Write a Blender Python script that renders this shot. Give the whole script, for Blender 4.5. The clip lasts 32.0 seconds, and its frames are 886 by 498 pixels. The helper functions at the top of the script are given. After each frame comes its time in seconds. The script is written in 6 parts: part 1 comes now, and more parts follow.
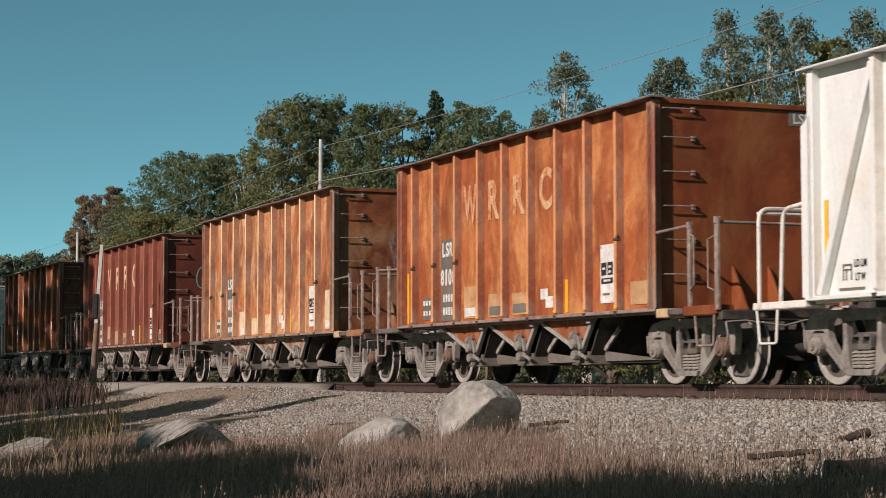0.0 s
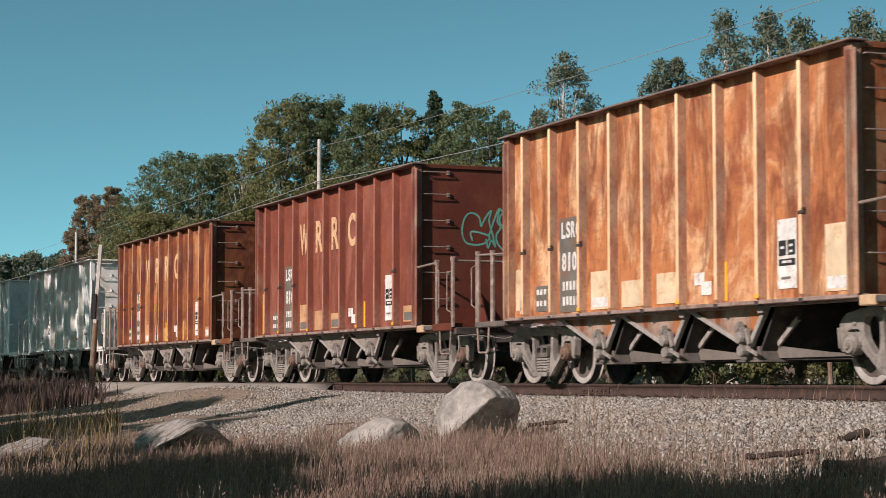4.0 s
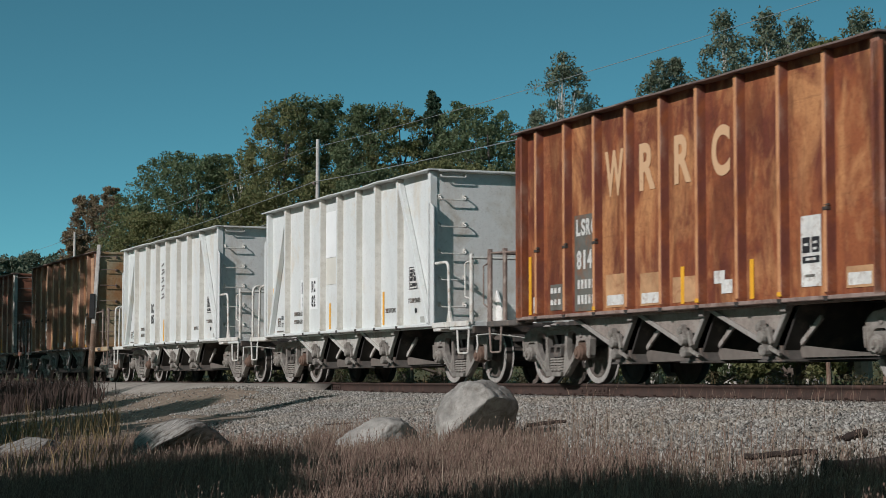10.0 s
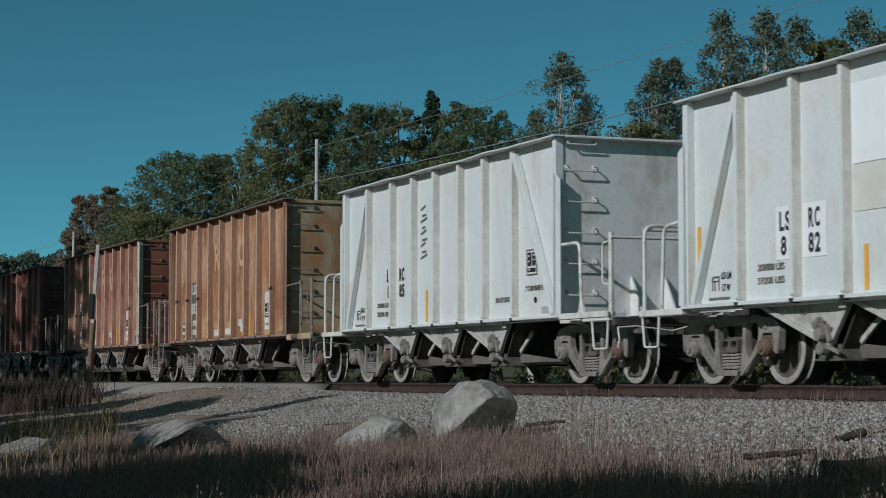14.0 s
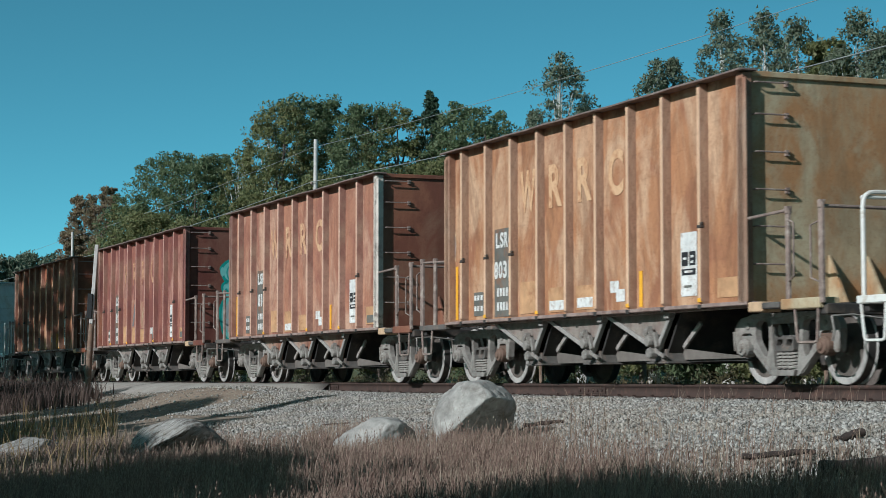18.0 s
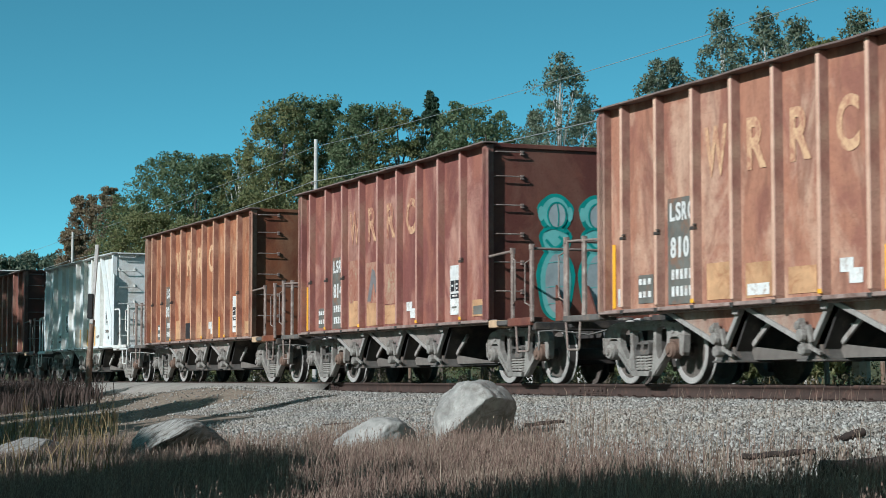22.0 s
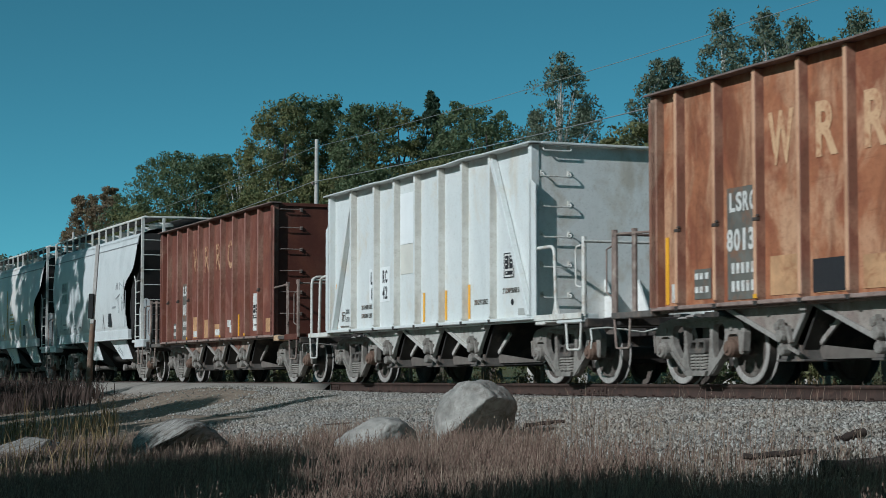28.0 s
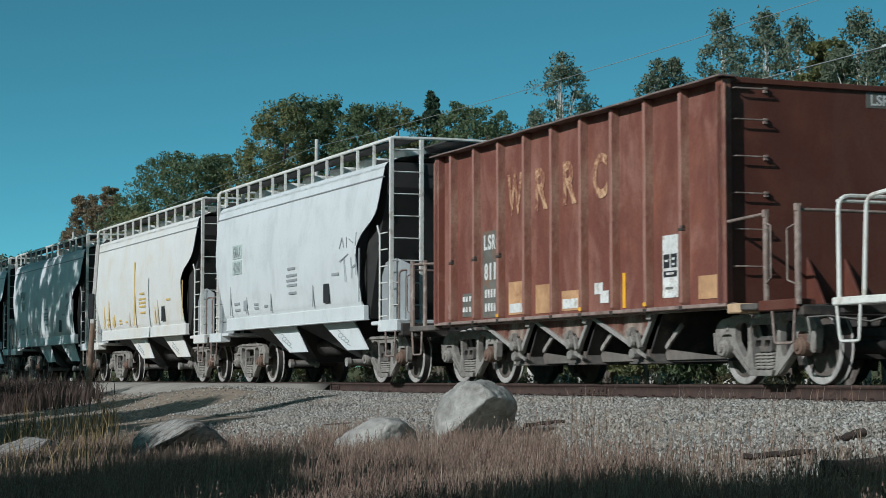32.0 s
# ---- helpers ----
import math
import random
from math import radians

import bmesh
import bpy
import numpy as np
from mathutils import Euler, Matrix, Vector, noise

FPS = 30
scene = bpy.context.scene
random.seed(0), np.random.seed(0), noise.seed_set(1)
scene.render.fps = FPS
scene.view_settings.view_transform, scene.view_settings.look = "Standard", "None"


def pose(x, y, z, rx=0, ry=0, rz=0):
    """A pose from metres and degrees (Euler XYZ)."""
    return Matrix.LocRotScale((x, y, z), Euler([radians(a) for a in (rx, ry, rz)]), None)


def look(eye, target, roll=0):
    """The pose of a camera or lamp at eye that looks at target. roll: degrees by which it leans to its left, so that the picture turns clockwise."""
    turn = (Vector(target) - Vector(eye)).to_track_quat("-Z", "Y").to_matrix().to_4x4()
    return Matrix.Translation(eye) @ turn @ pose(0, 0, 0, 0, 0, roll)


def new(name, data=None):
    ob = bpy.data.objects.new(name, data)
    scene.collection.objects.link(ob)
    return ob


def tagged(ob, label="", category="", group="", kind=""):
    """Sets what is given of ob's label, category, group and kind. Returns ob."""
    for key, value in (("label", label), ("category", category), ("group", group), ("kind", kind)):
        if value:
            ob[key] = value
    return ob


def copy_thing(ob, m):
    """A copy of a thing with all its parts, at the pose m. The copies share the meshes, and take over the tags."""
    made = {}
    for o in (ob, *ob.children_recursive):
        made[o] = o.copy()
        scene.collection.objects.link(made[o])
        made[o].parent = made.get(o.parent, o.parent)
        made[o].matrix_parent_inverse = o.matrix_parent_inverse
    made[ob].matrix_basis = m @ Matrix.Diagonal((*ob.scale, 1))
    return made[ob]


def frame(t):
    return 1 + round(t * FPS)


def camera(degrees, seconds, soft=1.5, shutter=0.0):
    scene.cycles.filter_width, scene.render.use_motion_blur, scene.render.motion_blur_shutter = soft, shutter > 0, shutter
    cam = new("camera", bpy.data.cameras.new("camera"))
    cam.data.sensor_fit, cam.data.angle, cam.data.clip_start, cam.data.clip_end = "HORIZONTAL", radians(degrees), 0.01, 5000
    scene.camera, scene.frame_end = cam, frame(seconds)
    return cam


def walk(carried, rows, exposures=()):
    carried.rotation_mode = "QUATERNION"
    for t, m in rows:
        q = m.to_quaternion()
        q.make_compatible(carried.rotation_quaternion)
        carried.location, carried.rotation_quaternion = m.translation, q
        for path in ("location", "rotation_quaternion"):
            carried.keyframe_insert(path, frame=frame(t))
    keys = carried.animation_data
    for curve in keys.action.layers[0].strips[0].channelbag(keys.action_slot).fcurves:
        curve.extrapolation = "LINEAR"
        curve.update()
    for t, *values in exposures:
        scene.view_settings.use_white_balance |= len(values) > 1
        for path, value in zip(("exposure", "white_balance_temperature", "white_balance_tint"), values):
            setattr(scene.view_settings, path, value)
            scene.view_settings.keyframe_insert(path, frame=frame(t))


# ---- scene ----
# The rail head is z = 0. The camera stands on a tripod beside a single track, x to its right, y ahead.
cam = camera(25.58, 32.0, soft=0.65, shutter=0.3)
EYE = (0.0, 0.0, 0.073)
TILT = 93.808
# seconds and the slow pan, in degrees to the left
PAN = [(0.0, 0.075), (3.0, 0.050), (6.0, 0.012), (9.0, 0.0), (13.0, -0.033), (17.0, -0.05), (18.5, -0.08),
       (20.0, -0.075), (23.0, -0.058), (28.0, -0.042), (32.0, -0.042)]
walk(cam, [(t, pose(*EYE, TILT, 0, a)) for t, a in PAN],
     exposures=[(0.0, -0.01, 6100, 25.0), (3.0, 0.16, 6050, 26.0), (7.0, 0.17, 5780, 23.0), (8.5, -0.08, 5580, 20.0), (10.0, -0.43, 5430, 15.0),
                (11.5, -0.69, 5230, 13.0), (13.0, -0.90, 5130, 12.0), (14.5, -0.70, 5050, 10.0), (17.0, -0.21, 5040, 8.0), (20.0, 0.18, 5010, 7.0),
                (23.0, 0.18, 5010, 7.0), (25.0, -0.05, 5000, 7.0), (28.0, -0.51, 4960, 7.0), (30.0, -0.71, 4980, 7.0), (32.0, -0.25, 5040, 7.0)])

# ---- light ----
SUN_TO = Vector((0.786, 0.724, -0.56)).normalized()      # the way the sunlight travels
world = bpy.data.worlds.new("world")
scene.world = world
world.use_nodes = True
_n = world.node_tree
_n.nodes.clear()
_sky = _n.nodes.new("ShaderNodeTexSky")
_sky.sky_type = "NISHITA"
_sky.sun_disc = False
_sky.sun_elevation = math.asin(-SUN_TO.z)
_sky.sun_rotation = math.atan2(-SUN_TO.x, -SUN_TO.y)
_sky.air_density, _sky.dust_density, _sky.ozone_density = 0.3, 0.3, 6.0
_bg = _n.nodes.new("ShaderNodeBackground")
_bg.inputs["Strength"].default_value = 0.15
_wo = _n.nodes.new("ShaderNodeOutputWorld")
_tint = _n.nodes.new("ShaderNodeMix")
_tint.data_type, _tint.blend_type = "RGBA", "MULTIPLY"
_tint.inputs[0].default_value = 1.0
_tint.inputs[7].default_value = (1.035, 1.34, 0.619, 1)
_n.links.new(_sky.outputs[0], _tint.inputs[6])
_n.links.new(_tint.outputs[2], _bg.inputs[0])
_n.links.new(_bg.outputs[0], _wo.inputs[0])
_sl = bpy.data.lights.new("sun", "SUN")
_sl.energy, _sl.angle, _sl.color = 4.8, radians(0.55), (1.0, 0.865, 0.70)
sun = new("sun", _sl)
sun.matrix_world = look((0, 0, 40), Vector((0, 0, 40)) + SUN_TO)


# ---- materials ----
class Nodes:
    """A small node graph for one material."""

    def __init__(self, name):
        self.mat = bpy.data.materials.new(name)
        self.mat.use_nodes = True
        self.t = self.mat.node_tree
        self.p = self.t.nodes["Principled BSDF"]
        self.coord = self.t.nodes.new("ShaderNodeTexCoord").outputs["Object"]

    def link(self, a, b):
        self.t.links.new(a, b)

    def put(self, value, socket):
        if hasattr(value, "is_linked"):
            self.link(value, socket)
        elif isinstance(value, (tuple, list)) and len(value) == 3 and len(socket.default_value) == 4:
            socket.default_value = (*value, 1)
        else:
            socket.default_value = value

    def scaled(self, s, coord=None):
        m = self.t.nodes.new("ShaderNodeMapping")
        m.inputs["Scale"].default_value = s if isinstance(s, tuple) else (s, s, s)
        self.link(coord or self.coord, m.inputs["Vector"])
        return m.outputs[0]

    def noise(self, scale, detail=4, rough=0.6, stretch=None, warp=0.0, coord=None):
        n = self.t.nodes.new("ShaderNodeTexNoise")
        n.inputs["Scale"].default_value = scale
        n.inputs["Detail"].default_value = detail
        n.inputs["Roughness"].default_value = rough
        n.inputs["Distortion"].default_value = warp
        self.link(self.scaled(stretch, coord) if stretch else (coord or self.coord), n.inputs["Vector"])
        return n.outputs["Fac"]

    def voronoi(self, scale, out="Color", stretch=None):
        n = self.t.nodes.new("ShaderNodeTexVoronoi")
        n.inputs["Scale"].default_value = scale
        self.link(self.scaled(stretch) if stretch else self.coord, n.inputs["Vector"])
        return n.outputs[out]

    def ramp(self, fac, *stops):
        r = self.t.nodes.new("ShaderNodeValToRGB")
        e = r.color_ramp.elements
        while len(e) < len(stops):
            e.new(0.5)
        for el, (pos, c) in zip(e, stops):
            el.position = pos
            el.color = (*c, 1) if isinstance(c, tuple) else (c, c, c, 1)
        self.link(fac, r.inputs[0])
        return r.outputs[0]

    def mix(self, fac, a, b, kind="MIX"):
        m = self.t.nodes.new("ShaderNodeMix")
        m.data_type, m.blend_type = "RGBA", kind
        self.put(fac, m.inputs[0])
        self.put(a, m.inputs[6])
        self.put(b, m.inputs[7])
        return m.outputs[2]

    def math(self, op, a, b=0.0):
        m = self.t.nodes.new("ShaderNodeMath")
        m.operation = op
        self.put(a, m.inputs[0])
        self.put(b, m.inputs[1])
        return m.outputs[0]

    def axis(self, i):
        s = self.t.nodes.new("ShaderNodeSeparateXYZ")
        self.link(self.coord, s.inputs[0])
        return s.outputs[i]

    def random_object(self):
        return self.t.nodes.new("ShaderNodeObjectInfo").outputs["Random"]

    def random_island(self):
        return self.t.nodes.new("ShaderNodeNewGeometry").outputs["Random Per Island"]

    def done(self, color, rough=0.7, metal=0.0, bump=None, depth=0.01, strength=0.6):
        self.put(color, self.p.inputs["Base Color"])
        self.put(rough, self.p.inputs["Roughness"])
        self.put(metal, self.p.inputs["Metallic"])
        self.p.inputs["Specular IOR Level"].default_value = 0.35
        if bump is not None:
            b = self.t.nodes.new("ShaderNodeBump")
            b.inputs["Strength"].default_value = strength
            b.inputs["Distance"].default_value = depth
            self.link(bump, b.inputs["Height"])
            self.link(b.outputs[0], self.p.inputs["Normal"])
        return self.mat


def weathered(name, paint, rust, pale, shift=0.0, rusty=0.5, streaky=0.5, rough=0.62):
    """Old car paint: patches of rust and chalky bloom, dark blotches, vertical streaks, fine pitting."""
    n = Nodes(name)
    off = n.t.nodes.new("ShaderNodeVectorMath")
    off.inputs[1].default_value = (shift * 7.3, shift * 3.1, shift * 1.7)
    n.link(n.coord, off.inputs[0])
    n.coord = off.outputs[0]
    broad = n.noise(1.2, 8, 0.66, stretch=(1.1, 1.0, 0.75), warp=0.5)
    streak = n.noise(4.0, 6, 0.65, stretch=(1.0, 1.0, 0.16))
    fine = n.noise(26.0, 5, 0.7)
    mid = 0.60 - 0.20 * rusty
    c = n.mix(n.ramp(broad, (mid - 0.07, 0.0), (mid + 0.07, 1.0)), paint, rust)
    c = n.mix(n.ramp(n.noise(1.0, 8, 0.66, stretch=(1.3, 1.0, 0.7), warp=0.7), (0.48, 0.0), (0.54, 0.4), (0.63, 0.95)), c, pale)
    c = n.mix(n.ramp(n.noise(0.9, 7, 0.72, stretch=(1.6, 1.0, 0.4), warp=1.2), (0.50, 0.0), (0.60, min(1.0 * streaky, 0.8))), c, tuple(v * 0.48 for v in paint))
    c = n.mix(n.ramp(n.noise(2.4, 6, 0.72, stretch=(0.7, 1.0, 6.0), warp=0.4), (0.56, 0.0), (0.68, 0.5 * streaky)), c, tuple(v * 0.45 for v in paint))
    c = n.mix(n.ramp(streak, (0.54, 0.0), (0.70, 0.7 * streaky)), c, tuple(v * 0.32 for v in paint))
    c = n.mix(n.ramp(n.noise(9.0, 5, 0.65, stretch=(1.0, 1.0, 0.10)), (0.60, 0.0), (0.72, 0.6 * streaky)), c, pale)
    c = n.mix(n.ramp(n.noise(7.0, 6, 0.75), (0.50, 0.0), (0.66, 0.9 * streaky)), c, tuple(v * 0.6 for v in rust))
    c = n.mix(n.ramp(fine, (0.55, 0.0), (0.70, 0.25 + 0.5 * streaky)), c, tuple(v * 0.5 for v in rust))
    return n.done(c, n.ramp(fine, (0.3, rough - 0.12), (0.7, rough + 0.14)), 0.0,
                  n.mix(0.5, n.noise(3.0, 4, 0.6), fine), 0.012, 0.5)


def worn(name, paint, buff, cover):
    """Old lettering through which the car's paint shows again; cover: how much is left of it."""
    n = Nodes(name)
    k = n.mix(0.4, n.noise(3.0, 6, 0.7, stretch=(1.0, 1.0, 0.5)), n.noise(14.0, 4, 0.7))
    c = n.mix(n.ramp(k, (0.30 + 0.28 * cover, 0.0), (0.42 + 0.30 * cover, 1.0)), buff, paint)
    return n.done(c, 0.75, 0, k, 0.003)


def plain(name, color, rough=0.6, metal=0.0, vary=0.25, scale=8.0, depth=0.004, bump=True, spots=None):
    """A surface of one colour with soft patches and fine grain."""
    n = Nodes(name)
    a = n.noise(scale, 5, 0.65)
    b = n.noise(scale * 0.17, 3, 0.5)
    lo, hi = tuple(max(v * (1 - vary), 0) for v in color), tuple(min(v * (1 + vary), 1) for v in color)
    c = n.mix(n.ramp(n.mix(0.45, a, b), (0.36, 0.0), (0.66, 1.0)), lo, hi)
    if spots:
        c = n.mix(n.ramp(n.noise(scale * 0.6, 6, 0.7, warp=0.5), (0.52, 0.0), (0.68, 0.9)), c, spots)
    return n.done(c, n.ramp(a, (0.3, rough - 0.08), (0.7, min(rough + 0.1, 1))), metal, a if bump else None, depth)


def leaves(name, *colours, rough=0.6):
    n = Nodes(name)
    r = n.random_island()
    stops = [(i / max(len(colours) - 1, 1), c) for i, c in enumerate(colours)]
    c = n.mix(0.5, n.ramp(r, *stops), n.ramp(n.noise(0.5, 3), *[(0.25 + 0.5 * p, q) for p, q in stops]))
    n.done(c, rough)
    tr = n.t.nodes.new("ShaderNodeBsdfTranslucent")
    n.link(c, tr.inputs[0])
    mx = n.t.nodes.new("ShaderNodeMixShader")
    mx.inputs[0].default_value = 0.4
    n.link(n.p.outputs[0], mx.inputs[1])
    n.link(tr.outputs[0], mx.inputs[2])
    n.link(mx.outputs[0], n.t.nodes["Material Output"].inputs[0])
    return n.mat


M_STEEL_DARK = plain("grimy_steel", (0.045, 0.04, 0.036), 0.75, 0.0, 0.4, 6, 0.006, spots=(0.11, 0.085, 0.065))
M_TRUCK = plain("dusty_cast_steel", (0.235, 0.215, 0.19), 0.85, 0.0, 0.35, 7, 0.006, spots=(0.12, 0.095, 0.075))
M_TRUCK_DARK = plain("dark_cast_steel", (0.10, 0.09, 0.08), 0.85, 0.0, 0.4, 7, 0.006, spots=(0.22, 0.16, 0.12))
M_WHITE_CHUTE = plain("dusty_white_chute_paint", (0.44, 0.425, 0.385), 0.7, 0.0, 0.25, 5, 0.005, spots=(0.25, 0.205, 0.165))
M_RIM = plain("dusty_wheel_rim", (0.35, 0.325, 0.295), 0.7, 0.0, 0.3, 9, 0.004)
# plate colour darkened for the shade of the side frames, with paler dust
M_WHEEL_SHADED = plain("shaded_dusty_wheel_steel", (0.105, 0.088, 0.074), 0.8, 0.0, 0.35, 9, 0.004, spots=(0.17, 0.15, 0.13))
M_CAP = plain("bearing_cap_rust", (0.14, 0.09, 0.065), 0.8, 0.0, 0.3, 12)
M_SPRING = plain("spring_steel", (0.27, 0.245, 0.215), 0.8, 0.0, 0.3, 14)
M_GALV = plain("weathered_bar_steel", (0.24, 0.18, 0.15), 0.7, 0.0, 0.35, 10, spots=(0.42, 0.36, 0.30))
M_CHUTE = plain("dusty_chute_steel", (0.27, 0.25, 0.225), 0.8, 0.0, 0.3, 5, 0.006, spots=(0.13, 0.09, 0.065))
M_WHITE_BAR = plain("off_white_bar_paint", (0.70, 0.68, 0.62), 0.5, 0.0, 0.12, 9, spots=(0.42, 0.34, 0.25))
M_LETTER = plain("white_stencil_paint", (0.66, 0.65, 0.61), 0.7, 0.0, 0.2, 14, spots=(0.32, 0.22, 0.16))
M_BLACK = plain("black_stencil_paint", (0.025, 0.025, 0.027), 0.6, 0.0, 0.2, 14)
M_GREYPANEL = plain("grey_stencil_panel", (0.145, 0.14, 0.12), 0.75, 0.0, 0.3, 5, spots=(0.22, 0.11, 0.06))
M_FADED = plain("faded_buff_lettering", (0.52, 0.36, 0.215), 0.75, 0.0, 0.25, 7, spots=(0.30, 0.13, 0.06))
M_TANPATCH = plain("buff_primer_patch", (0.46, 0.27, 0.135), 0.75, 0.0, 0.3, 5, spots=(0.30, 0.13, 0.06))
M_CREAM_PATCH = plain("cream_primer_patch", (0.62, 0.49, 0.32), 0.75, 0.0, 0.2, 5, spots=(0.46, 0.26, 0.12))
M_YELLOW = plain("yellow_reflective_tape", (0.78, 0.40, 0.02), 0.45, 0.0, 0.12, 6)
M_TAPE_FADED = plain("faded_yellow_tape", (0.60, 0.42, 0.13), 0.55, 0.0, 0.2, 6)
M_TEAL = plain("teal_spray_paint", (0.035, 0.29, 0.25), 0.6, 0.0, 0.3, 5)
M_PALE_TEAL = plain("pale_teal_spray_paint", (0.36, 0.40, 0.40), 0.6, 0.0, 0.25, 4)
M_AQUA = plain("aqua_spray_paint", (0.20, 0.50, 0.46), 0.6, 0.0, 0.15, 4)
M_LINE_TEAL = plain("grey_green_spray_paint", (0.13, 0.36, 0.29), 0.6, 0.0, 0.25, 5)
M_CHALK = plain("grey_spray_paint", (0.17, 0.155, 0.15), 0.75, 0.0, 0.35, 7)
M_LOAD = plain("crushed_stone_load", (0.42, 0.39, 0.35), 0.95, 0.0, 0.4, 14, 0.04)
M_UNDER = plain("grey_underside_plate", (0.15, 0.13, 0.112), 0.8, 0.0, 0.3, 6, 0.004)
M_SILL = plain("dusty_sill_paint", (0.27, 0.20, 0.17), 0.8, 0.0, 0.35, 8, spots=(0.15, 0.085, 0.06))
M_NUMBER = plain("pale_green_grey_panel", (0.44, 0.50, 0.46), 0.7, 0.0, 0.2, 9)
M_CHORD = plain("dusty_top_chord", (0.20, 0.15, 0.13), 0.8, 0.0, 0.3, 6, spots=(0.30, 0.25, 0.21))
M_HOSE = plain("black_rubber", (0.02, 0.02, 0.02), 0.55, 0.0, 0.2, 20)
M_WHITE_CAR = weathered("chalky_white_paint", (0.70, 0.72, 0.695), (0.66, 0.62, 0.53), (0.725, 0.74, 0.715), 0.3, 0.0, 0.10, 0.5)
# lighter than the side paint, making up for the grazing sun on the ends
M_WHITE_END = weathered("dusty_white_end_paint", (0.78, 0.77, 0.73), (0.60, 0.54, 0.45), (0.80, 0.79, 0.75), 0.9, 0.2, 0.14, 0.55)
M_CREAM_CAR = weathered("stained_cream_paint", (0.69, 0.665, 0.62), (0.66, 0.61, 0.52), (0.71, 0.695, 0.66), 1.7, 0.2, 0.05, 0.5)
M_PALE_CAR = weathered("pale_grey_hopper_paint", (0.64, 0.65, 0.635), (0.57, 0.58, 0.565), (0.66, 0.67, 0.655), 2.6, 0.3, 0.03, 0.5)
M_TAPE_GREY = plain("dull_grey_plate", (0.36, 0.36, 0.33), 0.7, 0.0, 0.2, 9)
M_STAIN = plain("faint_beige_stain", (0.70, 0.68, 0.60), 0.6, 0.0, 0.1, 3)
M_FLAKED = plain("flaked_white_post_paint", (0.60, 0.54, 0.46), 0.7, 0.0, 0.25, 6, 0.006, spots=(0.10, 0.07, 0.055))
M_REPAINT = plain("fresh_white_paint", (0.84, 0.85, 0.83), 0.45, 0.0, 0.04, 4)
M_SLATE = plain("slate_grey_paint", (0.30, 0.31, 0.31), 0.55, 0.0, 0.15, 4)
# near-black colour in place of the shade over recessed sheets and hoppers
M_SHEET_SHADE = plain("shade_black_hopper_sheet", (0.035, 0.032, 0.03), 0.7, 0.0, 0.3, 4)

M_RAIL = plain("rusty_rail_web", (0.052, 0.033, 0.026), 0.8, 0.0, 0.3, 10, 0.004, spots=(0.10, 0.055, 0.04))
M_RAILTOP = plain("polished_rail_head", (0.20, 0.17, 0.155), 0.4, 0.7, 0.2, 10, 0.001)
M_TIE = plain("creosoted_tie", (0.075, 0.055, 0.045), 0.9, 0.0, 0.4, 9, 0.01)
M_POLE = plain("grey_weathered_pole", (0.50, 0.47, 0.43), 0.9, 0.0, 0.25, 9, 0.006)
M_POST = plain("brown_weathered_post", (0.19, 0.125, 0.085), 0.9, 0.0, 0.35, 8, 0.008, spots=(0.33, 0.28, 0.23))
M_WIRE = plain("aluminium_wire", (0.33, 0.33, 0.31), 0.5, 0.3, 0.1, 3)
M_BARK = plain("grey_brown_bark", (0.13, 0.105, 0.085), 0.95, 0.0, 0.4, 9, 0.02)
M_BIRCH = plain("pale_birch_bark", (0.50, 0.47, 0.42), 0.85, 0.0, 0.3, 5, 0.01, spots=(0.2, 0.17, 0.14))
M_DEADWOOD = plain("dark_dead_wood", (0.055, 0.04, 0.033), 0.95, 0.0, 0.4, 9, 0.015)


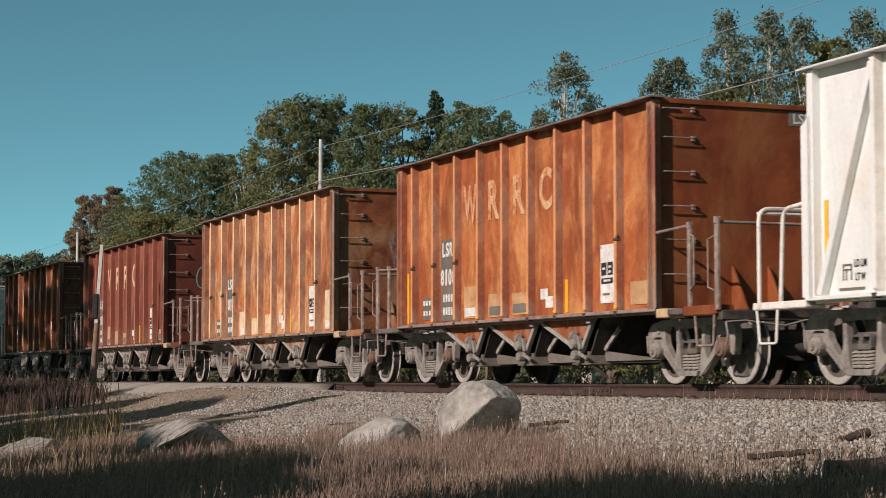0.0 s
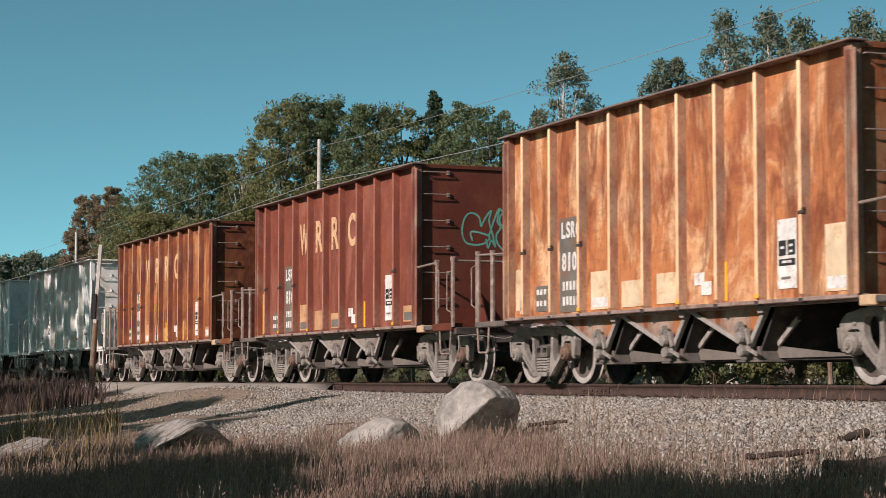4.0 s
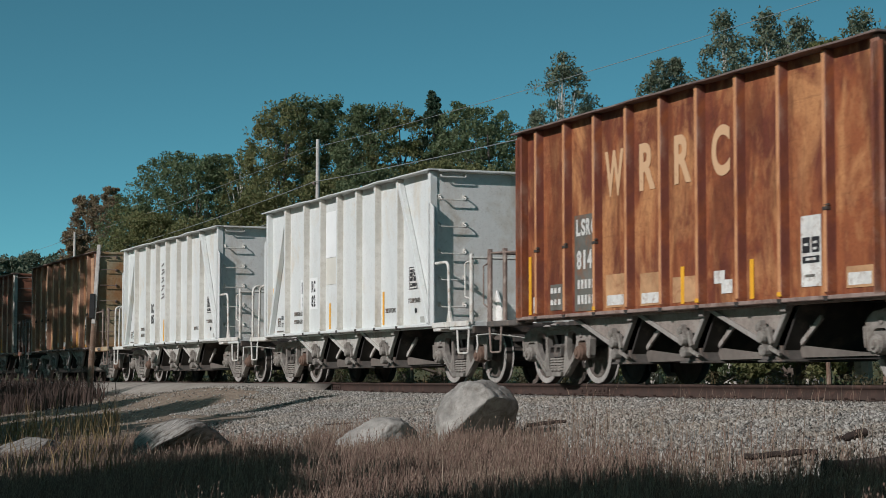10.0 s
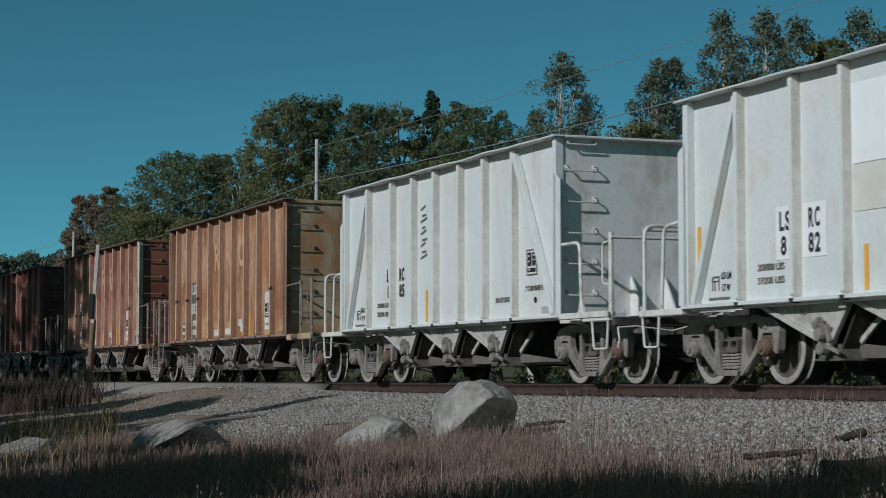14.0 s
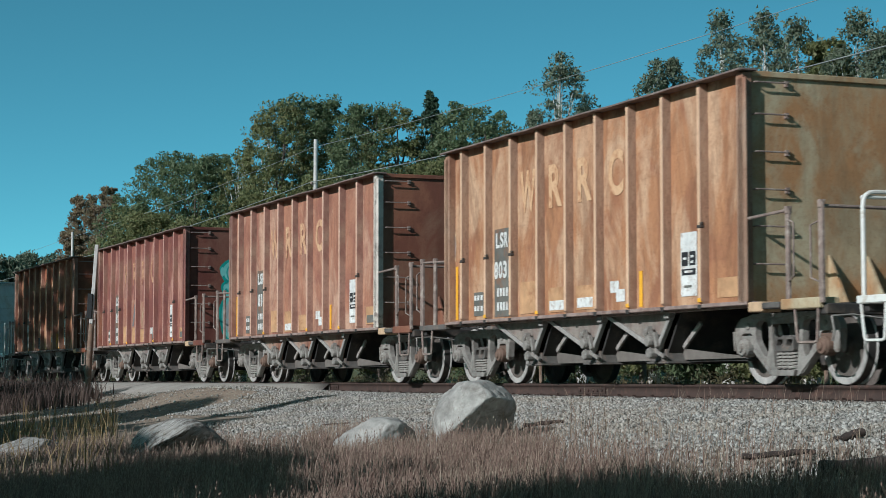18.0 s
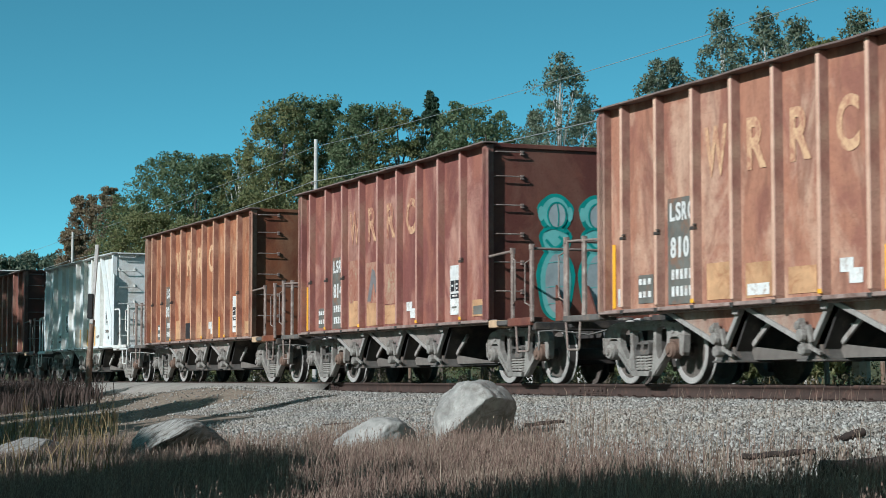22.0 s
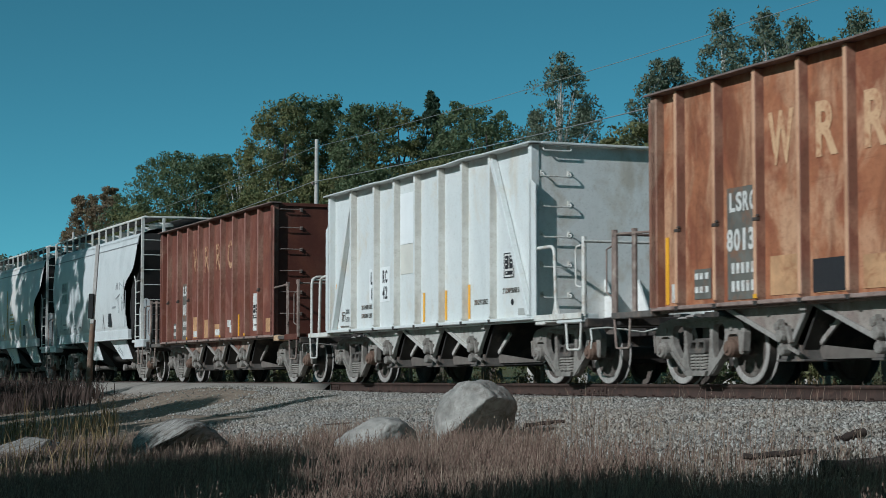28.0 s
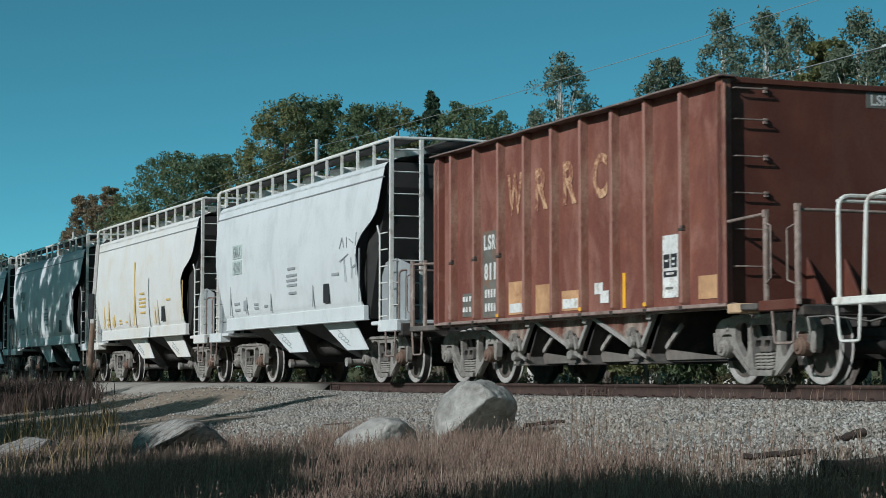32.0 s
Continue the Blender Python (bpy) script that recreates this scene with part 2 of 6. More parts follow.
# ---- mesh building ----
class Shape:
    """Collects boxes, prisms, tubes and turned solids into one mesh."""

    def __init__(self):
        self.v, self.f = [], []

    def add(self, verts, faces):
        n = len(self.v)
        self.v += [tuple(p) for p in verts]
        self.f += [tuple(i + n for i in f) for f in faces]
        return self

    def box(self, x0, x1, y0, y1, z0, z1, m=None):
        vs = [Vector((x, y, z)) for z in (z0, z1) for x, y in ((x0, y0), (x1, y0), (x1, y1), (x0, y1))]
        if m is not None:
            vs = [m @ p for p in vs]
        return self.add(vs, [(3, 2, 1, 0), (4, 5, 6, 7), (0, 1, 5, 4), (1, 2, 6, 5), (2, 3, 7, 6), (3, 0, 4, 7)])

    def plate(self, outline, y0, y1):
        """An outline of (x, z), counter-clockwise seen from -y, thick from y0 to y1."""
        n = len(outline)
        vs = [(x, y0, z) for x, z in outline] + [(x, y1, z) for x, z in outline]
        fs = [tuple(range(n)), tuple(range(2 * n - 1, n - 1, -1))]
        fs += [(i, i + n, (i + 1) % n + n, (i + 1) % n) for i in range(n)]
        return self.add(vs, fs)

    def bar(self, a, b, w, d, up=(0, 0, 1)):
        """A straight bar of section w x d from a to b."""
        a, b = Vector(a), Vector(b)
        k = (b - a).normalized()
        u = Vector(up)
        if abs(k.dot(u)) > 0.95:
            u = Vector((0, 1, 0))
        s = k.cross(u).normalized() * (w / 2)
        r = s.cross(k).normalized() * (d / 2)
        vs = [p + i * s + j * r for p in (a, b) for i, j in ((-1, -1), (1, -1), (1, 1), (-1, 1))]
        return self.add(vs, [(3, 2, 1, 0), (4, 5, 6, 7), (0, 1, 5, 4), (1, 2, 6, 5), (2, 3, 7, 6), (3, 0, 4, 7)])

    def tube(self, pts, r, n=7, closed=True):
        pts = [Vector(p) for p in pts]
        rs = [float(q) for q in r] if isinstance(r, (list, tuple)) else [float(r)] * len(pts)
        rings, ref = [], None
        for i, p in enumerate(pts):
            k = (pts[min(i + 1, len(pts) - 1)] - pts[max(i - 1, 0)]).normalized()
            if ref is None:
                ref = k.cross(Vector((0.13, 0.31, 0.94))).normalized()
            ref = (ref - k * ref.dot(k)).normalized()
            o = k.cross(ref)
            rings.append([p + rs[i] * (math.cos(2 * math.pi * j / n) * ref + math.sin(2 * math.pi * j / n) * o) for j in range(n)])
        fs = [(i * n + j, i * n + (j + 1) % n, (i + 1) * n + (j + 1) % n, (i + 1) * n + j) for i in range(len(pts) - 1) for j in range(n)]
        if closed:
            fs += [tuple(range(n - 1, -1, -1)), tuple((len(pts) - 1) * n + j for j in range(n))]
        return self.add([p for ring in rings for p in ring], fs)

    def turned(self, profile, c=(0, 0, 0), n=24, axis="y"):
        """A profile of (radius, place along the axis), turned round it."""
        vs = []
        for r, h in profile:
            for j in range(n):
                a = 2 * math.pi * j / n
                p = (r * math.cos(a), h, r * math.sin(a)) if axis == "y" else (r * math.cos(a), r * math.sin(a), h)
                vs.append((p[0] + c[0], p[1] + c[1], p[2] + c[2]))
        m = len(profile)
        fs = [(i * n + j, (i + 1) * n + j, (i + 1) * n + (j + 1) % n, i * n + (j + 1) % n) for i in range(m - 1) for j in range(n)]
        fs += [tuple(range(n)), tuple((m - 1) * n + j for j in range(n - 1, -1, -1))]
        return self.add(vs, fs)

    def mesh(self, name, bevel=0.0, smooth=False):
        me = bpy.data.meshes.new(name)
        me.from_pydata(self.v, [], self.f)
        bm = bmesh.new()
        bm.from_mesh(me)
        bmesh.ops.recalc_face_normals(bm, faces=bm.faces)
        if bevel:
            sharp = [e for e in bm.edges if len(e.link_faces) == 2 and e.calc_face_angle(0) > 0.6]
            bmesh.ops.bevel(bm, geom=sharp, offset=bevel, segments=1, affect="EDGES", clamp_overlap=True)
        if smooth:
            for f in bm.faces:
                f.smooth = True
            for e in bm.edges:
                e.smooth = len(e.link_faces) != 2 or e.calc_face_angle(0) < 0.7
        bm.to_mesh(me)
        bm.free()
        return me


def part(name, me, material, parent, label=""):
    """Links a mesh as ONE object under a thing or a part."""
    if isinstance(me, Shape):
        me = me.mesh(name)
    if not me.materials:
        me.materials.append(material)
    ob = new(name, me)
    ob.parent = parent
    if me.materials[0] is not material:
        ob.material_slots[0].link = "OBJECT"
        ob.material_slots[0].material = material
    if label:
        ob["label"] = label
    return ob


def thing(name, m, label, category, group="", kind=""):
    ob = new(name)
    ob.empty_display_size = 0.2
    ob.matrix_world = m
    return tagged(ob, label, category, group, kind)


def solid(name, me, material, m=None, label="", category="", group="", kind=""):
    """A thing that is one mesh."""
    if isinstance(me, Shape):
        me = me.mesh(name)
    if not me.materials:
        me.materials.append(material)
    ob = new(name, me)
    if m is not None:
        ob.matrix_world = m
    return tagged(ob, label, category, group, kind)


def bulk(name, verts, faces, material, label, category, kind="stuff", smooth=False):
    """A big mesh from arrays: verts (n, 3), faces (m, 3 or 4)."""
    me = bpy.data.meshes.new(name)
    verts, faces = np.asarray(verts, np.float32), np.asarray(faces, np.int32)
    k = faces.shape[1]
    me.vertices.add(len(verts))
    me.vertices.foreach_set("co", verts.ravel())
    me.loops.add(faces.size)
    me.loops.foreach_set("vertex_index", faces.ravel())
    me.polygons.add(len(faces))
    me.polygons.foreach_set("loop_start", np.arange(0, faces.size, k, dtype=np.int32))
    me.polygons.foreach_set("loop_total", np.full(len(faces), k, np.int32))
    if smooth:
        me.polygons.foreach_set("use_smooth", np.ones(len(faces), bool))
    me.update(calc_edges=True)
    me.materials.append(material)
    return tagged(new(name, me), label, category, "", kind)


# ---- the track: a very wide curve ----
TRACK_AT, TRACK_HEAD, TRACK_BEND = (4.1606, 26.3197), radians(21.914), 0.00039


def along(s, lat=0.0):
    """The place s metres up the track, lat metres to its near side, and the track's heading there."""
    a = TRACK_HEAD + TRACK_BEND * s
    x = TRACK_AT[0] + (math.cos(a) - math.cos(TRACK_HEAD)) / TRACK_BEND - lat * math.cos(a)
    y = TRACK_AT[1] + (math.sin(a) - math.sin(TRACK_HEAD)) / TRACK_BEND - lat * math.sin(a)
    return x, y, a


def track_pose(s, lat=0.0, z=0.0):
    """+x the way the train goes, -y to the near side."""
    x, y, a = along(s, lat)
    return pose(x, y, z, 0, 0, math.degrees(a) - 90)


def beside(x, y):
    """How far (x, y) lies to the near side of the track's middle, and how far up the track."""
    ca, sa = math.cos(TRACK_HEAD), math.sin(TRACK_HEAD)
    dx, dy = x - TRACK_AT[0], y - TRACK_AT[1]
    s = -dx * sa + dy * ca
    return -(dx * ca + dy * sa) - TRACK_BEND * s * s / 2, s


def ground_z(x, y):
    q, s = beside(x, y)
    if q > 0:
        z = -0.215
        if q > 1.75:
            z = -0.215 - 0.105 * (q - 1.75)
        z = max(z, -1.46)
        if q > 3:
            z += 0.10 * noise.noise(Vector((x * 0.28, y * 0.28, 3.1))) * min((q - 3) / 3, 1)
        # a low gravel heap beside the crossing
        z += 0.26 * math.exp(-((q - 3.0) / 1.0) ** 2 - ((s - 15.0) / 5.5) ** 2)
    else:
        z = -0.215 - 0.10 * max(min(-q - 1.75, 5), 0) + 0.05 * max(min(-q - 14, 40), 0)
        z += 0.12 * noise.noise(Vector((x * 0.2, y * 0.2, 1.7))) * min(max((-q - 3) / 4, 0), 1)
    return z


# ---- ground ----
def ground_material():
    """Pale ballast near the rails, sandy gravel beyond, dark soil with straw under the grass."""
    n = Nodes("gravel_and_dry_soil")
    ca, sa = math.cos(TRACK_HEAD), math.sin(TRACK_HEAD)
    q = n.math("ADD", n.math("ADD", n.math("MULTIPLY", n.axis(0), -ca), n.math("MULTIPLY", n.axis(1), -sa)),
               TRACK_AT[0] * ca + TRACK_AT[1] * sa)
    q = n.math("ADD", q, n.math("MULTIPLY", n.math("SUBTRACT", n.noise(0.45, 5), 0.5), 3.4))
    cell = n.voronoi(30.0, "Color")
    stone = n.ramp(cell, (0.1, (0.12, 0.11, 0.095)), (0.5, (0.235, 0.215, 0.19)), (0.9, (0.35, 0.325, 0.29)))
    stone = n.mix(n.ramp(n.noise(1.2, 4), (0.4, 0.0), (0.65, 0.45)), stone, (0.36, 0.30, 0.235))
    sand = n.mix(n.ramp(n.noise(6.0, 6, 0.7), (0.35, 0.0), (0.65, 1.0)), (0.185, 0.14, 0.10), (0.31, 0.245, 0.18))
    soil = n.mix(n.ramp(n.noise(9.0, 6, 0.7), (0.35, 0.0), (0.65, 1.0)), (0.085, 0.062, 0.04), (0.24, 0.17, 0.10))
    up = n.math("ADD", n.math("ADD", n.math("MULTIPLY", n.axis(0), -sa), n.math("MULTIPLY", n.axis(1), ca)), TRACK_AT[0] * sa - TRACK_AT[1] * ca)
    sandy = n.math("ADD", n.math("MULTIPLY", q, 0.1), n.math("MULTIPLY", n.ramp(n.math("MULTIPLY", up, 0.05), (0.15, 0.0), (0.55, 1.0)), 0.22))
    c = n.mix(n.ramp(sandy, (0.40, 0.0), (0.52, 1.0)), stone, sand)
    c = n.mix(n.ramp(n.math("MULTIPLY", q, 0.1), (0.66, 0.0), (0.86, 1.0)), c, soil)
    far = n.math("MULTIPLY", q, -0.1)
    c = n.mix(n.ramp(far, (0.22, 0.0), (0.40, 1.0)), c, (0.10, 0.095, 0.035))
    return n.done(c, 0.95, 0, n.mix(0.5, n.voronoi(30.0, "Distance"), n.noise(30.0, 4, 0.7)), 0.03, 0.8)


def axis_steps(lo, hi, fine_lo, fine_hi, step):
    a = list(np.arange(fine_lo, fine_hi, step))
    d, p = step, fine_hi
    while p < hi:
        a.append(p)
        d *= 1.25
        p += d
    a.append(hi)
    d, p = step, fine_lo
    while p > lo:
        d *= 1.25
        p -= d
        a.insert(0, max(p, lo))
    return a


def build_ground():
    xs, ys = axis_steps(-1800, 1800, -16, 14, 0.4), axis_steps(-300, 2500, -2, 66, 0.5)
    v = [(x, y, ground_z(x, y)) for y in ys for x in xs]
    w = len(xs)
    f = [(j * w + i, j * w + i + 1, (j + 1) * w + i + 1, (j + 1) * w + i) for j in range(len(ys) - 1) for i in range(w - 1)]
    bulk("ground", v, f, ground_material(), "gravel verge sloping down to dry grassy soil", "ground", "structure", True)


build_ground()


def build_crossing():
    """The gravelled road that crosses the track, level with the rails."""
    n = Nodes("packed_pale_gravel")
    g = n.noise(30.0, 5, 0.7)
    c = n.mix(n.ramp(n.mix(0.5, g, n.noise(1.2, 4)), (0.38, 0.0), (0.62, 1.0)), (0.27, 0.235, 0.195), (0.42, 0.385, 0.335))
    mat = n.done(c, 0.95, 0, g, 0.01)
    sec = ((0.81, -0.30), (0.81, -0.02), (1.2, -0.03), (1.6, -0.06), (2.2, -0.16), (3.0, -0.45))
    v, f, k = [], [], len(sec)
    ss = [15.2 + 0.6 * i for i in range(90)]
    for i, s in enumerate(ss):
        for q, z in sec:
            x, y, _ = along(s + 0.5 * noise.noise(Vector((q, 0.3, 1))) if i == 0 else s, q + 0.10 * noise.noise(Vector((s * 0.7, q, 2.0))) * (q > 1))
            z = z + 0.015 * noise.noise(Vector((s * 1.3, q * 2, 0.0))) * (q > 1)
            v.append((x, y, z - (0.32 if i == 0 and q > 0.9 else 0)))
    for i in range(len(ss) - 1):
        f += [(i * k + j, i * k + j + 1, (i + 1) * k + j + 1, (i + 1) * k + j) for j in range(k - 1)]
    bulk("road", v, f, mat, "pale packed gravel of the crossing beside the rails", "road", "structure", True)


build_crossing()


def stone_material():
    n = Nodes("crushed_limestone")
    c = n.ramp(n.random_island(), (0.0, (0.125, 0.115, 0.10)), (0.45, (0.26, 0.243, 0.216)), (1.0, (0.44, 0.417, 0.375)))
    c = n.mix(n.ramp(n.noise(1.0, 4), (0.42, 0.0), (0.68, 0.5)), c, (0.34, 0.28, 0.21))
    return n.done(c, 0.92, 0, n.noise(60.0, 3), 0.004)


def build_ballast():
    """Loose stones on the near shoulder, thinning out down the slope."""
    rng = np.random.default_rng(5)
    pts = []
    for s0, s1, q0, q1, count, size in ((-13, 9, 0.85, 3.2, 32000, 0.027), (9, 16, 0.85, 3.2, 5000, 0.024), (-13, 6, 3.2, 6.8, 36000, 0.026), (4, 12, 3.0, 5.0, 5000, 0.022), (16, 24, 1.8, 3.0, 1500, 0.022),
                                        (10, 30, 3.0, 6.5, 2200, 0.022), (24, 46, 2.0, 3.0, 500, 0.03)):
        s, q = rng.uniform(s0, s1, count), rng.uniform(q0, q1, count)
        keep = rng.uniform(0, 1, count) < np.clip(1.25 - (q - 3.0) / 5.0, 0.15, 1)
        for a, b, k in zip(s, q, keep):
            if k:
                x, y, _ = along(a, b)
                pts.append((x, y, ground_z(x, y), size * rng.uniform(0.55, 1.5)))
    p = np.array(pts)
    n = len(p)
    base = np.array([(1, 0, 0), (0, 1, 0), (-1, 0, 0), (0, -1, 0), (0, 0, 1), (0, 0, -1)], float)
    v = base[None] * rng.uniform(0.55, 1.15, (n, 6, 1)) + rng.normal(0, 0.22, (n, 6, 3))
    ang = rng.uniform(0, 6.283, n)
    tip = rng.uniform(-0.9, 0.9, n)
    c, s_, ct, st = np.cos(ang), np.sin(ang), np.cos(tip), np.sin(tip)
    x, y, z = v[..., 0], v[..., 1], v[..., 2] * 0.75
    y, z = y * ct[:, None] - z * st[:, None], y * st[:, None] + z * ct[:, None]
    x, y = x * c[:, None] - y * s_[:, None], x * s_[:, None] + y * c[:, None]
    v = np.stack([x, y, z], -1) * p[:, None, 3:4] + p[:, None, :3] + np.array([0, 0, 0.012])
    tri = np.array([(0, 1, 4), (1, 2, 4), (2, 3, 4), (3, 0, 4), (1, 0, 5), (2, 1, 5), (3, 2, 5), (0, 3, 5)])
    f = (tri[None] + 6 * np.arange(n)[:, None, None]).reshape(-1, 3)
    bulk("ballast", v.reshape(-1, 3), f, stone_material(), "loose pale crushed limestone ballast along the track", "ballast")


build_ballast()


def build_track():
    """Two rails on spiked ties."""
    web = [(-0.068, -0.172), (0.068, -0.172), (0.068, -0.160), (0.012, -0.140), (0.009, -0.045), (0.034, -0.036),
           (0.036, -0.006), (0.030, 0.0), (-0.030, 0.0), (-0.036, -0.006), (-0.034, -0.036), (-0.009, -0.045),
           (-0.012, -0.140), (-0.068, -0.160)]
    ss = [-30 + 5 * i for i in range(52)]
    for lat, where in ((0.7535, "near"), (-0.7535, "far")):
        v, f, k = [], [], len(web)
        for s in ss:
            for dy, z in web:
                x, y, _ = along(s, lat - dy)
                v.append((x, y, z))
        for i in range(len(ss) - 1):
            f += [(i * k + j, i * k + (j + 1) % k, (i + 1) * k + (j + 1) % k, (i + 1) * k + j) for j in range(k)]
        rail = bulk("rail", v, f, M_RAIL, "rust-brown steel rail with a polished head", "rail", "structure")
        rail.data.materials.append(M_RAILTOP)
        idx = np.zeros(len(f), np.int32)
        idx[7::k] = 1
        rail.data.polygons.foreach_set("material_index", idx)
    tie = Shape().box(-0.115, 0.115, -1.3, 1.3, -0.37, -0.176).mesh("tie", 0.012)
    tie.materials.append(M_TIE)
    plate = Shape().box(-0.09, 0.09, -0.17, 0.17, -0.178, -0.166).box(-0.07, -0.045, -0.125, -0.07, -0.17, -0.143) \
        .box(0.045, 0.07, 0.07, 0.125, -0.17, -0.143).mesh("tie_plate", 0.003)
    bars = Shape().box(-0.45, 0.45, -0.035, -0.018, -0.145, -0.05)
    for x in (-0.36, -0.22, -0.08, 0.08, 0.22, 0.36):
        bars.turned([(0.02, -0.055), (0.02, -0.03)], (x, 0, -0.097), 6)
    bars = bars.mesh("joint_bar", 0.004)
    for i in range(150):
        ob = new("tie", tie)
        ob.matrix_world = track_pose(-14 + 0.52 * i, random.uniform(-0.04, 0.04), random.uniform(-0.012, 0.0)) @ pose(0, 0, 0, 0, 0, random.uniform(-1, 1))
        tagged(ob, "dark creosoted wooden tie bedded in the ballast", "tie", "ties under the rails", "structure")
        if i < 90:
            for lat in (0.7535, -0.7535):
                part("tie_plate", plate, M_RAIL, ob).matrix_local = pose(0, -lat, 0)
    for s, lat in ((3.2, 0.7535), (15.1, 0.7535), (9.1, -0.7535)):
        ob = new("joint_bar", bars)
        if not bars.materials:
            bars.materials.append(M_RAIL)
        ob.matrix_world = track_pose(s, lat)
        tagged(ob, "rusty bolted joint bar on the rail", "joint bar", "", "structure")


build_track()


# ---- lettering ----
TEXTS = {}


def lettering(text, height, width=0.0):
    """The text as a thin mesh, its foot and middle at the origin, in the xy plane."""
    key = (text, height, width)
    if key not in TEXTS:
        cu = bpy.data.curves.new("lettering", "FONT")
        cu.body, cu.size, cu.extrude, cu.offset = text, 1.0, 0.004, 0.032 if height > 0.2 else 0.02
        ob = new("lettering", cu)
        me = bpy.data.meshes.new_from_object(ob.evaluated_get(bpy.context.evaluated_depsgraph_get()))
        bpy.data.objects.remove(ob)
        co = np.zeros(len(me.vertices) * 3, np.float32)
        me.vertices.foreach_get("co", co)
        co = co.reshape(-1, 3)
        lo, hi = co.min(0), co.max(0)
        k = height / (hi[1] - lo[1])
        kx = width / (hi[0] - lo[0]) if width else k
        co = (co - [(lo[0] + hi[0]) / 2, lo[1], 0]) * [kx, k, 0.4]
        me.vertices.foreach_set("co", co.astype(np.float32).ravel())
        me.update()
        me.materials.clear()
        TEXTS[key] = me
    return TEXTS[key]


ON_SIDE = pose(0, 0, 0, 90, 0, 0)
ON_FRONT = pose(0, 0, 0, 90, 0, 90)


def write_on(parent, text, height, width, place, material, turn=ON_SIDE, label=""):
    """Large words are set letter by letter, small print as one piece."""
    if height > 0.2 and len(text) > 1:
        cell = width / len(text)
        for i, ch in enumerate(text):
            ob = part("letter", lettering(ch, height, cell * (0.40 if ch in "1I" else 0.84)), material, parent, label)
            ob.matrix_local = Matrix.Translation(place) @ turn @ Matrix.Translation((cell * (i + 0.5) - width / 2, 0, 0))
        return ob
    ob = part("lettering", lettering(text, height, width), material, parent, label)
    ob.matrix_local = Matrix.Translation(place) @ turn
    return ob


# ---- running gear ----
WB = 0.89
WHEEL_R = 0.457


def coil(c, r, z0, z1, turns=4.5, wire=0.017):
    k = int(turns * 9)
    return [(c[0] + r * math.cos(i / 9 * 2 * math.pi), c[1] + r * math.sin(i / 9 * 2 * math.pi), z0 + (z1 - z0) * i / k) for i in range(k + 1)], wire


def rounded_loop(pts, r, n=3):
    """A closed outline of (x, z) with its corners rounded off."""
    out = []
    k = len(pts)
    for i in range(k):
        a, b, c = Vector(pts[i - 1]), Vector(pts[i]), Vector(pts[(i + 1) % k])
        q = min(r, 0.45 * (a - b).length, 0.45 * (c - b).length)
        p0, p1 = b + (a - b).normalized() * q, b + (c - b).normalized() * q
        out += [tuple((1 - t) ** 2 * p0 + 2 * t * (1 - t) * b + t * t * p1) for t in (m / n for m in range(n + 1))]
    return out


def holed(sh, outer, holes, y0, y1):
    """A plate of (x, z) outline with openings through it, thick from y0 to y1."""
    bm = bmesh.new()
    edges = []
    for ring_ in (outer, *holes):
        vs = [bm.verts.new((x, y0, z)) for x, z in ring_]
        edges += [bm.edges.new((vs[i], vs[(i + 1) % len(vs)])) for i in range(len(vs))]
    bm.verts.index_update()
    rim = [(e.verts[0].index, e.verts[1].index) for e in edges]
    bmesh.ops.triangle_fill(bm, use_beauty=True, edges=edges)
    bm.verts.index_update()
    n = len(bm.verts)
    v = [tuple(p.co) for p in bm.verts] + [(p.co.x, y1, p.co.z) for p in bm.verts]
    f = [tuple(p.index for p in t.verts) for t in bm.faces]
    f += [tuple(i + n for i in reversed(t)) for t in f]
    f += [(a, b, b + n, a + n) for a, b in rim]
    bm.free()
    return sh.add(v, f)


def both_ways(half):
    """An outline given for x >= 0, from foot to head, closed by its mirror image."""
    return half + [(-x, z) for x, z in reversed(half)]


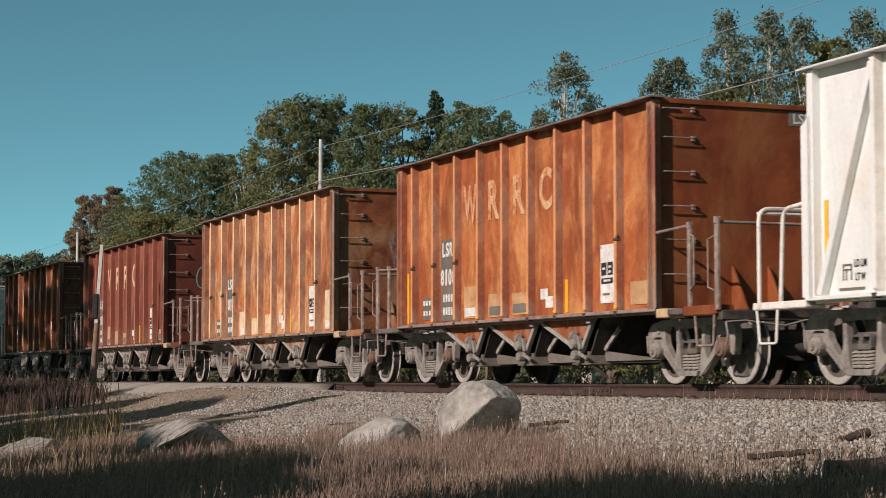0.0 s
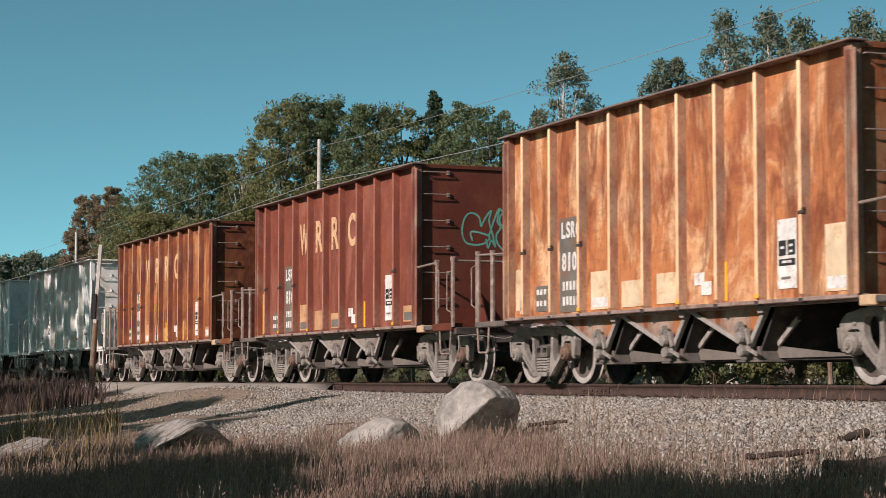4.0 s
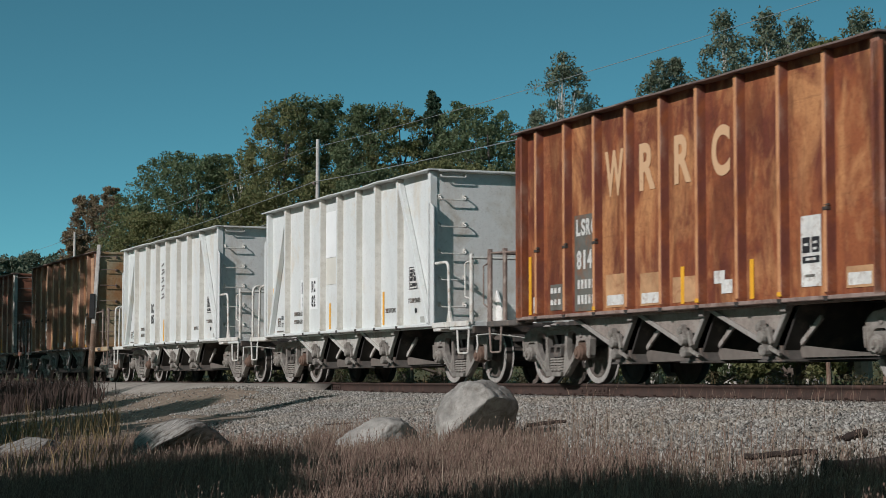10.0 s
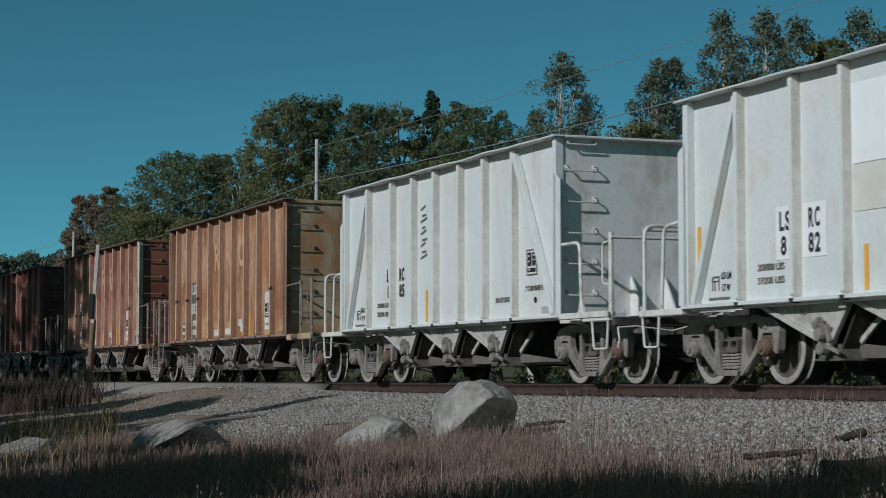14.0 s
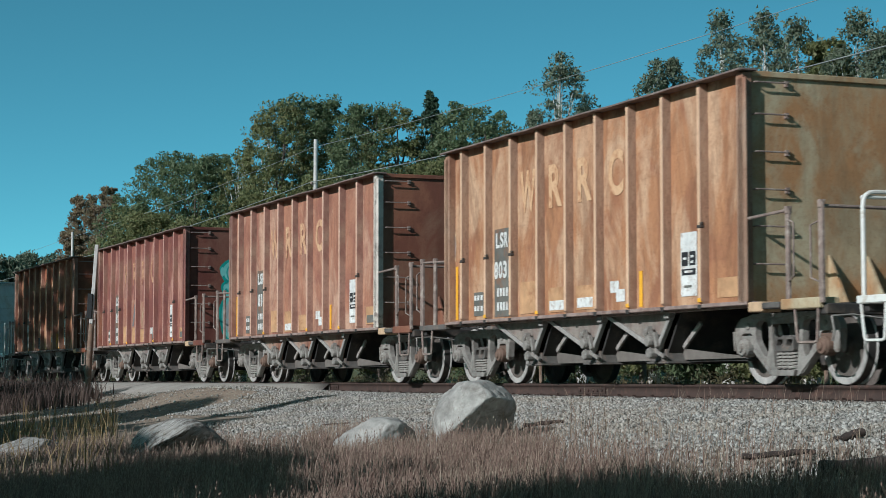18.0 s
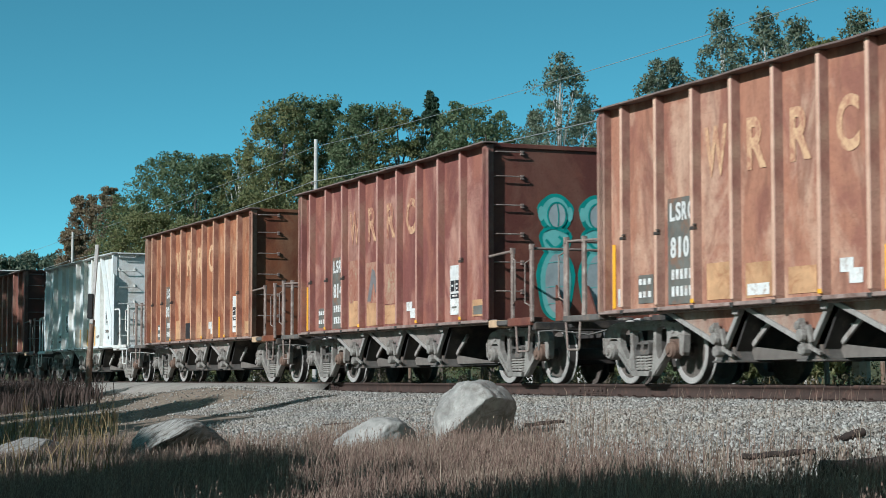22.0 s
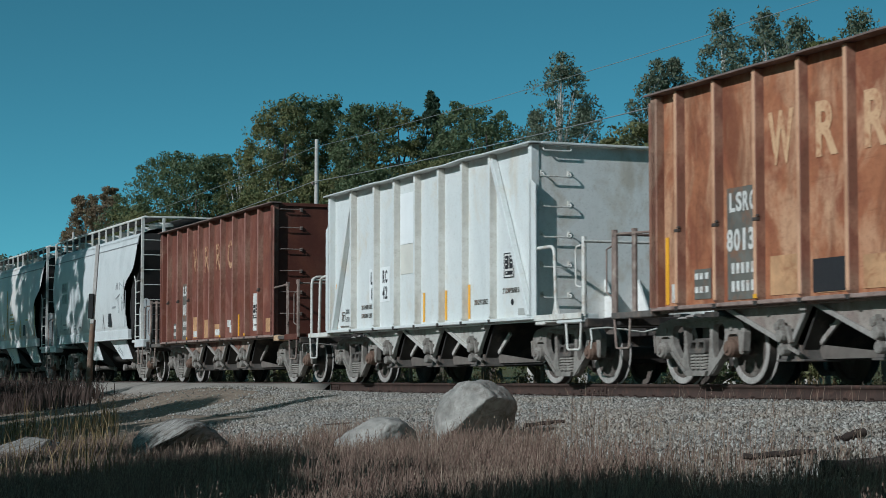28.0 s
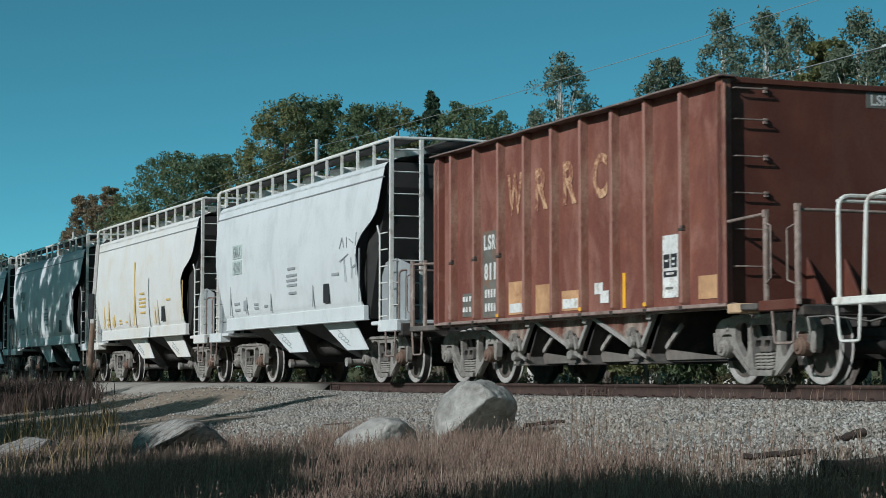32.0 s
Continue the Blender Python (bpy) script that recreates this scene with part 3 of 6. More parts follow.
def side_frame_mesh():
    """A cast side frame: a deep arch over two bearings, a sloping window each side of the spring pocket."""
    half = [(0.26, 0.11), (0.36, 0.13), (0.66, 0.37), (0.745, 0.46), (0.755, 0.60), (0.80, 0.635), (0.98, 0.635), (1.025, 0.60), (1.035, 0.39), (1.14, 0.37), (1.19, 0.62),
            (1.16, 0.74), (1.04, 0.825), (0.70, 0.865), (0.35, 0.865)]
    window = [(0.385, 0.765), (0.375, 0.46), (0.42, 0.345), (0.48, 0.345), (0.68, 0.55), (0.69, 0.72), (0.62, 0.785)]
    pocket = [(-0.25, 0.185), (0.25, 0.185), (0.315, 0.74), (-0.315, 0.74)]
    sh = Shape()
    holed(sh, rounded_loop(both_ways(half), 0.08, 4), [rounded_loop(window, 0.08, 4), rounded_loop([(-x, z) for x, z in window][::-1], 0.08, 4), rounded_loop(pocket, 0.07, 4)], -1.08, -0.99)
    # the seat, the top flange and the raised edges of the casting
    sh.plate([(-0.24, 0.11), (0.24, 0.11), (0.27, 0.18), (-0.27, 0.18)], -1.13, -0.95)
    sh.plate([(-0.95, 0.815), (0.95, 0.815), (0.70, 0.868), (-0.70, 0.868)], -1.11, -0.96)
    for k in (1, -1):
        sh.bar((k * 0.30, -1.06, 0.135), (k * 0.70, -1.06, 0.43), 0.05, 0.08, (0, 1, 0))
        sh.bar((k * 1.155, -1.05, 0.42), (k * 1.185, -1.05, 0.66), 0.03, 0.10, (0, 1, 0))
        sh.turned([(0.035, -1.10), (0.045, -1.09), (0.045, -1.07)], (k * 0.86, 0, 0.72), 10)
    return sh.mesh("side_frame", 0.012)


def spring_mesh():
    sh = Shape()
    for x in (-0.125, 0.0, 0.125):
        pts, w = coil((x, -1.04), 0.062, 0.18, 0.40, 5.5)
        sh.tube(pts, w, 5)
    return sh.mesh("spring_nest", 0, True)


def wheel_mesh():
    """One wheel, its outer face to -y."""
    sh = Shape().turned([(0.03, -0.06), (0.085, -0.065), (0.10, -0.05), (0.115, -0.012), (0.25, 0.012), (0.345, 0.004), (0.368, -0.050), (0.376, -0.060), (0.446, -0.064),
                         (0.455, -0.054), (0.457, 0.055), (0.482, 0.068), (0.478, 0.085), (0.40, 0.082), (0.38, 0.045), (0.12, 0.05), (0.10, 0.09), (0.03, 0.09)], n=36)
    me = sh.mesh("wheel", 0, True)
    for m in (M_WHEEL_SHADED, M_RIM, M_STEEL_DARK):
        me.materials.append(m)
    for p in me.polygons:
        r = math.hypot(p.center.x, p.center.z)
        # outer rim pale; plate and tread dark, with the shade put into their colour
        p.material_index = 1 if r > 0.36 and p.normal.y < -0.5 else (2 if r > 0.45 else 0)
    return me


MESH = {}


def gear_meshes():
    MESH["side_frame"] = side_frame_mesh()
    MESH["spring_nest"] = spring_mesh()
    MESH["wheel"] = wheel_mesh()
    b = Shape().box(-0.19, 0.19, -1.02, 1.02, 0.40, 0.60).box(-0.20, 0.20, -0.90, 0.90, 0.60, 0.76)
    pockets = [rounded_loop([(k * 0.105 - 0.075, 0.465), (k * 0.105 + 0.06, 0.465), (k * 0.105 + 0.08, 0.545), (k * 0.105 - 0.05, 0.545)], 0.02, 2) for k in (-1, 1)]
    for y0, y1 in ((-1.10, -1.025), (1.025, 1.10)):
        holed(b, rounded_loop([(-0.205, 0.40), (0.205, 0.40), (0.20, 0.575), (-0.20, 0.575)], 0.03, 2), pockets, y0, y1)
    MESH["bolster"] = b.mesh("bolster", 0.006)
    MESH["bearing_cap"] = Shape().turned([(0.02, -0.19), (0.05, -0.19), (0.055, -0.165), (0.095, -0.16), (0.105, -0.13), (0.115, -0.12), (0.118, 0.0), (0.10, 0.02)], n=18) \
        .box(-0.14, 0.14, -0.07, 0.06, 0.03, 0.15).mesh("bearing_cap", 0.006)
    b = Shape().bar((0, -0.95, 0.36), (0, 0.95, 0.36), 0.07, 0.10)
    for y in (-0.75, 0.75):
        b.plate([(0.05, 0.17), (0.14, 0.22), (0.10, 0.36), (0.13, 0.52), (0.05, 0.55), (0.0, 0.36)], y - 0.05, y + 0.05)
    MESH["brake_beam"] = b.mesh("brake_beam", 0.008)
    MESH["axle"] = Shape().turned([(0.075, -1.02), (0.075, -0.85), (0.09, -0.83), (0.085, 0.0), (0.09, 0.83), (0.075, 0.85), (0.075, 1.02)], n=14).mesh("axle", 0, True)
    c = Shape().box(-0.9, 0.05, -0.11, 0.11, -0.11, 0.11)
    c.plate([(0.0, -0.15), (0.20, -0.16), (0.26, -0.10), (0.26, 0.12), (0.18, 0.17), (0.0, 0.16)], -0.17, 0.02)
    c.box(0.06, 0.20, 0.0, 0.17, -0.14, 0.14)
    MESH["coupler"] = c.mesh("coupler", 0.018)


gear_meshes()


def running_gear(car, centres):
    """Two trucks and four wheelsets."""
    for x in centres:
        # bolster coloured darker than the frames, for the shade in their openings
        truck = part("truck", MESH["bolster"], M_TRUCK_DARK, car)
        truck.matrix_local = pose(x, 0, 0)
        for k, turn in ((1, pose(0, 0, 0)), (-1, pose(0, 0, 0, 0, 0, 180))):
            part("side_frame", MESH["side_frame"], M_TRUCK, truck).matrix_local = turn
            part("spring_nest", MESH["spring_nest"], M_SPRING, truck).matrix_local = turn
            for a in (-WB, WB):
                part("bearing_cap", MESH["bearing_cap"], M_TRUCK if k * a < 0 else M_CAP, truck).matrix_local = turn @ pose(a, -1.005, WHEEL_R)
        for a, t in ((-WB, 180), (WB, 0)):
            # beams near black, so the openings look shaded
            part("brake_beam", MESH["brake_beam"], M_STEEL_DARK, truck).matrix_local = pose(a * 0.31, 0, 0, 0, 0, t)
        for a in (-WB, WB):
            ws = part("wheelset", MESH["axle"], M_STEEL_DARK, car)
            ws.matrix_local = pose(x + a, 0, WHEEL_R)
            part("wheel", MESH["wheel"], M_WHEEL_SHADED, ws).matrix_local = pose(0, -0.765, 0)
            part("wheel", MESH["wheel"], M_WHEEL_SHADED, ws).matrix_local = pose(0, 0.765, 0, 0, 0, 180)


def coupler_at(car, x, way):
    c = part("coupler", MESH["coupler"], M_TRUCK_DARK, car)
    c.matrix_local = pose(x, 0, 0.83, 0, 0, 0 if way > 0 else 180)
    h = Shape().tube([(x - way * 0.3, -way * 0.35, 0.86), (x - way * 0.12, -way * 0.34, 0.80), (x - way * 0.02, -way * 0.30, 0.55), (x + way * 0.10, -way * 0.22, 0.38),
                      (x + way * 0.2, -way * 0.12, 0.36)], 0.026, 7)
    part("air_hose", h, M_HOSE, car)


# ---- open hopper cars ----
HALF, SILL, SHEET = 4.8, 1.0, 1.42
RIBS_RUST = [HALF - 1.11 - 0.975 * i for i in range(9)]
RIBS_WHITE = [HALF - s for s in (1.67, 2.81, 3.83, 4.92, 5.94, 6.98, 8.23)]
TRUCKS = (4.96, -4.36)
BAYS = (-3.31, -1.34, 0.60)


def side_sheet_mesh(top, ribs, seed):
    """A sheet that is dished a little between the ribs."""
    edges = sorted([-HALF + 0.09, *ribs, HALF - 0.09])
    xs = []
    for a, b in zip(edges, edges[1:]):
        xs += [a + (b - a) * i / 8 for i in range(8)]
    xs.append(edges[-1])
    zs = [SILL + (top - 0.022 - SILL) * i / 22 for i in range(23)]
    v = []
    for z in zs:
        for x in xs:
            i = max(j for j in range(len(edges) - 1) if edges[j] <= x + 1e-6)
            u = (x - edges[i]) / (edges[i + 1] - edges[i])
            d = 0.005 * math.sin(math.pi * min(max(u, 0), 1)) * (0.5 + 0.5 * noise.noise(Vector((x * 0.7, z * 0.9, seed))))
            d += 0.002 * (1 + noise.noise(Vector((x * 2.1, z * 2.3, seed + 5))))
            v.append((x, -SHEET + d, z))
    w = len(xs)
    f = [(j * w + i, j * w + i + 1, (j + 1) * w + i + 1, (j + 1) * w + i) for j in range(len(zs) - 1) for i in range(w - 1)]
    n = len(v)
    v += [(x, y + 0.03, z) for x, y, z in v]
    f += [tuple(reversed([i + n for i in q])) for q in f]
    return Shape().add(v, f).mesh("side_sheet", 0, True)


def rib_mesh(top):
    sh = Shape()
    sec = [(-0.055, -1.40), (-0.040, -1.535), (0.040, -1.535), (0.055, -1.40)]
    zs = ((SILL + 0.005, 0.7), (SILL + 0.05, 1.0), (top - 0.035, 1.0))
    v = [(x * (0.8 if k < 1 else 1), -1.40 + (y + 1.40) * k, z) for z, k in zs for x, y in sec]
    f = [(4 * i + j, 4 * i + (j + 1) % 4, 4 * i + 4 + (j + 1) % 4, 4 * i + 4 + j) for i in range(2) for j in range(4)] + [(3, 2, 1, 0), (8, 9, 10, 11)]
    sh.add(v, f)
    sh.plate([(-0.05, SILL + 0.008), (-0.035, SILL - 0.055), (0.035, SILL - 0.055), (0.05, SILL + 0.008)], -1.545, -1.45)
    me = sh.mesh("rib", 0.006)
    for m in (M_WHITE_CAR, M_WHITE_CAR, M_STEEL_DARK):
        me.materials.append(m)
    for p in me.polygons:
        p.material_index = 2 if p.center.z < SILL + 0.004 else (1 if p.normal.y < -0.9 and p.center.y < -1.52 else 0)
    return me


def chord_mesh(top, sag):
    """The side's top chord, bent a little between the ribs."""
    n = 40
    sec = [(-1.615, -0.014), (-1.62, 0.002), (-1.605, 0.012), (-1.36, 0.012), (-1.36, -0.012), (-1.58, -0.008), (-1.60, -0.018)]
    k, v = len(sec), []
    for i in range(n + 1):
        x = -HALF - 0.04 + (2 * HALF + 0.08) * i / n
        d = sag * noise.noise(Vector((x * 0.55, 2.0, sag * 90)))
        e = 0.6 * sag * noise.noise(Vector((x * 1.1, 7.0, sag * 60)))
        v += [(x, y + d, top - 0.012 + z + e) for y, z in sec]
    f = [(i * k + j, i * k + (j + 1) % k, (i + 1) * k + (j + 1) % k, (i + 1) * k + j) for i in range(n) for j in range(k)]
    f += [tuple(range(k)), tuple(n * k + j for j in range(k - 1, -1, -1))]
    return Shape().add(v, f).mesh("top_chord")


def chute_meshes():
    """One discharge bay, its rear top corner at x = 0."""
    T = SILL - 0.02
    side = Shape().plate([(0.10, T), (1.54, 0.47), (1.66, 0.47), (1.90, T)], -1.30, -1.27)
    MESH["chute_edge"] = Shape().bar((0.02, -1.31, T), (1.56, -1.32, 0.46), 0.06, 0.05, (0, 1, 0)).mesh("chute_edge", 0.006)
    MESH["chute_side"] = side.mesh("chute_side", 0.006)
    MESH["stiffener"] = Shape().bar((2.02, -1.31, T), (1.62, -1.34, 0.44), 0.07, 0.07, (0, 1, 0)).mesh("stiffener", 0.008)
    sl = Shape().plate([(0.0, T), (1.56, 0.40), (1.60, 0.43), (0.04, T + 0.04)], -1.30, 1.30)
    MESH["slope_sheet"] = sl.mesh("slope_sheet")
    fr = Shape().plate([(2.08, T), (2.12, T), (1.74, 0.42), (1.70, 0.42)], -1.24, 1.24)
    MESH["front_sheet"] = fr.mesh("front_sheet")
    MESH["tab"] = Shape().plate([(1.86, T + 0.01), (1.90, T - 0.12), (2.02, T - 0.12), (2.06, T + 0.01)], -1.40, -1.31).mesh("tab", 0.008)
    MESH["brace"] = Shape().bar((2.22, -1.02, 0.80), (1.80, -1.04, 0.49), 0.065, 0.04, (0, 1, 0)).bar((1.74, -0.98, 0.72), (2.02, -0.98, 0.69), 0.06, 0.03).mesh("brace", 0.005)
    MESH["chute_box"] = Shape().plate([(1.26, 0.30), (1.80, 0.30), (1.70, 0.47), (1.40, 0.47)], -1.27, -0.80) \
        .box(1.23, 1.83, -1.30, -0.78, 0.275, 0.302).mesh("chute_box", 0.006)
    g = Shape().turned([(0.03, -0.17), (0.06, -0.17), (0.07, -0.12), (0.055, -0.05), (0.08, -0.03), (0.08, 0.0)], (1.42, -1.30, 0.57), 10)
    g.bar((1.36, -1.39, 0.72), (1.44, -1.40, 0.58), 0.07, 0.05).bar((1.47, -1.38, 0.66), (1.54, -1.38, 0.50), 0.06, 0.05)
    g.bar((1.40, -1.37, 0.49), (1.66, -1.36, 0.40), 0.045, 0.035).bar((1.32, -1.38, 0.58), (1.46, -1.40, 0.53), 0.05, 0.06)
    g.turned([(0.045, -0.12), (0.06, -0.10), (0.06, 0.0)], (1.43, -1.34, 0.44), 9)
    g.bar((1.30, -1.41, 0.66), (1.40, -1.42, 0.70), 0.05, 0.05).turned([(0.03, -0.13), (0.045, -0.12), (0.045, 0.0)], (1.36, -1.33, 0.66), 8)
    g.v = [(1.56 + (x - 1.43) * 1.25, y, 0.55 + (z - 0.55) * 1.25) for x, y, z in g.v]
    MESH["gate_lock"] = g.mesh("gate_lock", 0.006)


chute_meshes()


def rounded(pts, r=0.09, n=4):
    """A path with its corners rounded off."""
    out = [Vector(pts[0])]
    for a, b, c in zip(pts, pts[1:], pts[2:]):
        a, b, c = Vector(a), Vector(b), Vector(c)
        p, q = b + (a - b).normalized() * r, b + (c - b).normalized() * r
        for i in range(n + 1):
            t = i / n
            out.append((1 - t) ** 2 * p + 2 * t * (1 - t) * b + t * t * q)
    out.append(Vector(pts[-1]))
    return out


def open_hopper(white):
    """One open hopper car, its front to +x, its near side to -y."""
    top = 3.64 if white else 3.825
    ribs = RIBS_WHITE if white else RIBS_RUST
    paint, end_paint = (M_WHITE_CAR, M_WHITE_END) if white else (M_STEEL_DARK, M_STEEL_DARK)
    bar_paint = M_WHITE_BAR if white else M_GALV
    car = thing("hopper_car", Matrix(), "open hopper car", "freight car")
    sheet, rib, chord = side_sheet_mesh(top, ribs, 3.0 if white else 8.0), rib_mesh(top), chord_mesh(top, 0.034 if white else 0.020)
    edge, flange = (4.735, 4.87) if white else (4.78, 4.84)
    post = Shape().plate([(4.62, SILL - 0.02), (edge, SILL - 0.02), (edge, top - 0.03), (4.62, top - 0.03)], -1.535, -1.40)
    post.plate([(4.64, SILL), (flange, SILL), (flange, 2.98 if white else top - 0.10), (4.66, (3.10 if white else top - 0.10))], -1.535, -1.505)
    post = post.mesh("corner_post", 0.008)
    sill = Shape().box(-HALF - 0.02, HALF + 0.02, -1.535, -1.36, SILL - 0.04, SILL + 0.010).box(-HALF, HALF, -1.40, -1.36, SILL - 0.07, SILL - 0.03).mesh("side_sill", 0.008)
    pocket = Shape().box(-0.044, 0.05, -1.544, -1.48, 1.94, 1.985).box(-0.02, 0.055, -1.535, -1.49, 1.985, 2.02).mesh("rib_pocket", 0.008)
    for k, turn in ((1, pose(0, 0, 0)), (-1, pose(0, 0, 0, 0, 0, 180))):
        part("side_sheet", sheet, paint, car).matrix_local = turn
        part("top_chord", chord, paint, car).matrix_local = turn
        part("side_sill", sill, paint, car).matrix_local = turn
        for x in ribs:
            part("rib", rib, paint, car).matrix_local = Matrix.Translation((x, 0, 0)) @ turn
            if not white and k == 1 and random.random() < 0.6:
                part("rib_pocket", pocket, M_STEEL_DARK, car).matrix_local = pose(x, 0, random.uniform(-0.03, 0.03))
    mirror = Matrix.Diagonal((-1, 1, 1, 1))
    rear_post = post.copy()
    rear_post.transform(mirror)
    rear_post.flip_normals()
    for me in (post, rear_post):
        for turn in (pose(0, 0, 0), pose(0, 0, 0, 0, 0, 180)):
            part("corner_post", me, paint, car).matrix_local = turn
    if white:
        for a, b in ((4.55, RIBS_WHITE[0]), (-4.55, RIBS_WHITE[-1])):
            for k in (1, -1):
                part("diagonal_strut", Shape().bar((a, -1.475 * k, SILL + 0.02), (b + 0.04 * (1 if a > 0 else -1), -1.475 * k, top - 0.12), 0.10, 0.10, (0, 1, 0)).mesh("diagonal_strut", 0.006), paint, car)
    for x in (HALF - 0.10, -HALF + 0.10):
        e = Shape().box(x - 0.015, x + 0.015, -1.40, 1.40, SILL - 0.02, top - 0.05)
        part("end_sheet", e.mesh("end_sheet", 0.004), end_paint, car)
        out = 0.15 if white else 0.05
        lo, hi = (x - 0.05, x + out) if x > 0 else (x - out, x + 0.05)
        part("end_chord", Shape().box(lo, hi, -1.41, 1.41, top - (0.04 if white else 0.075), top - 0.002).mesh("end_chord", 0.008), end_paint, car)
    # ladder rungs on both ends, each with its brackets
    for i, z in enumerate((3.68, 3.29, 2.83, 2.37, 1.92, 1.46)):
        z = z - (0.17 if white else 0)
        if white:
            rung = Shape().tube(rounded([(4.70, -1.36, z + 0.05), (4.79, -1.36, z + 0.05), (4.81, -1.36, z), (4.81, -0.90, z), (4.79, -0.90, z + 0.05), (4.70, -0.90, z + 0.05)], 0.025, 2), 0.012, 6)
            for y in (-1.36, -0.90):
                rung.box(4.712, 4.727, y - 0.025, y + 0.025, z + 0.005, z + 0.095).turned([(0.016, 0.0), (0.016, 0.03)], (4.73, y - 0.015, z + 0.075), 6)
        else:
            rung = Shape().tube(rounded([(4.69, -1.36, z), (4.795, -1.36, z), (4.795, -0.88, z), (4.69, -0.88, z)], 0.03, 2), 0.011, 6)
            rung.box(4.71, 4.75, -0.91, -0.86, z - 0.035, z + 0.035)
        rung = rung.mesh("ladder_rung")
        part("ladder_rung", rung, bar_paint, car)
        part("ladder_rung", rung, bar_paint, car).matrix_local = pose(0, 0, 0, 0, 0, 180)
    load = Shape()
    n, m = 30, 10
    v = []
    for j in range(m + 1):
        for i in range(n + 1):
            u, w = i / n * 2 - 1, j / m * 2 - 1
            z = top - 0.55 + 0.42 * (1 - w * w) * (0.75 + 0.25 * math.cos(u * 9)) * (1 - u ** 6) + 0.05 * noise.noise(Vector((u * 9, w * 5, 2)))
            v.append((u * (HALF - 0.16), w * 1.385, min(z, top - 0.06)))
    load.add(v, [(j * (n + 1) + i, j * (n + 1) + i + 1, (j + 1) * (n + 1) + i + 1, (j + 1) * (n + 1) + i) for j in range(m) for i in range(n)])
    part("load", load.mesh("load", 0, True), M_LOAD, car, "heaped crushed stone")
    # underframe
    part("centre_sill", Shape().box(-5.75, 6.35, -0.20, 0.20, 0.70, 1.0).box(-5.2, 5.8, -0.32, 0.32, 0.98, 1.0).mesh("centre_sill", 0.01), M_STEEL_DARK, car)
    for x in BAYS:
        for turn in (pose(x, 0, 0), pose(x, 0, 0) @ Matrix.Diagonal((1, -1, 1, 1))):
            if turn.determinant() < 0:
                continue
            steel = M_WHITE_CHUTE if white else M_CHUTE
            for name, mat in (("chute_side", steel), ("chute_edge", steel), ("stiffener", steel), ("tab", steel), ("brace", steel), ("gate_lock", M_TRUCK), ("chute_box", M_TRUCK_DARK)):
                part(name, MESH[name], mat, car).matrix_local = turn
        part("slope_sheet", MESH["slope_sheet"], M_STEEL_DARK, car).matrix_local = pose(x, 0, 0)
        part("front_sheet", MESH["front_sheet"], M_STEEL_DARK, car).matrix_local = pose(x, 0, 0)
        far = Shape().plate([(0.0, SILL), (1.3, 0.45), (1.5, 0.45), (1.9, SILL)], 1.24, 1.27).mesh("far_chute_side")
        part("far_chute_side", far, M_CHUTE, car).matrix_local = pose(x, 0, 0)
    saw = [(-2.30, 0.30), (4.02, 0.335), (4.02, 0.36)]
    for x in reversed(BAYS):
        saw += [(x + 2.9, 0.385), (x + 1.80, 0.47), (x + 1.3, 0.47)]
    part("bottom_plate", Shape().plate(saw, -1.02, -0.99).mesh("bottom_plate"), M_UNDER, car)
    part("bottom_plate", Shape().plate(saw, 0.99, 1.02).mesh("bottom_plate"), M_UNDER, car)
    part("floor_plate", Shape().box(-2.2, 4.0, -0.98, 0.98, 0.30, 0.33), M_STEEL_DARK, car)
    # front platform
    for y in (-1, 1):
        y0, y1 = sorted((y * 1.52, y * 1.24))
        part("end_deck", Shape().box(4.83, 5.14, y0, y1, 0.87, 0.99).mesh("end_deck", 0.012), M_WHITE_BAR if white else M_FADED, car)
        part("end_deck", Shape().box(5.14, 5.52, y0, y1, 0.90, 0.975).mesh("end_deck", 0.012), M_TRUCK_DARK if not white else M_WHITE_BAR, car)
        part("end_deck", Shape().box(5.56, 6.38, y0, y1, 0.875, 1.0).mesh("end_deck", 0.012), paint, car)
        part("end_deck", Shape().box(-6.0, -4.83, y0, y1, 0.89, 0.98).mesh("end_deck", 0.012), M_TRUCK_DARK if not white else M_WHITE_BAR, car)
        if white:
            r = [("handrail", rounded([(4.78, y * 1.48, 2.02), (5.42, y * 1.48, 2.02), (5.48, y * 1.48, 0.98)], 0.14), 0.026),
                 ("handrail", rounded([(6.30, y * 1.47, 1.98), (6.16, y * 1.49, 1.96), (6.16, y * 1.49, 1.40), (6.30, y * 1.47, 1.38)], 0.04, 2), 0.015),
                 ("rail_post", [(6.36, y * 1.46, 0.96), (6.36, y * 1.46, 1.5), (6.36, y * 1.46, 2.10)], 0.036),
                 ("handrail", rounded([(-4.80, y * 1.48, 2.10), (-5.35, y * 1.48, 2.06), (-5.42, y * 1.48, 0.98)], 0.14), 0.026),
                 ("handrail", rounded([(-5.92, y * 1.47, 0.98), (-5.92, y * 1.47, 2.12), (-5.92, y * 0.6, 2.12)], 0.16), 0.026)]
        else:
